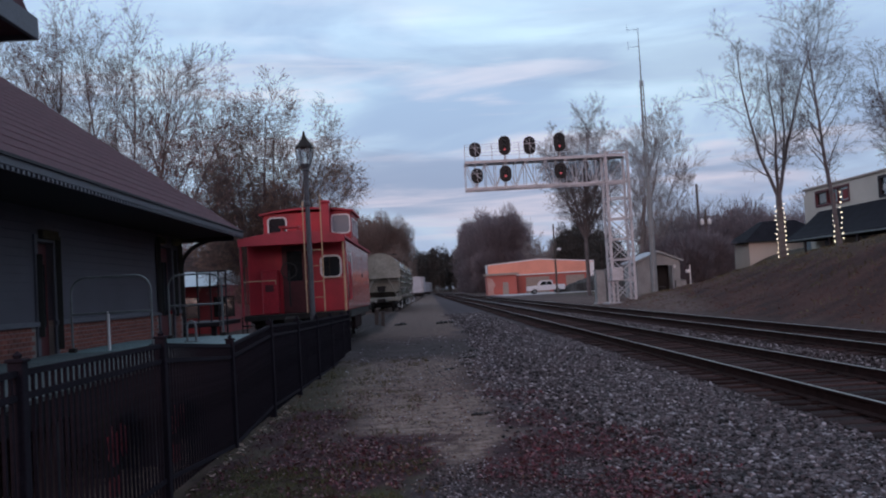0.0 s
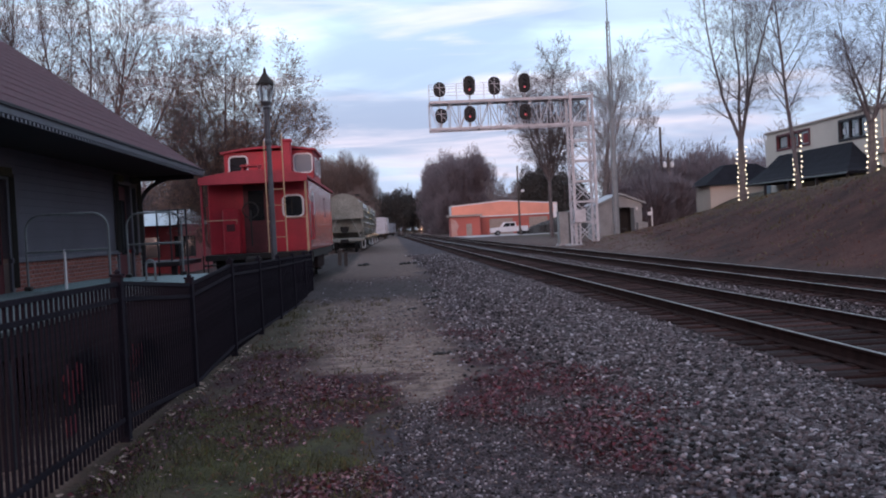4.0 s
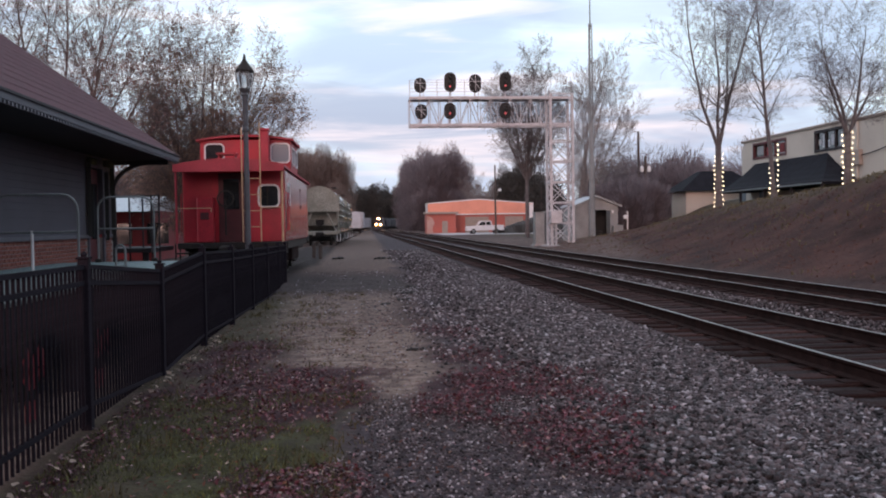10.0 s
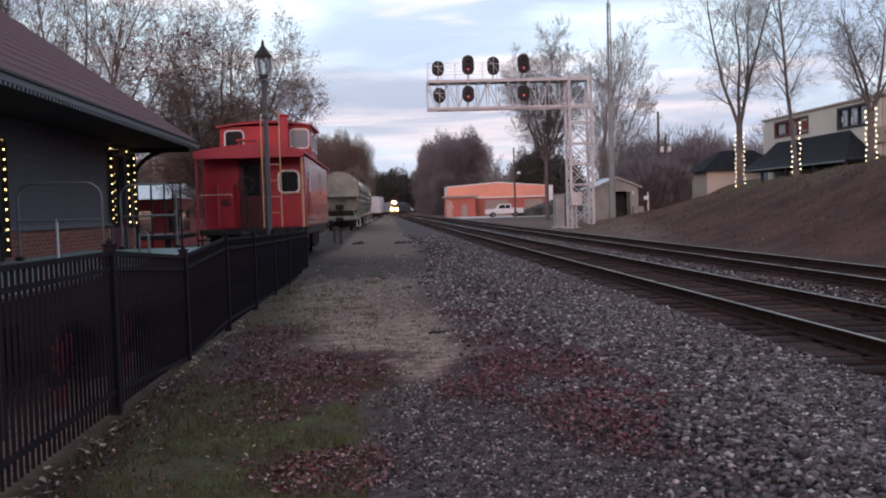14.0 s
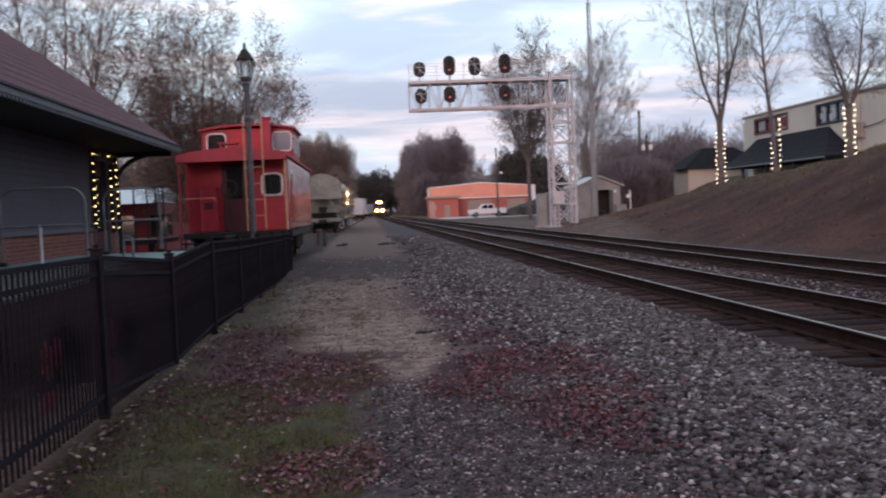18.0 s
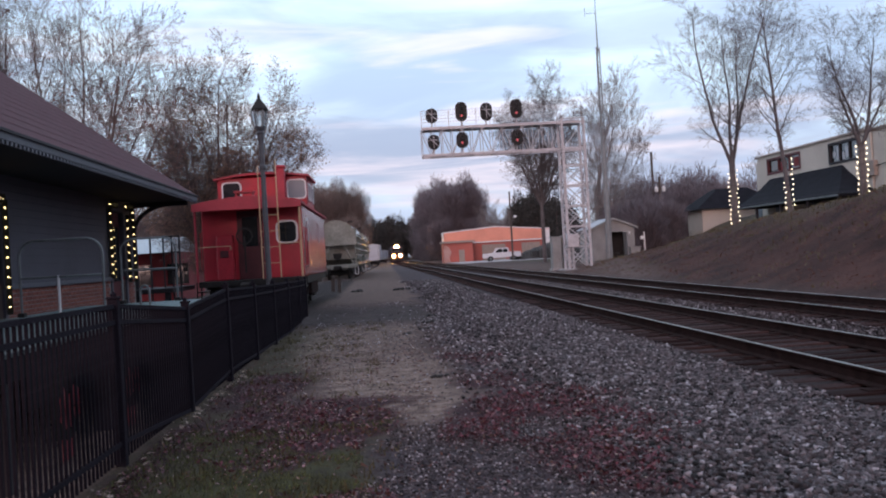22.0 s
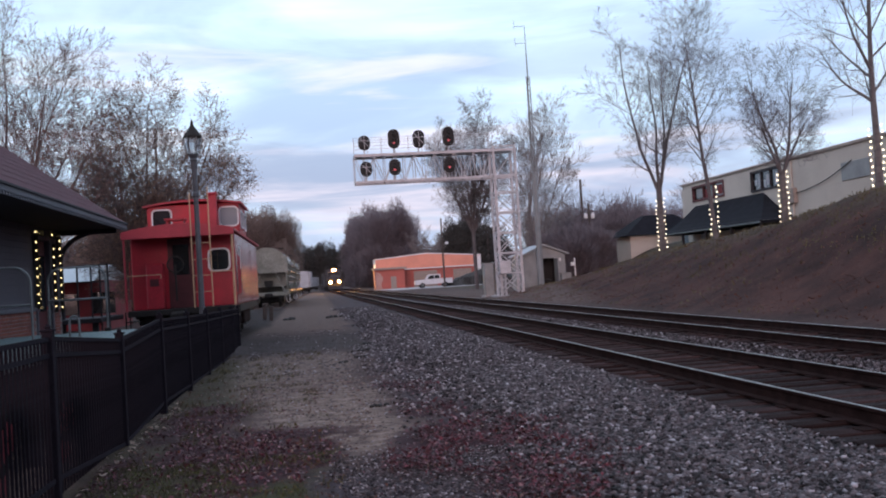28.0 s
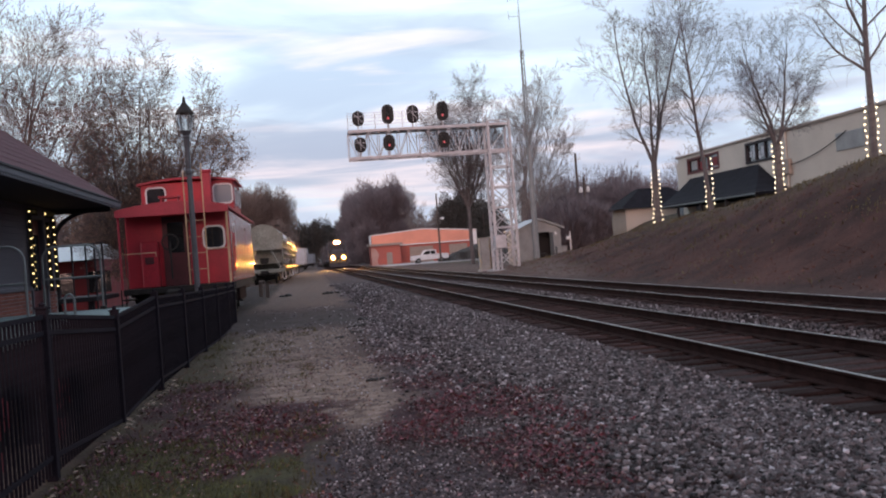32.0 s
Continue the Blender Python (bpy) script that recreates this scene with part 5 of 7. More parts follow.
# far return of the fence to the caboose steps
yr = thing("yard_railing", "dark wooden railing beside the caboose", "railing")
for k, x in enumerate((-5.62, -5.28, -5.06, -4.86)):
    part("post", Build().box(-0.02, 0.02, -0.02, 0.02, 0, 2.5, 0.005), M_SOFFIT, yr, "", pose(x - 0.35, 25.2, 0))
for z in (2.48, 2.05, 1.6):
    part("rail", Build().tube((-6.0, 25.2, z), (-5.2, 25.2, z), 0.016, 0.016, 6), M_SOFFIT, yr)
part("newel", Build().box(-6.42, -6.3, 25.1, 25.22, 0, 2.55, 0.01), M_SOFFIT, yr)
part("deck", Build().box(-8.5, -5.3, 24.6, 27.5, 1.0, 1.12, 0.01), M_SOFFIT, yr)
for x in (-8.3, -5.5):
    part("deck_leg", Build().box(x - 0.07, x + 0.07, 24.8, 24.94, -0.1, 1.0), M_SOFFIT, yr)


M_GLOBE = glass("clear_globe", (0.6, 0.63, 0.65), 0.1)
M_GLOBE.node_tree.nodes["Principled BSDF"].inputs["Transmission Weight"].default_value = 0.85
M_GLOBE.node_tree.nodes["Principled BSDF"].inputs["IOR"].default_value = 1.1


def street_lamp():
    s = thing("street_lamp", "black post lamp with a lantern head behind the fence", "street lamp", pose(-2.245, 19.4, -0.12))
    part("base", Build().lathe((0, 0, -0.05), [(0.2, 0), (0.2, 0.15), (0.15, 0.25), (0.13, 0.6), (0.09, 0.75), (0.08, 0.8)], 12), M_POSTGREEN, s)
    part("pole", Build().lathe((0, 0, 0.7), [(0.062, 0), (0.055, 2.2), (0.05, 2.95), (0.07, 2.98), (0.07, 3.03), (0.05, 3.07), (0.055, 3.5), (0.07, 3.7)], 12), M_POSTGREEN, s)
    hd = part("lantern", Build().lathe((0, 0, 4.36), [(0.05, 0.0), (0.09, 0.05), (0.06, 0.09), (0.1, 0.14), (0.12, 0.18)], 12), M_POSTGREEN, s)
    part("globe", Build().lathe((0, 0, 4.54), [(0.1, 0.0), (0.14, 0.12), (0.165, 0.27), (0.15, 0.34)], 12), M_GLOBE, hd, "clear glass globe")
    cg = Build()
    for k in range(6):
        a = k * math.tau / 6
        cg.path([(0.13 * math.cos(a), 0.13 * math.sin(a), 4.54), (0.185 * math.cos(a), 0.185 * math.sin(a), 4.8), (0.17 * math.cos(a), 0.17 * math.sin(a), 4.9)], 0.012, 5)
    part("cage", cg, M_POSTGREEN, hd)
    part("cap", Build().lathe((0, 0, 4.88), [(0.19, 0.0), (0.185, 0.03), (0.12, 0.12), (0.065, 0.2), (0.03, 0.26), (0.035, 0.29), (0.01, 0.37)], 12), M_DARKSTEEL, hd)
    return s


street_lamp()


# ---- signal gantry ----
def gantry():
    g = thing("signal_gantry", "silver lattice cantilever signal gantry over both tracks", "signal gantry")
    Y, D_ = 57.0, 1.3
    xl, xr, cl = 3.2, 13.2, 11.85
    zb, zt, z0 = 7.66, 9.28, 0.2
    boxes("chord", [(xl, xr, y - 0.06, y + 0.06, z - 0.065, z + 0.065) for y in (Y, Y + D_) for z in (zb, zt)], M_GANTRY, g)
    n, br = 14, []
    for y in (Y, Y + D_):
        for k in range(n + 1):
            x = xl + (cl - xl) * k / n
            br.append(((x, y, zb), (x, y, zt)))
            if k < n:
                x1 = xl + (cl - xl) * (k + 1) / n
                br.append(((x, y, zb if k % 2 else zt), (x1, y, zt if k % 2 else zb)))
    for z in (zb, zt):
        for k in range(n + 1):
            x = xl + (cl - xl) * k / n
            br.append(((x, Y, z), (x, Y + D_, z)))
    bars("truss_brace", br, 0.025, M_GANTRY, g)
    for x in (cl, xr):
        for y in (Y, Y + D_):
            part("leg", Build().box(x - 0.075, x + 0.075, y - 0.075, y + 0.075, z0, zt + 0.25, 0.01), M_GANTRY, g)
    hs, z, lace, ties = 1.27, 0.3, [], []
    while z + hs < zb + 0.2:
        for (xa, ya), (xb, yb) in (((cl, Y), (xr, Y)), ((cl, Y + D_), (xr, Y + D_)), ((cl, Y), (cl, Y + D_)), ((xr, Y), (xr, Y + D_))):
            lace += [((xa, ya, z), (xb, yb, z + hs)), ((xb, yb, z), (xa, ya, z + hs))]
            ties.append((min(xa, xb) - 0.04, max(xa, xb) + 0.04, min(ya, yb) - 0.04, max(ya, yb) + 0.04, z + hs - 0.045, z + hs + 0.045))
        z += hs
    ties += [(cl, xr, Y - 0.05, Y + 0.05, zt + 0.2, zt + 0.28), (cl, xr, Y + D_ - 0.05, Y + D_ + 0.05, zt + 0.2, zt + 0.28)]
    lace.append(((cl, Y, zb), (xr, Y, zt)))
    bars("column_lace", lace, 0.032, M_GANTRY, g)
    boxes("column_tie", ties, M_GANTRY, g)
    # walkway with handrail
    part("walkway", Build().box(xl, xr, Y + 0.05, Y + D_ - 0.05, zt + 0.07, zt + 0.11), M_GANTRY, g)
    hr = Build()
    for k in range(11):
        x = xl + (xr - xl - 1.6) * k / 10
        hr.tube((x, Y, zt), (x, Y, zt + 1.1), 0.02, 0.02, 5)
    for z in (0.4, 0.6, 0.8, 0.95, 1.1):
        hr.tube((xl, Y, zt + z), (xr - 1.6, Y, zt + z), 0.013, 0.013, 4)
    part("handrail", hr, M_GANTRY, g)
    # ladder on the leg, control box at the foot
    ld = Build()
    for x in (cl - 0.32, cl - 0.1):
        ld.tube((x, Y - 0.1, z0 + 0.3), (x, Y - 0.1, zt + 0.6), 0.022, 0.022, 5)
    z = z0 + 0.6
    while z < zt:
        ld.tube((cl - 0.32, Y - 0.1, z), (cl - 0.1, Y - 0.1, z), 0.012, 0.012, 4)
        z += 0.35
    part("ladder", ld, M_GANTRY, g)
    part("control_box", Build().box(cl - 0.15, cl + 0.55, Y - 0.5, Y - 0.1, 1.55, 2.35, 0.03).tube((cl + 0.2, Y - 0.3, z0), (cl + 0.2, Y - 0.3, 1.55), 0.06, 0.06, 8), M_GANTRY, g)
    part("footing", Build().box(cl - 0.4, xr + 0.4, Y - 0.4, Y + D_ + 0.4, -0.2, z0 + 0.02, 0.03), M_CONCRETE, g)
    # signal heads
    for x, z, tall, lit, front in ((3.83, 10.02, 0.9, False, False), (5.65, 10.2, 1.18, True, True), (7.18, 10.12, 1.1, False, False), (9.03, 10.22, 1.18, True, True),
                                   (3.87, 8.42, 0.9, False, False), (5.62, 8.46, 0.98, True, True), (9.0, 8.46, 0.98, True, True)):
        y = Y - 0.32
        hw = 0.36
        sh = part("signal_head", Build().prism(rounded(x - hw, x + hw, z - tall / 2, z + tall / 2, 0.34, 6), 1, y, y + 0.05), M_BLACK, g, "black oval signal head")
        n = 3 if tall > 1 else 2
        br = Build().tube((x, y + 0.05, z), (x, Y + 0.05, z - 0.3), 0.04, 0.04, 6).tube((x, Y + 0.0, z - tall / 2 - 0.3), (x, Y, z), 0.045, 0.045, 6)
        part("bracket", br, M_GANTRY, sh)
        if front:
            zl = z - tall / 2 + 0.34
            for k in range(n):
                zz = zl + k * 0.3
                red = lit and k == 0
                part("lens", Build().tube((x, y - 0.02, zz), (x, y, zz), 0.065, 0.065, 12), M_SIGRED if red else M_LENSOFF, sh, "lit red lens" if red else "")
                hood = Build()
                ring(hood, [(x + 0.12 * math.cos(radians(a)), zz + 0.12 * math.sin(radians(a))) for a in range(0, 360, 30)],
                     [(x + 0.105 * math.cos(radians(a)), zz + 0.105 * math.sin(radians(a))) for a in range(0, 360, 30)], 1, y - 0.22, y)
                part("hood", hood, M_BLACK, sh)
        else:
            bk = Build().box(x - 0.2, x + 0.2, y - 0.14, y, z - tall * 0.34, z + tall * 0.34, 0.04)
            part("housing", bk, M_BLACK, sh)
            br = Build().tube((x - 0.27, y - 0.16, z + tall * 0.3), (x + 0.27, y - 0.16, z - tall * 0.3), 0.02, 0.02, 5).tube((x, y - 0.16, z - tall * 0.42), (x, y - 0.16, z + tall * 0.4), 0.018, 0.018, 5)
            br.tube((x - 0.32, y - 0.16, z + 0.1), (x + 0.32, y - 0.16, z + 0.1), 0.018, 0.018, 5)
            part("brace", br, M_GANTRY, sh)
    return g


gantry()


def cabinet(x, y, w, h, label):
    c = thing("equipment_cabinet", label, "cabinet", pose(x, y, 0.1), "signal cabinets")
    part("housing", Build().box(-w / 2, w / 2, -0.4, 0.4, 0.12, h, 0.02).box(-w / 2 - 0.05, w / 2 + 0.05, -0.45, 0.45, h, h + 0.06, 0.01), M_SHED, c)
    part("door", Build().box(-w / 2 + 0.08, w / 2 - 0.08, -0.43, -0.4, 0.25, h - 0.12, 0.01), M_SHED, c)
    part("plinth", Build().box(-w / 2 - 0.1, w / 2 + 0.1, -0.5, 0.5, -0.25, 0.12, 0.01), M_CONCRETE, c)


cabinet(11.72, 60.5, 0.62, 2.15, "grey metal signal equipment cabinet beside the gantry")
cabinet(12.5, 60.6, 0.75, 2.2, "wide grey metal signal equipment cabinet beside the gantry")


def shed():
    s = thing("equipment_shed", "grey metal equipment shed with a gabled roof and open door", "shed")
    x0, x1, y0, y1, e, p = 15.2, 18.25, 65.0, 69.0, 2.72, 3.38
    xm = (x0 + x1) / 2
    w = Build()
    w.box(x0, x0 + 0.12, y0, y1, 0, e).box(x1 - 0.12, x1, y0, y1, 0, e).box(x0 + 0.12, x1 - 0.12, y1 - 0.12, y1, 0, e)
    w.box(x0 + 0.12, 16.4, y0, y0 + 0.12, 0, e).box(17.45, x1 - 0.12, y0, y0 + 0.12, 0, e).box(16.4, 17.45, y0, y0 + 0.12, 2.45, e)
    w.prism([(x0, e), (x1, e), (xm, p - 0.05)], 1, y0, y0 + 0.12)
    part("wall", w, M_SHED, s)
    x = x0 + 0.1
    while x < x1:
        if not 16.35 < x < 17.5:
            part("wall_rib", Build().box(x - 0.02, x + 0.02, y0 - 0.015, y0, 0.05, e - 0.02), M_SHED, s)
        x += 0.22
    part("roof", Build().prism([(x0 - 0.2, e - 0.05), (xm, p), (x1 + 0.2, e - 0.05), (x1 + 0.2, e + 0.03), (xm, p + 0.09), (x0 - 0.2, e + 0.03)], 1, y0 - 0.25, y1 + 0.2), M_METALROOF, s)
    part("door", Build().box(17.45, 17.51, y0 - 0.95, y0, 0.1, 2.4, 0.01), M_SHED, s, "open door leaf")
    # added black sheet behind the opening stands for the shade indoors
    part("inner_partition", Build().box(16.0, 17.9, y0 + 1.6, y0 + 1.65, 0, 2.6), M_BLACK, s, "black sheet for the unlit inside of the shed")
    part("fascia_trim", Build().prism([(x0 - 0.22, e - 0.09), (xm, p - 0.04), (x1 + 0.22, e - 0.09), (x1 + 0.22, e + 0.04), (xm, p + 0.1), (x0 - 0.22, e + 0.04)], 1, y0 - 0.29, y0 - 0.252), M_SHED, s, "grey gable trim")
    part("lamp", Build().box(17.8, 17.92, y0 - 0.16, y0, 2.2, 2.42, 0.02), M_WHITE, s)
    t = thing("meter_cabinet", "grey meter cabinet standing before the shed", "cabinet", pose(17.95, 64.0, 0.1))
    part("housing", Build().box(-0.35, 0.35, -0.2, 0.2, 0.35, 1.2, 0.03), M_SHED, t)
    part("cap", Build().box(-0.4, 0.4, -0.25, 0.25, 1.2, 1.26, 0.01), M_SHED, t)
    for x in (-0.28, 0.28):
        part("leg", Build().box(x - 0.04, x + 0.04, -0.05, 0.05, -0.3, 0.35), M_SHED, t)
    q = thing("marker_post", "short white post with a meter box beside the shed", "post", pose(18.95, 65.0, 0.1))
    part("pole", Build().tube((0, 0, -0.2), (0, 0, 2.25), 0.05, 0.05, 8), M_WHITE, q)
    part("meter", Build().box(-0.3, 0.0, -0.1, 0.1, 1.7, 1.95, 0.02), M_WHITE, q)
    k = thing("bin", "dark bin standing in the shed doorway", "bin", pose(16.75, 64.5, 0.05))
    part("body", Build().lathe((0, 0, 0), [(0.24, 0), (0.28, 0.8), (0.3, 0.82)], 10), M_DARKSTEEL, k)
    part("lid", Build().lathe((0, 0, 0.82), [(0.31, 0), (0.3, 0.05), (0.1, 0.12)], 10), M_DARKSTEEL, k)


shed()


M_TOWER = mat("tower_grey", (0.26, 0.29, 0.3), 0.6, 0.1, 0.2, 3, 30, 0.05)


def tower():
    t = thing("radio_tower", "slender grey lattice radio mast with antennas", "radio tower", pose(16.15, 64.0, 0.1))
    L = Build()
    R = 0.19
    legs = [(R * math.cos(a), R * math.sin(a)) for a in (radians(90), radians(210), radians(330))]
    for x, y in legs:
        L.tube((x, y, -0.1), (x * 0.6, y * 0.6, 15.2), 0.042, 0.035, 6)
    z = 0.0
    while z < 15.2:
        for (xa, ya), (xb, yb) in zip(legs, legs[1:] + legs[:1]):
            L.tube((xa, ya, z), (xb, yb, z + 0.4), 0.015, 0.015, 4)
        z += 0.4
    part("mast", L, M_TOWER, t)
    part("sleeve", Build().tube((0, 0, 0), (0, 0, 8.5), 0.19, 0.17, 10), M_TOWER, t)
    part("whip", Build().tube((0, 0, 14.8), (0, 0, 18.9), 0.05, 0.018, 6), M_PIPE, t)
    for z in (17.9, 19.1):
        part("antenna", Build().tube((-0.75, 0, z - 0.3), (0.0, 0, z - 0.3), 0.016, 0.016, 5).tube((-0.75, 0, z - 0.5), (-0.75, 0, z + 0.1), 0.014, 0.014, 5), M_PIPE, t)


tower()


# ---- orange building and pickup ----
def orange_building():
    b = thing("store_building", "low store building with orange fascia and red block walls", "building")
    x0, x1, y0, y1 = 12.6, 31.7, 170.0, 176.0
    w = Build().box(x0, x1, y0, y1, -0.2, 3.6)
    part("wall", w, M_REDWALL, b)
    fas = Build().prism([(x0 - 0.15, 3.35), (x1 + 0.15, 3.35), (x1 + 0.15, 5.15), (21.8, 6.0), (x0 - 0.15, 5.35)], 1, y0 - 0.25, y0 + 0.1)
    part("fascia", fas, M_ORANGE, b, "broad orange fascia")
    cap = Build().prism([(x0 - 0.2, 5.35), (21.8, 6.0), (x1 + 0.2, 5.15), (x1 + 0.2, 5.33), (21.8, 6.19), (x0 - 0.2, 5.53)], 1, y0 - 0.3, y1)
    part("roof", cap, M_WHITE, b, "white roof edge")
    part("fascia_trim", Build().box(17.2, x1 + 0.15, y0 - 0.32, y0 - 0.25, 3.3, 3.5), M_WHITE, b, "white trim under the fascia")
    boxes("return_fascia", [(x0 - 0.15, x0 + 0.05, y0, y1, 3.35, 5.3), (x1 - 0.6, x1 + 0.15, y0 - 0.3, y0 - 0.25, 0, 5.1)], M_WHITE, b)
    for xa, xb, m in ((19.3, 23.6, M_TAN), (26.6, 30.0, M_TAN)):
        dr = part("shutter", Build().box(xa, xb, y0 - 0.08, y0, 0, 2.9, 0.02), m, b, "tan roller shutter")
        sl = Build()
        for k in range(9):
            sl.box(xa, xb, y0 - 0.1, y0 - 0.08, 0.2 + k * 0.3, 0.24 + k * 0.3)
        part("slats", sl, m, dr)
    ext = Build().box(11.9, 17.1, 165.0, 170.0, -0.2, 3.45)
    e = part("annex", ext, M_REDWALL, b, "flat-roofed red annex")
    part("annex_roof", Build().box(11.6, 17.5, 164.5, 170.0, 3.45, 3.8, 0.02), M_TAN, e)
    part("paint_patch", Build().prism([(11.92, -0.05), (13.1, -0.05), (12.9, 0.9), (13.3, 1.9), (12.8, 2.9), (11.92, 3.2)], 1, 164.96, 164.995), M_PATCH, e, "pale painted patch")
    part("annex_door", Build().box(14.6, 15.6, 164.95, 165.0, 0, 2.2), M_TAN, e)
    return b


orange_building()
lot = Build().box(9.5 + 3, 40, 138, 165, -0.1, 0.06)
tagged(new("parking_lot", lot.mesh("parking_lot", M_CONCRETE)), "pale gravel parking apron", "pavement", "", "structure")


def pickup():
    p = thing("pickup_truck", "white pickup truck parked by the store", "truck", pose(19.6, 146.0, 0.055))
    body = Build().prism([(-2.95, 0.5), (-2.95, 1.08), (-2.8, 1.2), (-1.3, 1.28), (-0.75, 1.98), (-0.55, 2.04), (0.85, 2.04), (1.0, 1.95), (1.06, 1.36), (2.9, 1.34), (2.95, 0.55)], 1, -0.95, 0.95)
    b = part("body", body, M_TRUCK, p)
    for q in (-0.96, 0.96):
        part("side_glass", Build().prism([(-1.1, 1.32), (-0.64, 1.86), (0.02, 1.86), (0.02, 1.32)], 1, q - 0.01, q + 0.01), M_DARKGLASS, b)
        part("side_glass", Build().prism([(0.14, 1.32), (0.14, 1.86), (0.8, 1.86), (0.88, 1.32)], 1, q - 0.01, q + 0.01), M_DARKGLASS, b)
    for x in (-1.85, 1.75):
        for s in (-0.88, 0.88):
            w = part("wheel", Build().tube((x, s - 0.12, 0.4), (x, s + 0.12, 0.4), 0.4, 0.4, 16), M_TYRE, p)
            part("rim", Build().tube((x, s - 0.13, 0.4), (x, s + 0.13, 0.4), 0.22, 0.22, 12), M_PIPE, w)
    part("bumper", Build().box(-2.85, -2.75, -0.9, 0.9, 0.45, 0.7, 0.03).box(2.75, 2.85, -0.9, 0.9, 0.45, 0.7, 0.03), M_PIPE, p)
    return p


pickup()
rb = Build()
rnd = random.Random(5)
for k in range(260):
    x, y = rnd.uniform(22.5, 33), rnd.uniform(146, 150.0)
    rb.lathe((x, y, 0.0), [(0.0, 0.0), (rnd.uniform(0.4, 1.0), 0.1), (rnd.uniform(0.3, 0.8), rnd.uniform(0.8, 2.0) * (1.15 - abs(x - 28) / 7)), (0.0, 2.3 * (1.15 - abs(x - 28) / 7))], 6)
tagged(new("dark_shrubs", rb.mesh("dark_shrubs", M_PINES)), "low dark hedge beside the parking apron", "shrub", "", "stuff")


# ---- buildings on the bank ----
def white_building():
    b = thing("commercial_building", "cream two-storey building with dark shingled awning on the bank", "building")
    X = 28.5
    y0, y1, zt = 30.0, 67.4, 7.15
    w = [(X, X + 14, y0, 51.4, 2.0, zt), (X, X + 14, y1, y1 + 0.3, 2.0, zt - 0.2), (X + 0.3, X + 14, 51.4, 51.7, 2.0, zt)]
    for (ya, yb, za, zb), (c0, c1) in zip(((52.85, 56.4, 5.8, 6.95), (60.5, 65.6, 5.98, 6.95)), ((51.4, 58.5), (58.5, y1))):
        w += [(X, X + 0.3, c0, ya, 2.0, zt + 0.1), (X, X + 0.3, yb, c1, 2.0, zt + 0.1), (X, X + 0.3, ya, yb, 2.0, za), (X, X + 0.3, ya, yb, zb, zt + 0.1)]
    boxes("wall_panel", w, M_CREAM, b)
    part("coping", Build().box(X - 0.1, X + 14, y0 - 0.1, 51.5, zt, zt + 0.18, 0.02).box(X - 0.1, X + 0.4, 51.5, y1 + 0.3, zt + 0.1, zt + 0.25, 0.02), M_TAN, b)
    part("upper_roof", Build().box(X + 0.3, X + 14, 51.7, y1, zt - 0.4, zt - 0.1), M_SHED, b)
    for ya, yb, za, zb in ((52.85, 56.4, 5.8, 6.95), (60.5, 65.6, 5.98, 6.95)):
        fr = Build()
        ring(fr, [(ya - 0.1, za - 0.1), (yb + 0.1, za - 0.1), (yb + 0.1, zb + 0.1), (ya - 0.1, zb + 0.1)], [(ya + 0.05, za + 0.05), (yb - 0.05, za + 0.05), (yb - 0.05, zb - 0.05), (ya + 0.05, zb - 0.05)], 0, X - 0.05, X + 0.1)
        for k in (1, 2):
            yy = ya + (yb - ya) * k / 3
            fr.box(X, X + 0.08, yy - 0.05, yy + 0.05, za, zb)
        f = part("window_frame", fr, M_SOFFIT if ya < 60 else M_DOOR, b, "dark window frame" if ya < 60 else "brownish red window frame")
        part("pane", Build().box(X + 0.1, X + 0.13, ya, yb, za, zb), M_DARKGLASS, f)
        rows = ((0.08, 0.22, 0.15, 0.8, M_BARNRED), (0.26, 0.38, 0.3, 0.9, M_TAN), (0.44, 0.62, 0.1, 0.7, M_BARNRED), (0.72, 0.92, 0.2, 0.85, M_SHED)) if ya > 60 else (
            (0.06, 0.2, 0.15, 0.62, M_METALROOF), (0.1, 0.17, 0.62, 0.8, M_METALROOF), (0.38, 0.5, 0.2, 0.78, M_METALROOF), (0.53, 0.6, 0.12, 0.5, M_METALROOF), (0.72, 0.8, 0.15, 0.85, M_METALROOF), (0.84, 0.93, 0.3, 0.6, M_METALROOF))
        for u0, u1, v0, v1, m in rows:
            part("window_decal", Build().box(X + 0.085, X + 0.095, ya + (yb - ya) * u0, ya + (yb - ya) * u1, za + (zb - za) * v0, za + (zb - za) * v1, 0.003), m, f, "faded poster" if ya > 60 else "pale cut-out shape")
    # dark hipped awning roof over the ground floor
    a = Build()
    E_, T_ = 3.68, 5.6
    out = X - 2.6
    prof = [(k / 5, (k / 5) ** 1.45) for k in range(6)]
    rows = [[(out + 2.6 * u, 50.6 + 4.3 * u, E_ + (T_ - E_) * w), (out + 2.6 * u, 66.3 - 0.9 * u, E_ + (T_ - E_) * w), (X, 50.6 + 4.3 * u, E_ + (T_ - E_) * w), (X, 66.3 - 0.9 * u, E_ + (T_ - E_) * w)] for u, w in prof]
    a.add([p for r in rows for p in r], [q for k in range(5) for q in ((4 * k, 4 * k + 1, 4 * k + 5, 4 * k + 4), (4 * k + 2, 4 * k, 4 * k + 4, 4 * k + 6), (4 * k + 1, 4 * k + 3, 4 * k + 7, 4 * k + 5))])
    a.box(out, X, 50.6, 66.3, E_ - 0.16, E_ - 0.003)
    aw = part("awning_roof", a, M_AWNING, b, "dark shingled awning roof")
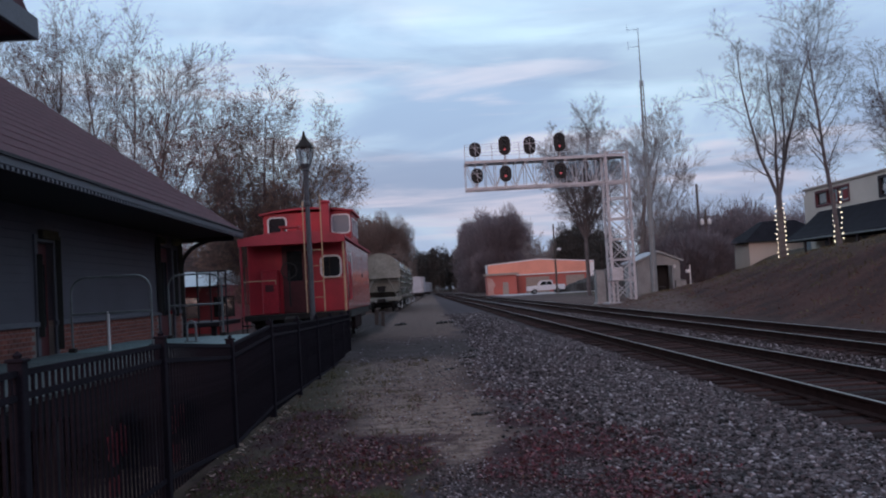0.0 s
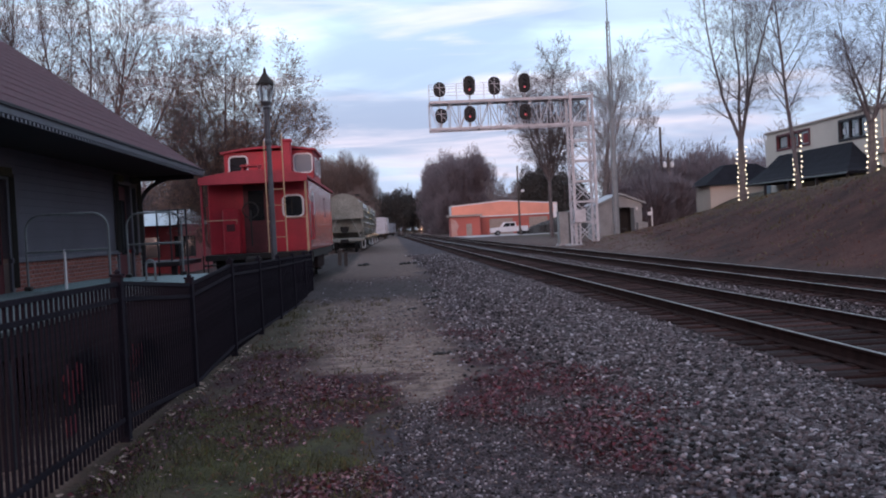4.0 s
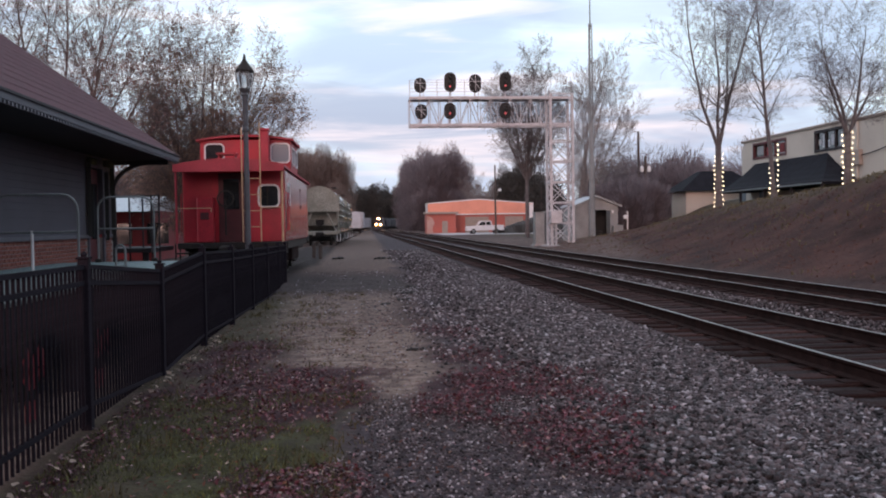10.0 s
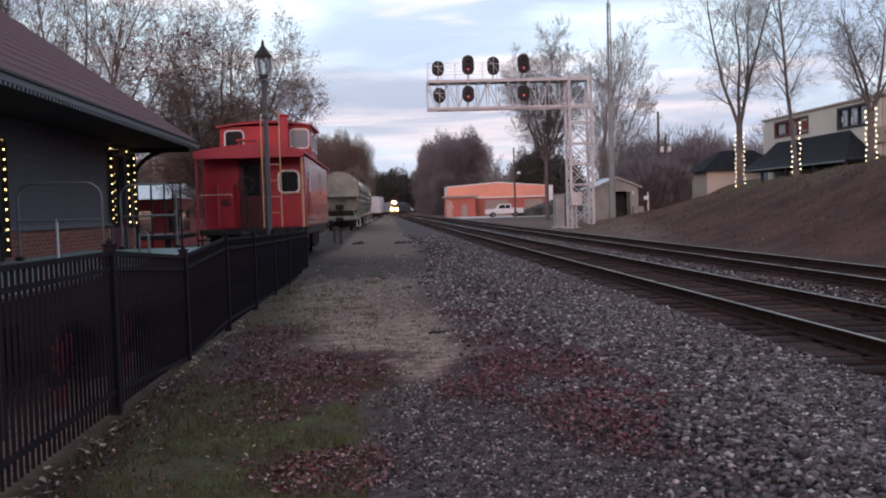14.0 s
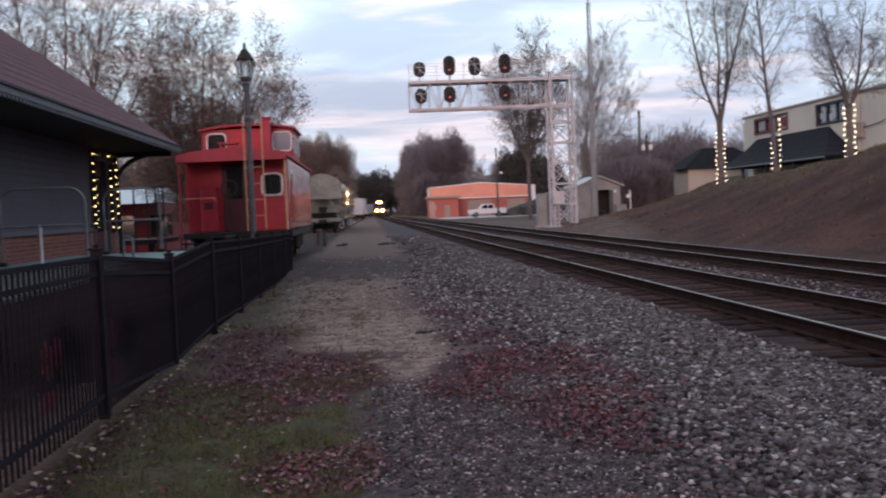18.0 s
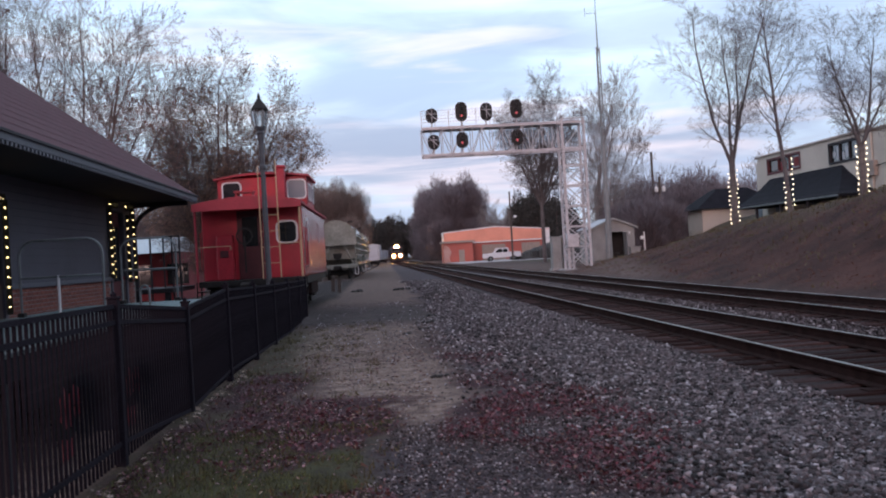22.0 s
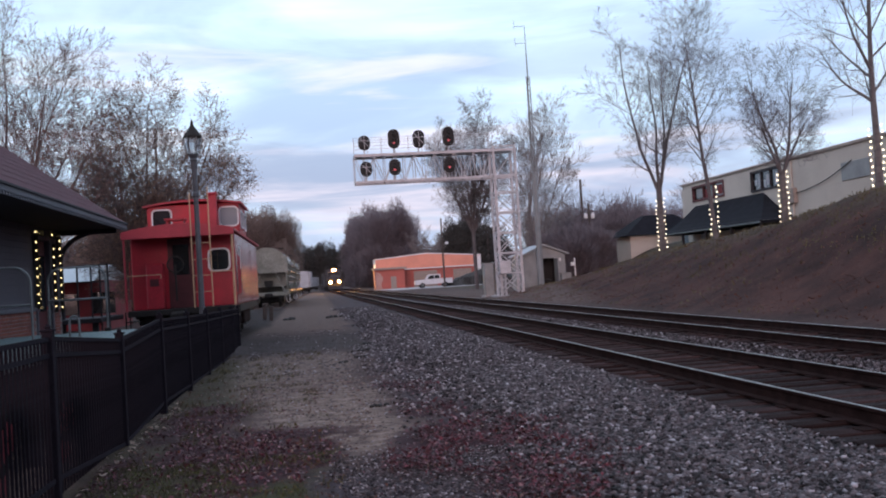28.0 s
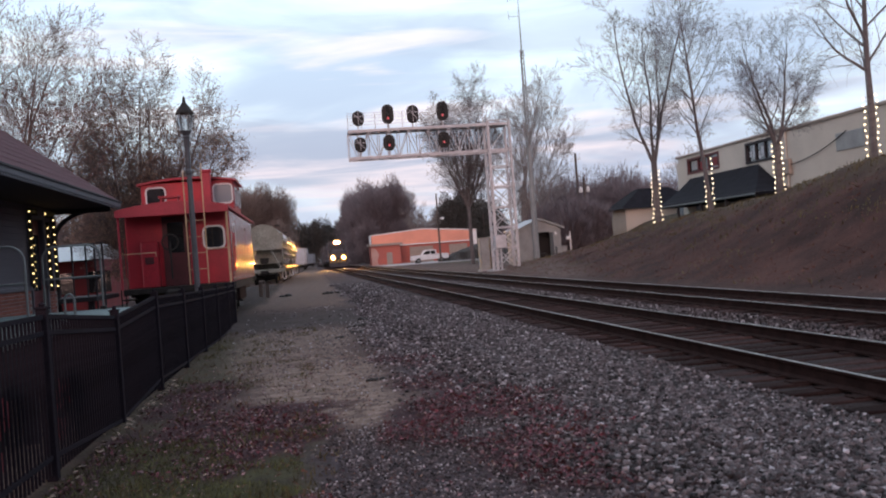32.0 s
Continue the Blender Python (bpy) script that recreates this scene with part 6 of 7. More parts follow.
    part("awning_edge", Build().box(out - 0.04, out, 50.55, 66.35, E_ - 0.13, E_ - 0.04), M_PIPE, aw)
    for y in (50.9, 54.7, 58.5, 62.3, 66.0):
        part("awning_post", Build().box(out + 0.15, out + 0.3, y, y + 0.15, 2.2, E_ - 0.16), M_SOFFIT, b)
    boxes("shop_window", [(X - 0.06, X, y, y + 1.1, 2.5, 3.6) for y in (58.0, 63.5, 67.0)], M_PALEGLASS, b)
    part("louvre", Build().box(X - 0.06, X, 43.6, 46.2, 5.35, 6.3, 0.02), M_SHED, b, "grey wall louvre")
    part("meter_box", Build().box(X - 0.25, X, 50.9, 52.0, 4.6, 5.5, 0.03), M_TAN, b)
    part("drain_pipe", Build().tube((X - 0.08, 51.35, 3.0), (X - 0.08, 51.35, 7.1), 0.06, 0.06, 6), M_CREAM, b)
    wpts = [(X - 0.1, 51.5 - 0.64 * k, 5.15 + 0.012 * k * k) for k in range(11)]
    part("service_wire", Build().path(wpts, 0.03, 4), M_SOFFIT, b)
    return b


white_building()


def tan_house():
    h = thing("small_house", "small tan building with a dark hipped roof beyond the bank", "house")
    part("wall", Build().box(26.8, 33, 75.0, 78.6, 0.3, 4.05), M_CREAM, h)
    part("roof", Build().add([(26.2, 74.4, 4.0), (33.6, 74.4, 4.0), (33.6, 79.2, 4.0), (26.2, 79.2, 4.0), (28.6, 76.2, 5.7), (31.2, 76.2, 5.7), (31.2, 77.4, 5.7), (28.6, 77.4, 5.7)],
                             [(0, 1, 5, 4), (1, 2, 6, 5), (2, 3, 7, 6), (3, 0, 4, 7), (4, 5, 6, 7), (3, 2, 1, 0)]), M_AWNING, h)
    part("window", Build().box(31.0, 32.2, 74.94, 75.0, 1.8, 3.2), M_DARKGLASS, h)


tan_house()
for x, y, w_, d_, hh, lab in ((30.0, 112.0, 8, 8, 3.0, "pale small house among the far trees"), (41.0, 108.0, 9, 8, 3.2, "pale house with a low roof among the trees")):
    o = thing("far_house", lab, "house", pose(x, y, 0.4), "far houses")
    part("wall", Build().box(0, w_, 0, d_, -0.5, hh), M_CREAM, o)
    part("roof", Build().prism([(-0.4, hh), (w_ + 0.4, hh), (w_ / 2, hh + 1.6)], 1, -0.4, d_ + 0.4), M_SHED, o)
    part("window", Build().box(w_ * 0.3, w_ * 0.45, -0.05, 0, 1.0, 2.1), M_DARKGLASS, o)
red = thing("market_shed", "red wooden building with a pale metal roof behind the depot", "building")
part("wall", Build().box(-22, -9.8, 46, 54, -0.1, 2.5), M_BARNRED, red)
part("roof", Build().prism([(45.2, 2.45), (54.8, 2.45), (50, 3.3)], 0, -22.5, -9.9), M_METALROOF, red)
for k in range(3):
    part("window", Build().box(-13.5 + k * 1.7, -12.5 + k * 1.7, 45.94, 46.0, 0.9, 1.9), M_DARKGLASS, red)


def utility_pole(x, y, h, label, arm=True, at=0.58):
    u = thing("utility_pole", label, "utility pole", pose(x, y, land(x, y) - 0.2), "utility poles")
    part("pole", Build().tube((0, 0, 0), (0, 0, h), 0.16, 0.11, 8), M_WOODPOLE, u)
    if arm:
        part("crossarm", Build().box(-1.0, 1.0, -0.06, 0.06, h * at, h * at + 0.12), M_WOODPOLE, u)
        boxes("insulator", [(-0.95, -0.75, -0.1, 0.1, h * at + 0.12, h * at + 0.4), (0.75, 0.95, -0.1, 0.1, h * at + 0.12, h * at + 0.4)], M_WHITE, u, 0.03)
    return u


utility_pole(27.4, 90, 9.9, "tall wooden utility pole among the trees", False)
tp = utility_pole(26.2, 84, 6.6, "wooden pole with pale transformers and a lamp arm", False)
for x in (-0.34, 0.34):
    part("transformer", Build().lathe((x, -0.05, 5.2), [(0.08, 0.0), (0.17, 0.05), (0.17, 0.4), (0.1, 0.46), (0.04, 0.58)], 10), M_WHITE, tp, "pale transformer can")
part("lamp_arm", Build().tube((0, 0, 4.1), (-0.7, -0.1, 4.25), 0.02, 0.02, 6).box(-0.95, -0.65, -0.15, 0.0, 4.22, 4.3, 0.02), M_WHITE, tp, "pale lamp on a bracket")
up = utility_pole(20.5, 140, 10.6, "tall wooden pole with a lamp before the store", False)
part("lamp_arm", Build().tube((0, -0.1, 6.6), (0.5, -0.4, 6.8), 0.03, 0.03, 6), M_PIPE, up)
part("lamp_head", Build().lathe((0.6, -0.45, 6.6), [(0.12, 0.0), (0.28, 0.1), (0.26, 0.3), (0.08, 0.42)], 10), M_WHITE, up, "pale lamp head")
# ---- trees ----
def tubes(segs, n, name, material):
    """All branch pieces (start, end, two radii) as one mesh."""
    P0 = np.array([s[0] for s in segs])
    P1 = np.array([s[1] for s in segs])
    R0 = np.array([s[2] for s in segs])
    R1 = np.array([s[3] for s in segs])
    d = P1 - P0
    d /= np.linalg.norm(d, axis=1)[:, None] + 1e-9
    ref = np.where(np.abs(d[:, 2:3]) < 0.9, np.array([[0, 0, 1.0]]), np.array([[1.0, 0, 0]]))
    a = np.cross(d, ref)
    a /= np.linalg.norm(a, axis=1)[:, None] + 1e-9
    b = np.cross(d, a)
    ang = np.arange(n) * math.tau / n
    ringv = a[:, None, :] * np.cos(ang)[None, :, None] + b[:, None, :] * np.sin(ang)[None, :, None]
    V = np.concatenate([P0[:, None] + ringv * R0[:, None, None], P1[:, None] + ringv * R1[:, None, None]], axis=1).reshape(-1, 3)
    k = np.arange(n)
    q = np.stack([k, (k + 1) % n, n + (k + 1) % n, n + k], axis=1)
    F = (np.arange(len(segs)) * 2 * n)[:, None, None] + q[None]
    return raw_mesh(name, V, F.reshape(-1, 4), material)


def raw_mesh(name, V, F, material, flat=True):
    me = bpy.data.meshes.new(name)
    k = F.shape[1]
    me.vertices.add(len(V))
    me.vertices.foreach_set("co", np.ascontiguousarray(V, np.float32).ravel())
    me.loops.add(F.size)
    me.loops.foreach_set("vertex_index", np.ascontiguousarray(F, np.int32).ravel())
    me.polygons.add(len(F))
    me.polygons.foreach_set("loop_start", np.arange(0, F.size, k, dtype=np.int32))
    me.update(calc_edges=True)
    me.validate()
    me.materials.append(material)
    return me


def grow(rnd, p, d, length, r, level, nb, ratio, angle, up, first, segs, tips, taper=0.62):
    """A limb that runs on to its tip, with straight side limbs swept upwards along it."""
    last = level == len(nb)
    n = 1 if last else (10, 6, 4, 2)[level]
    pts, r0 = [(p, d, r)], r
    wob = (0.045, 0.075, 0.085, 0.1, 0.12, 0.12)[level]
    for k in range(n):
        d = (d + Vector((rnd.gauss(0, wob), rnd.gauss(0, wob), rnd.gauss(0, wob * 0.5) + (0 if level == 0 else up)))).normalized()
        q = p + d * (length / n)
        r1 = r0 * (1 - 0.86 * ((k + 1) / n) ** 0.9)
        segs.append((tuple(p), tuple(q), r, r1, level))
        p, r = q, r1
        pts.append((p, d, r))
    if last:
        tips.append(p)
        return
    az = rnd.uniform(0, math.tau)
    for c in range(nb[level]):
        f = min(0.985, first + (1 - first) * ((c + rnd.uniform(0.1, 0.9)) / nb[level]))
        at, ad, ar = pts[int(f * n)]
        nx = pts[int(f * n) + 1][0]
        at = at.lerp(nx, f * n - int(f * n))
        az += 2.4 + rnd.uniform(-0.5, 0.5)
        tilt = radians(rnd.uniform(0.7, 1.2) * angle * (1.1 - 0.35 * f))
        side = ad.orthogonal().normalized()
        side.rotate(Matrix.Rotation(az, 3, ad))
        b = (ad * math.cos(tilt) + side * math.sin(tilt)).normalized()
        if level:
            size = length * 0.6 * (1.12 - 0.5 * f)
        else:
            size = length * ratio * (1.15 - taper * f) * min(1.0, 0.45 + 2.2 * (f - first))
        grow(rnd, at, b, size * rnd.uniform(0.65, 1.15), max(ar * rnd.uniform(0.36, 0.56), 0.0035), level + 1, nb, ratio, angle, up, 0.14, segs, tips, taper)


def leaf_cloud(rnd, tips, per, size, spread):
    g = np.random.RandomState(rnd.randint(0, 99999))
    T = np.repeat(np.array([tuple(t) for t in tips]), per, axis=0)
    T = T + g.normal(0, spread, T.shape)
    n = len(T)
    u = g.normal(size=(n, 3))
    u /= np.linalg.norm(u, axis=1)[:, None]
    w = np.cross(u, g.normal(size=(n, 3)))
    w /= np.linalg.norm(w, axis=1)[:, None]
    s = size * g.uniform(0.5, 1.2, (n, 1))
    V = np.stack([T - u * s, T + w * s * 0.55, T + u * s, T - w * s * 0.55], axis=1).reshape(-1, 3)
    return V, np.arange(4 * n).reshape(-1, 4)


def tree(label, x, y, z, height, trunk_r, first, seed, bark=None, leaf=None, per=0, leaf_size=0.07, nb=(12, 8, 6, 4), ratio=0.5, angle=46, up=0.06, stems=1, fan=0.16, taper=0.62, fork=0.0, leans=(), low=1.0, group="bare trees"):
    """leans: the sideways lean (x, y) and the length of each stem above the fork; low: the share of the crown, from below, that still holds leaves."""
    rnd = random.Random(seed)
    bark = bark or M_BARK
    t = thing("tree", label, "tree", pose(x, y, z - 0.15), group)
    segs, tips = [], []
    a0 = rnd.uniform(0, math.tau)
    if not leans:
        leans = [(math.cos(a0 + s * math.tau / stems) * fan, math.sin(a0 + s * math.tau / stems) * fan, 1 if s == 0 else rnd.uniform(0.85, 1.0)) for s in range(stems)] if stems > 1 else [(0, 0, 1)]
    for lx, ly, long in leans:
        spread = math.hypot(lx, ly) + 1e-6
        base = Vector((0, 0, fork)) if len(leans) == 1 else Vector((lx / spread * trunk_r * 0.6, ly / spread * trunk_r * 0.6, fork))
        grow(rnd, base, Vector((lx, ly, 1)).normalized(), height * long, trunk_r, 0, nb, ratio, angle, up, first, segs, tips, taper)
    fine = max(0.004, 0.00011 * math.hypot(x, y)) * (1.45 if per else 1.0)
    segs = [(a, b, max(r0, fine), max(r1, fine * 0.7), l) for a, b, r0, r1, l in segs]
    thick = [q for q in segs if q[4] < 2]
    if fork:
        for lx, ly, long in leans:
            spread = math.hypot(lx, ly) + 1e-6
            ux, uy = lx / spread * trunk_r, ly / spread * trunk_r
            thick += [((ux * 0.9, uy * 0.9, -0.1), (ux * 0.7, uy * 0.7, fork * 0.5), trunk_r * 1.25, trunk_r * 1.1, 0), ((ux * 0.7, uy * 0.7, fork * 0.5), (ux * 0.6, uy * 0.6, fork + 0.03), trunk_r * 1.1, trunk_r, 0)]
    else:
        thick.append(((0, 0, -0.1), (0, 0, 0.35), trunk_r * 1.4, trunk_r, 0))
    part("trunk", tubes(thick, 7, "trunk", bark), bark, t)
    part("crown", tubes([q for q in segs if q[4] >= 2], 3, "crown", bark), bark, t, "fine bare twigs")
    if per:
        top = max(q.z for q in tips)
        held = [q for q in tips if q.z < top * low * rnd.uniform(0.7, 1.15)]
        V, F = leaf_cloud(rnd, held, per, leaf_size, 0.16)
        part("leaves", raw_mesh("leaves", V, F, leaf), leaf, t, "thin withered leaves")
    return t


def dome(n, fan, seed, dip=0.3):
    """Stems leaning every way from one fork, shorter the further they lean."""
    rnd = random.Random(seed)
    rows = []
    for k in range(n):
        a, f = 2.4 * k + rnd.uniform(-0.3, 0.3), math.sqrt((k + 0.3) / n)
        rows.append((math.cos(a) * fan * f, math.sin(a) * fan * f, (1 - dip * f * f) * rnd.uniform(0.93, 1.05)))
    return rows


# trees on the bank, trunks wound with lights: y, z, height above the fork, stem radius, first limb, seed, limb length, fork, stems
BANK = ((48.7, 2.27, 8.3, 0.1, 0.1, 3, 0.3, 3.45, ((-0.26, 0.1, 1.0), (0.09, -0.12, 1.05), (-0.1, -0.2, 0.85), (0.3, 0.12, 0.86))),
        (42.0, 2.74, 9.7, 0.125, 0.3, 11, 0.36, 0.0, ()),
        (35.4, 2.9, 4.2, 0.08, 0.08, 5, 0.5, 2.1, ((-0.1, 0.1, 1.0), (0.26, -0.14, 1.0), (-0.5, -0.2, 0.72), (0.55, 0.3, 0.75))),
        (29.0, 3.7, 10.5, 0.14, 0.22, 8, 0.46, 0.0, ()))
for y, z, h, r, first, seed, ratio, fork, leans in BANK:
    tree("bare street tree on the bank, its trunk wound with lights", 19.2, y, z, h, r, first, seed, None, None, 0, 0.1, (19, 9, 7, 3) if not leans else (11, 8, 6, 3), ratio * 1.1, 50, 0.055, 1, 0.1, 0.55, fork, leans)
    s = thing("trunk_lights", "pale string lights wound round a bare tree trunk", "string lights", pose(19.2, y, z), "trunk light strings")
    R, turns = r * (2.1 if leans else 1.3) + 0.02, 8
    H = 2.9 if y > 45 else 2.35 if y > 36 else 2.12
    n = 24 if y > 45 else 20
    pts = [(R * math.cos(k * turns * math.tau / 96), R * math.sin(k * turns * math.tau / 96), H * k / 96) for k in range(97)]
    part("cord", Build().path(pts, 0.008, 4), M_WIRE, s)
    bulb = Build().lathe((0, 0, 0), [(0.012, -0.028), (0.027, -0.012), (0.027, 0.012), (0.012, 0.028)], 6).mesh("bulb", M_BULBW)
    for k in range(n):
        a = math.atan2(-y, -19.2) + (1.05 if k % 2 else -1.05) + 0.25 * math.sin(k * 2.3)
        part("bulb", bulb, M_BULBW, s, "", pose((R + 0.02) * math.cos(a), (R + 0.02) * math.sin(a), H * (k + 0.5) / n))

# trees by the gantry and the tower
tree("tall bare tree behind the gantry, its limbs fanning into a dome", 17.2, 95, 0.1, 12.0, 0.11, 0.1, 21, M_BARK, None, 0, 0.1, (12, 8, 6, 3), 0.28, 50, 0.05, 1, 0.16, 0.4, 6.0, dome(14, 0.56, 21, 0.32))
tree("tall bare tree behind the radio tower", 20.5, 85, 0.3, 13.8, 0.13, 0.06, 23, M_BARKPALE, None, 0, 0.1, (13, 7, 6, 3), 0.3, 38, 0.06, 1, 0.16, 0.4, 2.0,
     ((-0.04, 0.05, 1.0), (0.08, -0.1, 0.96), (0.2, 0.12, 0.88), (0.34, -0.1, 0.78), (-0.13, 0.2, 0.8), (0.5, 0.1, 0.66), (0.15, 0.3, 0.9)))
# trees behind the depot and the caboose
tree("tall tree with thin withered leaves behind the caboose", -7.2, 45, 0, 10.0, 0.12, 0.06, 31, M_BARKDARK, M_BROWNLEAF, 2, 0.042, (13, 8, 7, 3), 0.26, 50, 0.04, 1, 0.34, 0.35, 0.5, dome(15, 0.58, 5, 0.34), 0.95)
tree("tall russet tree behind the depot", -11.9, 38, 0.1, 12.6, 0.11, 0.06, 33, M_BARKDARK, M_REDLEAF, 1, 0.045, (13, 8, 6, 3), 0.27, 44, 0.06, 1, 0.24, 0.4, 0.5, dome(11, 0.56, 7, 0.3), 0.7)
tree("low russet tree behind the red shed", -9.6, 58, 0.1, 8.2, 0.12, 0.12, 35, M_BARKDARK, M_REDLEAF, 2, 0.06, (10, 8, 6, 4), 0.45, 48, 0.03, 3, 0.3)
tree("small russet tree beyond the red shed", -12.5, 61, 0.1, 6.0, 0.14, 0.1, 36, M_BARKDARK, M_BROWNLEAF, 4, 0.08, (10, 8, 6, 4), 0.5, 48, 0.03, 2, 0.3)
tree("russet tree behind the depot roof", -14.6, 37, 0.1, 12.2, 0.11, 0.06, 37, M_BARKDARK, M_REDLEAF, 1, 0.045, (13, 8, 6, 3), 0.27, 44, 0.06, 1, 0.24, 0.4, 0.5, dome(8, 0.4, 9, 0.25), 0.6)


# ---- far woods ----
def woods(name, label, spots, material, twig, seed, dens=900, thin=0.34, bare=False):
    """spots: x, y, ground, height, width. Crowns of many small flecks with ragged edges, on stems."""
    g = np.random.RandomState(seed)
    Vs, segs = [], []
    for x, y, z, h, w in spots:
        n = int(dens)
        u = g.normal(size=(n, 3))
        u /= np.linalg.norm(u, axis=1)[:, None]
        rad = g.uniform(0.15, 1.0, (n, 1)) ** 0.5
        lobe = 1 + 0.22 * np.sin(u[:, :1] * 5 + x) * np.cos(u[:, 2:3] * 4 + y) + g.normal(0, 0.05, (n, 1))
        c = np.array([x, y, z + h * 0.52])
        v = np.sign(u) * np.abs(u) ** 0.7 if bare else u
        P = c + v * rad * lobe * np.array([w / 2, w / 2, h * 0.5])
        P[:, 2] = np.maximum(P[:, 2], z + 0.1)
        a = u * 0.4 + g.normal(0, 0.6, (n, 3)) + np.array([0, 0, 0.35])
        a /= np.linalg.norm(a, axis=1)[:, None]
        b = np.cross(a, g.normal(size=(n, 3)))
        b /= np.linalg.norm(b, axis=1)[:, None]
        s = twig * g.uniform(0.5, 1.2, (n, 1))
        if bare:
            # long thin upswept twigs
            a = u * np.array([0.55, 0.55, 0.2]) + g.normal(0, 0.3, (n, 3)) + np.array([0, 0, 0.8])
            a /= np.linalg.norm(a, axis=1)[:, None]
            b = np.cross(a, g.normal(size=(n, 3)))
            b /= np.linalg.norm(b, axis=1)[:, None]
        Vs.append(np.stack([P - b * s * thin, P + a * s * 2.2, P + b * s * thin], axis=1).reshape(-1, 3))
        segs.append(((x, y, z - 0.3), (x + g.normal(0, 0.3), y, z + h * 0.8), h * 0.018, h * 0.005, 0))
    V = np.concatenate(Vs)
    ob = tagged(new(name, raw_mesh(name, V, np.arange(len(V)).reshape(-1, 3), material)), label, "woods", "", "stuff")
    part("stems", tubes(segs, 5, "stems", M_BARKDARK), M_BARKDARK, ob, "", None, "stuff")
    return ob


rnd = random.Random(77)
R_ = rnd.uniform
woods("brown_woods", "dense brown winter woods beyond the store", [(16 + 9 * (k % 12) / 11 + R_(-0.4, 0.4), R_(235, 275), 0, R_(17, 20.5) - (1.5 if k % 12 in (0, 11) else 0), R_(8.5, 10.5)) for k in range(26)] + [(R_(15, 26), R_(232, 240), 0, R_(7, 10), R_(6, 8)) for _ in range(10)] + [(14.9 + 2.2 * k + R_(-0.2, 0.2), 300 + R_(-3, 3), -0.5, R_(7.5, 9.5), 5.2) for k in range(6)] + [(R_(26, 70), R_(200, 280), 0, R_(4, 7), R_(9, 13)) for _ in range(30)], M_WOODS, 0.65, 1, 6000, 0.11, True)
woods("siding_woods", "brown thicket behind the parked rail cars", [(-5.4 - 2.6 * (k % 9) + R_(-0.4, 0.4), 206 + R_(0, 26), 0, R_(16.2, 18.2) + 0.25 * (k % 9), R_(7.5, 9)) for k in range(26)] + [(R_(-14, -4.4), R_(198, 204), 0, R_(7, 11), R_(6, 7)) for _ in range(6)] + [(R_(-30, -8.5), R_(75, 120), 0, R_(4, 6.5), R_(6, 9)) for _ in range(22)], M_SIDEWOODS, 0.52, 2, 7000, 0.11, True)
woods("pine_ridge", "dark pine ridge closing the valley", [(-90 + 1.35 * k + R_(-0.6, 0.6), R_(470, 540), 0, R_(19, 24) - 0.035 * max(0, k - 60) * R_(0.6, 1.4), R_(6, 10)) for k in range(98)] + [(R_(26, 110), R_(400, 520), 0, R_(14, 20), R_(10, 16)) for _ in range(34)], M_PINES, 0.62, 3, 2000)
woods("dark_evergreens", "dark evergreens behind the store", [(R_(30.5, 40), R_(194, 206), 0, R_(11, 15), R_(6, 9)) for _ in range(9)], M_PINES, 0.3, 4, 5000)
woods("bank_thicket", "brown thicket between the shed and the bank", [(R_(25, 46), R_(88, 116), 0.3, R_(4.5, 8), R_(5, 8)) for _ in range(38)] + [(R_(20.4, 24.0), R_(72, 82), 0.3, R_(3, 5), R_(2.2, 3.2)) for _ in range(9)] + [(R_(44, 110), R_(80, 150), 1, R_(7, 11), R_(7, 11)) for _ in range(34)], M_WOODS, 0.4, 5, 4200, 0.09, True)
woods("left_woods", "brown trees beyond the depot", [(R_(-70, -16), R_(60, 140), 0.2, R_(7, 12), R_(7, 11)) for _ in range(40)], M_WOODS, 0.45, 6, 2600, 0.09, True)
for k, (x, y, h) in enumerate(((33.5, 210, 11.5), (36.5, 215, 13), (30.5, 205, 11), (28.0, 200, 10), (40.0, 212, 12), (26.5, 215, 12))):
    tree("bare tree at the edge of the far woods", x, y, 0, h * 0.75, 0.14, 0.1, 60 + k, M_BARKPALE, None, 0, 0.1, (10, 7, 5), 0.32, 45, 0.06, 1, 0.16, 0.4, h * 0.25, dome(5, 0.4, 60 + k))



# ---- loose ground cover ----
def scatter(name, label, category, material, shapes, V0, F0, cast):
    """shapes: rows of x, y, z, size, squash; V0, F0: one piece."""
    g = np.random.RandomState(cast)
    S = np.array(shapes)
    n, k = len(S), len(V0)
    q = g.normal(size=(n, 4))
    if cast % 2:
        q[:, 1:3] *= 0.25
    q /= np.linalg.norm(q, axis=1)[:, None]
    w, x, y, z = q.T
    R = np.stack([np.stack([1 - 2 * (y * y + z * z), 2 * (x * y - z * w), 2 * (x * z + y * w)], 1), np.stack([2 * (x * y + z * w), 1 - 2 * (x * x + z * z), 2 * (y * z - x * w)], 1), np.stack([2 * (x * z - y * w), 2 * (y * z + x * w), 1 - 2 * (x * x + y * y)], 1)], 1)
    V = V0[None] * S[:, None, 3:4] * g.uniform(0.65, 1.25, (n, k, 1))
    V = np.einsum("nij,nkj->nki", R, V)
    V[:, :, 2] *= S[:, 4:5]
    V += S[:, None, :3]
    F = (np.arange(n) * k)[:, None, None] + F0[None]
    return tagged(new(name, raw_mesh(name, V.reshape(-1, 3), F.reshape(-1, F0.shape[1]), material)), label, category, "", "stuff")


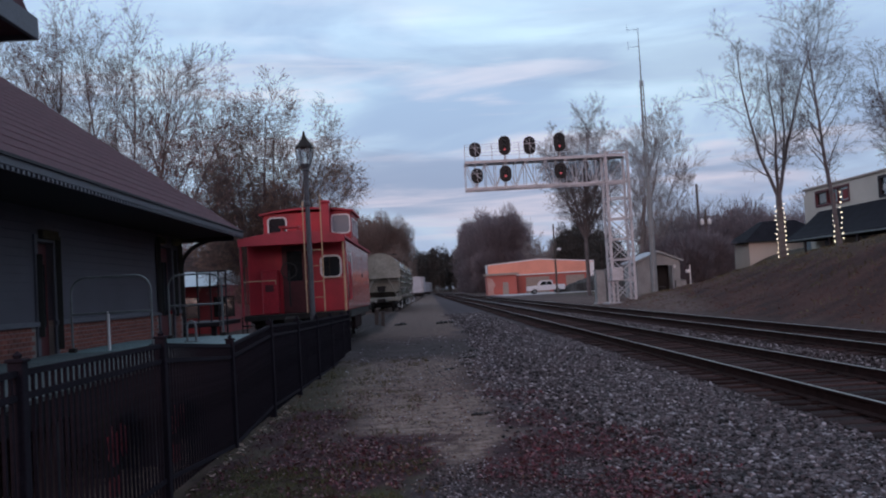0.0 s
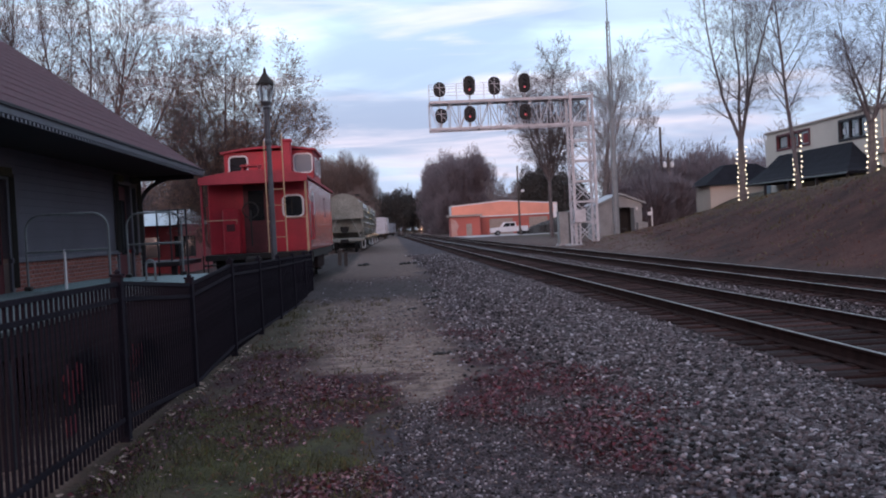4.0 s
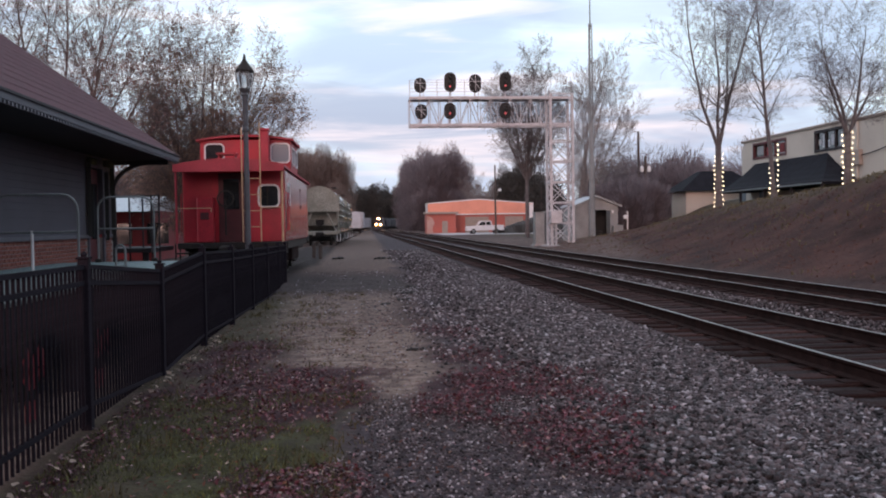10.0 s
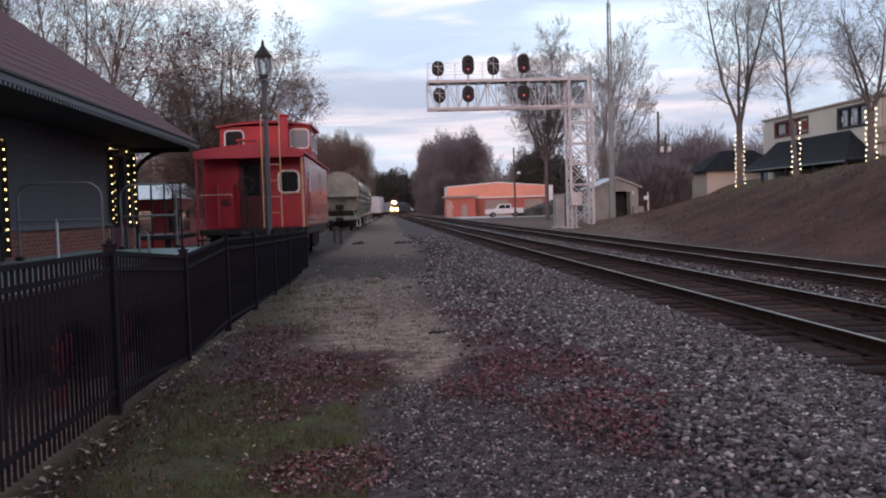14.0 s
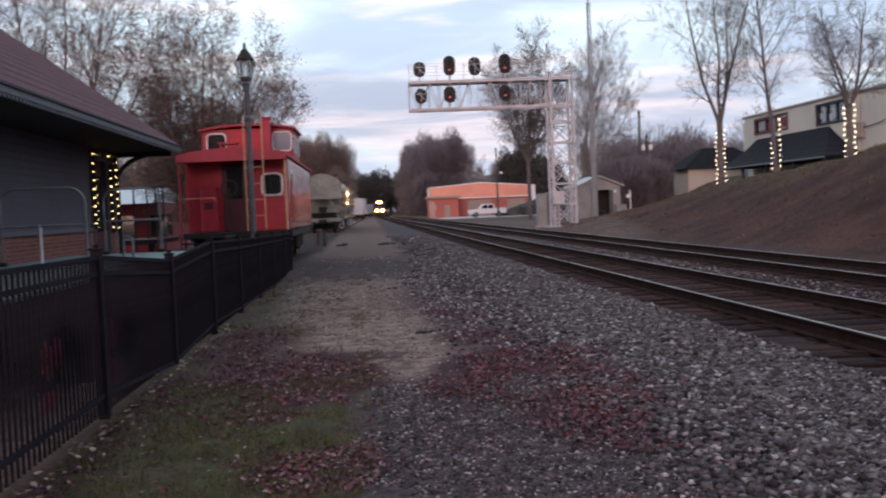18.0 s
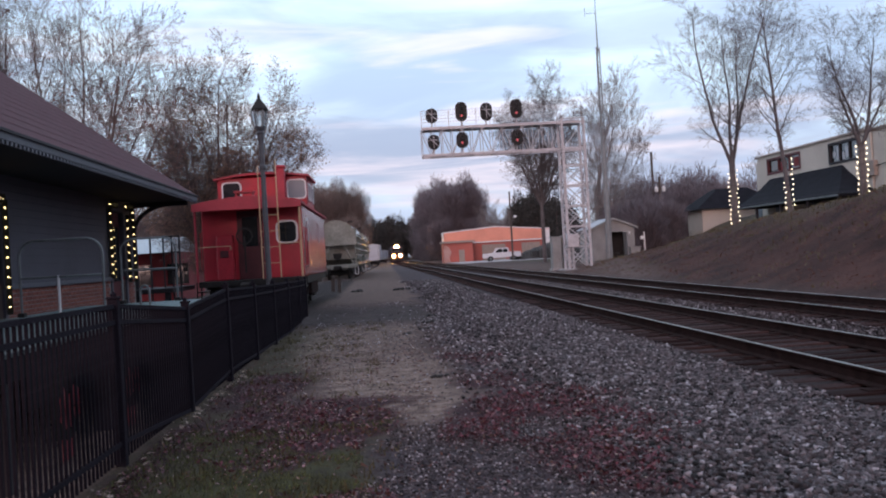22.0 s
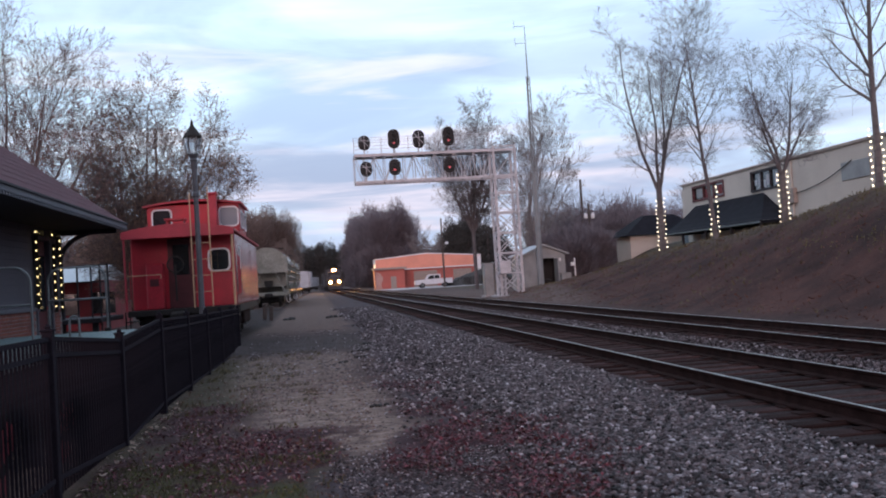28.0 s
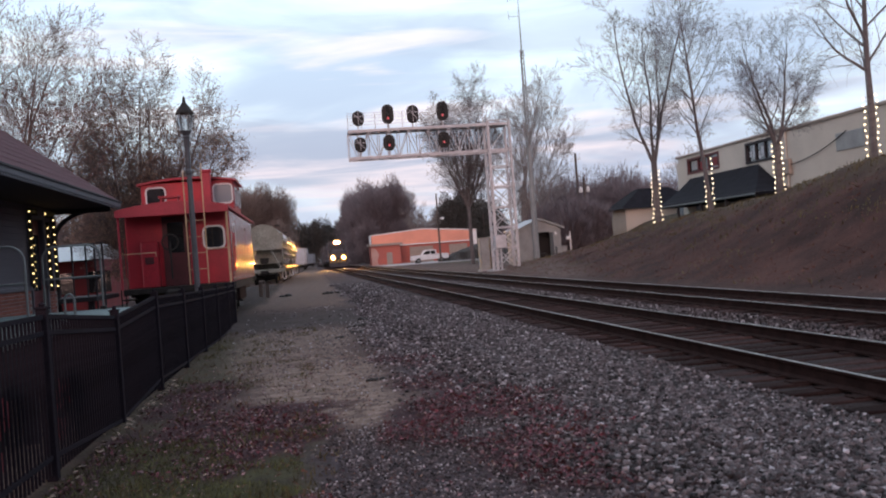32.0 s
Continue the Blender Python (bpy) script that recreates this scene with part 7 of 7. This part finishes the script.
CUBE = np.array([(a, b, c) for c in (-1, 1) for b in (-0.8, 0.8) for a in (-1.1, 1.1)]) * 0.5
CUBEF = np.array([(0, 2, 3, 1), (4, 5, 7, 6), (0, 1, 5, 4), (2, 6, 7, 3), (0, 4, 6, 2), (1, 3, 7, 5)])
LEAF = np.array([(-1, 0, 0), (0, -0.55, 0.25), (1.1, 0, 0.05), (0, 0.55, 0.2)]) * 0.5
LEAFF = np.array([(0, 1, 2), (0, 2, 3)])
BLADE = np.array([(-0.08, 0, 0), (0.08, 0, 0), (0.12, 0.1, 1.0)])
BLADEF = np.array([(0, 1, 2)])
g = np.random.RandomState(11)


def ballast():
    rows, dark = [], []
    for x0, x1, y0, y1, n, s0, s1 in ((1.45, 4.3, -8, 3.5, 9000, 0.03, 0.06), (1.5, 4.35, 3.5, 9, 22000, 0.018, 0.044), (1.4, 4.35, 9, 16, 17000, 0.02, 0.046), (1.3, 4.3, 16, 30, 14000, 0.026, 0.052), (1.3, 4.0, 30, 60, 7000, 0.04, 0.07),
                                      (4.3, 7.15, 5, 34, 17000, 0.028, 0.05), (7.1, 7.85, 8, 50, 9000, 0.022, 0.04), (7.9, 10.6, 12, 44, 7000, 0.035, 0.06), (0.8, 1.9, 9.5, 24, 1300, 0.015, 0.04), (-0.5, 1.8, 3.8, 8.6, 15000, 0.007, 0.019)):
        x, y = g.uniform(x0, x1, n), g.uniform(y0, y1, n)
        s = g.uniform(s0, s1, n)
        for a, b, c in zip(x, y, s):
            if x0 < 2 and a - 1.75 + 0.4 * noise.noise((a * 0.9, b * 0.5, 5.0)) < g.uniform(-0.45, 0.95) and x0 > 1:
                continue
            if x0 == -0.5 and a + 0.5 * noise.noise((a * 0.9, b * 0.9, 5.0)) + 0.2 * noise.noise((a * 4, b * 4, 5.0)) < -0.1 + 0.6 * max(0.0, b - 7.7):
                continue
            lift = 0.035 if 7.0 < a < 8.0 else 0.0
            oily = x0 in (4.3, 7.9) or (a > 4.15 and a < 5 and g.uniform() < 0.5) or (a > 7 and g.uniform() < 0.45)
            (dark if oily else rows).append((a, b, land(a, b) + c * 0.22 + lift - (0.03 if oily else 0), c, 0.8))
    for a, b in zip(g.uniform(-1.9, 1.5, 3200), 7 + 26 * g.uniform(0, 1, 3200) ** 1.4):
        if noise.noise((a * 1.1, b * 0.6, 12.0)) < g.uniform(-0.1, 0.5):
            continue
        c = g.uniform(0.006, 0.02) * (1 + 0.04 * b)
        rows.append((a, b, land(a, b) + c * 0.1, c, 0.6))
    for a, b in zip(g.uniform(-1.9, 1.2, 5200), 8 + 16 * g.uniform(0, 1, 5200) ** 1.3):
        mid, wide = path_line(b)
        if abs(a - mid) < wide * 1.1 and noise.noise((a * 2.2, b * 1.2, 14.0)) > g.uniform(-0.5, 0.4):
            c = g.uniform(0.005, 0.014) * (1 + 0.05 * b)
            rows.append((a, b, land(a, b) + c * 0.1, c, 0.6))
    pale = [r for r in rows if g.uniform() < (0.09 if r[0] > 1.6 else 0.12 if r[1] < 8.6 else 0.3)]
    keep = set(pale)
    rows = [r for r in rows if r not in keep]
    scatter("pale_ballast_stones", "scattered pale stones in the ballast", "gravel", M_STONEPALE, pale, CUBE, CUBEF, 6)
    scatter("ballast_stones", "grey crushed stone ballast beside the rails", "gravel", M_STONE, rows, CUBE, CUBEF, 2)
    scatter("oily_ballast", "dark oily ballast between the ties", "gravel", M_STONEDARK, dark, CUBE, CUBEF, 4)


ballast()


def leaves():
    rows, tan, brown, dry = [], [], [], []
    for q in DRIFTS:
        x, y, sx, sy, n = q
        n = int(n * 3.2)
        for a, b in zip(g.uniform(x - 1.4 * sx, x + 1.4 * sx, n), g.uniform(y - 1.4 * sy, y + 1.4 * sy, n)):
            d = drift(a, b, q)
            mid, wide = path_line(b)
            if d > 1.0 or a < -2.1 or (d > 0.5 and g.uniform() < 0.5) or noise.noise((a * 3.2, b * 2.2, 27.0)) > g.uniform(0.05, 0.5) or (b > 8.7 and abs(a - mid + 0.25 * noise.noise((a, b, 3.0))) < wide - 0.05 and g.uniform() < 0.95):
                continue
            lift = 0.02 if a > 0.9 or (a > -0.1 and b < 8.3) else 0.0
            (rows if g.uniform() < (0.74 if x < 0 else 0.9) else dry if g.uniform() < 0.6 else brown if g.uniform() < 0.7 else tan).append((a, b, land(a, b) + g.uniform(0.006, 0.03) + lift, g.uniform(0.016, 0.058), 1.0))
    for a, b in zip(g.uniform(-2.1, 1.6, 2600), g.uniform(4, 18, 2600)):
        (tan if g.uniform() < 0.25 else dry if g.uniform() < 0.5 else brown if g.uniform() < 0.5 else rows).append((a, b, land(a, b) + 0.015, g.uniform(0.015, 0.05), 0.8))
    for a, b in zip(g.normal(-2.05, 0.06, 160), g.uniform(5, 14, 160)):
        tan.append((a, b, land(a, b) + 0.02, g.uniform(0.04, 0.09), 0.6))
    scatter("fallen_red_leaves", "drifts of fallen dark red leaves on the ground", "leaves", M_LEAF, rows, LEAF, LEAFF, 3)
    scatter("fallen_brown_leaves", "scattered brown fallen leaves", "leaves", M_LITTER, brown, LEAF, LEAFF, 15)
    scatter("dry_purple_leaves", "curled dry purplish leaves among the drifts", "leaves", M_LEAFDRY, dry, LEAF, LEAFF, 23)
    scatter("fallen_tan_leaves", "scattered pale fallen leaves", "leaves", M_LEAFTAN, tan, LEAF, LEAFF, 5)


leaves()


def grass():
    rows = []
    for a, b in zip(g.uniform(-2.1, 0.2, 30000), g.uniform(4.2, 9.0, 30000)):
        if a + 0.35 * noise.noise((a * 0.9, b * 0.5, 5.0)) < -0.15 + 0.2 * noise.noise((a * 3, b * 3, 2.0)) and noise.noise((a * 1.3, b * 1.3, 8.0)) > -0.15:
            rows.append((a, b, land(a, b) - 0.004, g.uniform(0.02, 0.055), 1.0))
    scatter("thin_grass", "thin short green grass", "grass", M_GRASS, rows, BLADE, BLADEF, 7)


grass()


def bank_cover():
    rows, lit = [], []
    for a, b in zip(g.uniform(11.4, 21, 20000), g.uniform(14, 62, 20000)):
        d = noise.noise((a * 0.5, b * 0.5, 6.0)) + 0.12 * (a - 15.5)
        if noise.noise((a * 1.1, b * 0.8, 16.0)) < g.uniform(-0.5, 0.3):
            continue
        (rows if d > g.uniform(-0.5, 0.5) else lit).append((a, b, land(a, b) - 0.005, g.uniform(0.06, 0.16) if d > 0 else g.uniform(0.06, 0.13), 1.0))
    scatter("dry_bank_grass", "dry grass on the railway bank", "grass", M_DRYGRASS, rows, BLADE * np.array([2.2, 1, 1]), BLADEF, 9)
    scatter("bank_litter", "brown leaf litter on the railway bank", "leaves", M_LITTER, lit, LEAF, LEAFF, 13)


bank_cover()


def debris():
    """Twigs and leaf scraps in the grass, rough tufts, and clods on the bank."""
    bits, tufts, clods = [], [], []
    for a, b in zip(g.uniform(-2.1, 0.6, 6000), g.uniform(4.2, 16, 6000)):
        if noise.noise((a * 1.6, b * 1.1, 21.0)) > g.uniform(-0.5, 0.5):
            bits.append((a, b, land(a, b) + g.uniform(0.004, 0.02), g.uniform(0.015, 0.05), 0.7))
    for a, b in zip(g.uniform(-2.1, 0.1, 15000), g.uniform(4.2, 23, 15000)):
        if noise.noise((a * 2.4, b * 1.8, 31.0)) > 0.18:
            tufts.append((a, b, land(a, b) - 0.004, g.uniform(0.03, 0.1), 1.0))
    for a, b in zip(g.uniform(11.3, 20.5, 1800), g.uniform(13, 60, 1800)):
        if noise.noise((a * 0.9, b * 0.6, 41.0)) > g.uniform(-0.35, 0.35):
            c = g.uniform(0.02, 0.055)
            clods.append((a, b, land(a, b) + c * 0.05, c, 0.5))
    scatter("leaf_scraps", "small brown leaf scraps and twigs in the grass", "leaves", M_LITTER, bits, LEAF * np.array([1.3, 0.6, 1]), LEAFF, 17)
    scatter("rough_tufts", "dry rough grass tufts beside the fence", "grass", M_TUFT, tufts, BLADE, BLADEF, 19)
    scatter("bank_clods", "reddish dirt clods on the bank", "dirt", M_CLOD, clods, CUBE, CUBEF, 22)


M_TUFT = mat("rough_tuft", (0.12, 0.1, 0.05), 0.9, 0, 0.3, 5, 40, 0, (0.07, 0.06, 0.03), island=0.6, spec=0.1)
M_CLOD = mat("bank_clod", (0.15, 0.078, 0.06), 0.95, 0, 0.4, 6, 50, 0.6, (0.08, 0.042, 0.033), island=0.6, spec=0.1)
debris()
# dark clods and sticks on the dirt
for x, y, s in ((0.72, 11.9, 0.12), (1.2, 22.0, 0.2), (0.9, 20.0, 0.14), (-0.9, 46, 0.4), (1.1, 45, 0.35), (0.5, 19.0, 0.12), (1.4, 24, 0.2)):
    b = Build()
    r2 = random.Random(int(x * 100 + y))
    for k in range(5):
        c = (r2.uniform(-s, s), r2.uniform(-s, s) * 0.5, 0)
        b.lathe(c, [(s * 0.35, -0.04), (s * 0.32, s * 0.16), (s * 0.12, s * r2.uniform(0.2, 0.35))], 6)
    thing("dirt_clod", "dark clump of dirt and ballast on the path", "dirt clod", pose(x, y, land(x, y)), "dirt clods", "", b, M_DARKSTEEL)


# ---- what moves ----
def motions():
    run = ((0.0, 478.0), (3.5, 441.0), (5.5, 419.0), (9.0, 381.0), (12.0, 350.0), (14.5, 326.0), (17.0, 300.0), (20.0, 270.0), (22.0, 250.0), (24.5, 224.0), (27.0, 201.0), (29.0, 183.0), (30.0, 171.5), (32.0, 152.0))

    def on_track(y, length):
        x = TRACK_A + bend(y)
        return pose(x, y, RAIL_TOP, 0, 0, -math.degrees(math.atan2(TRACK_A + bend(y + length) - x, length)))

    walk(LOCO, [(t, on_track(y, 18)) for t, y in run])
    for k, car in enumerate(CARS):
        walk(car, [(t, on_track(y + 21.5 + 16.8 * k, 15)) for t, y in run])
    # the door lights come on: each strip turns its always-lit bulbs from the wall to the yard
    for s, m in STRINGS:
        walk(s, [(t, m @ pose(0, 0, 0, 0, 0, a)) for t, a in ((0.0, 180), (12.2, 180), (12.233, 120), (12.267, 60), (12.3, 0), (32.0, 0))])


motions()
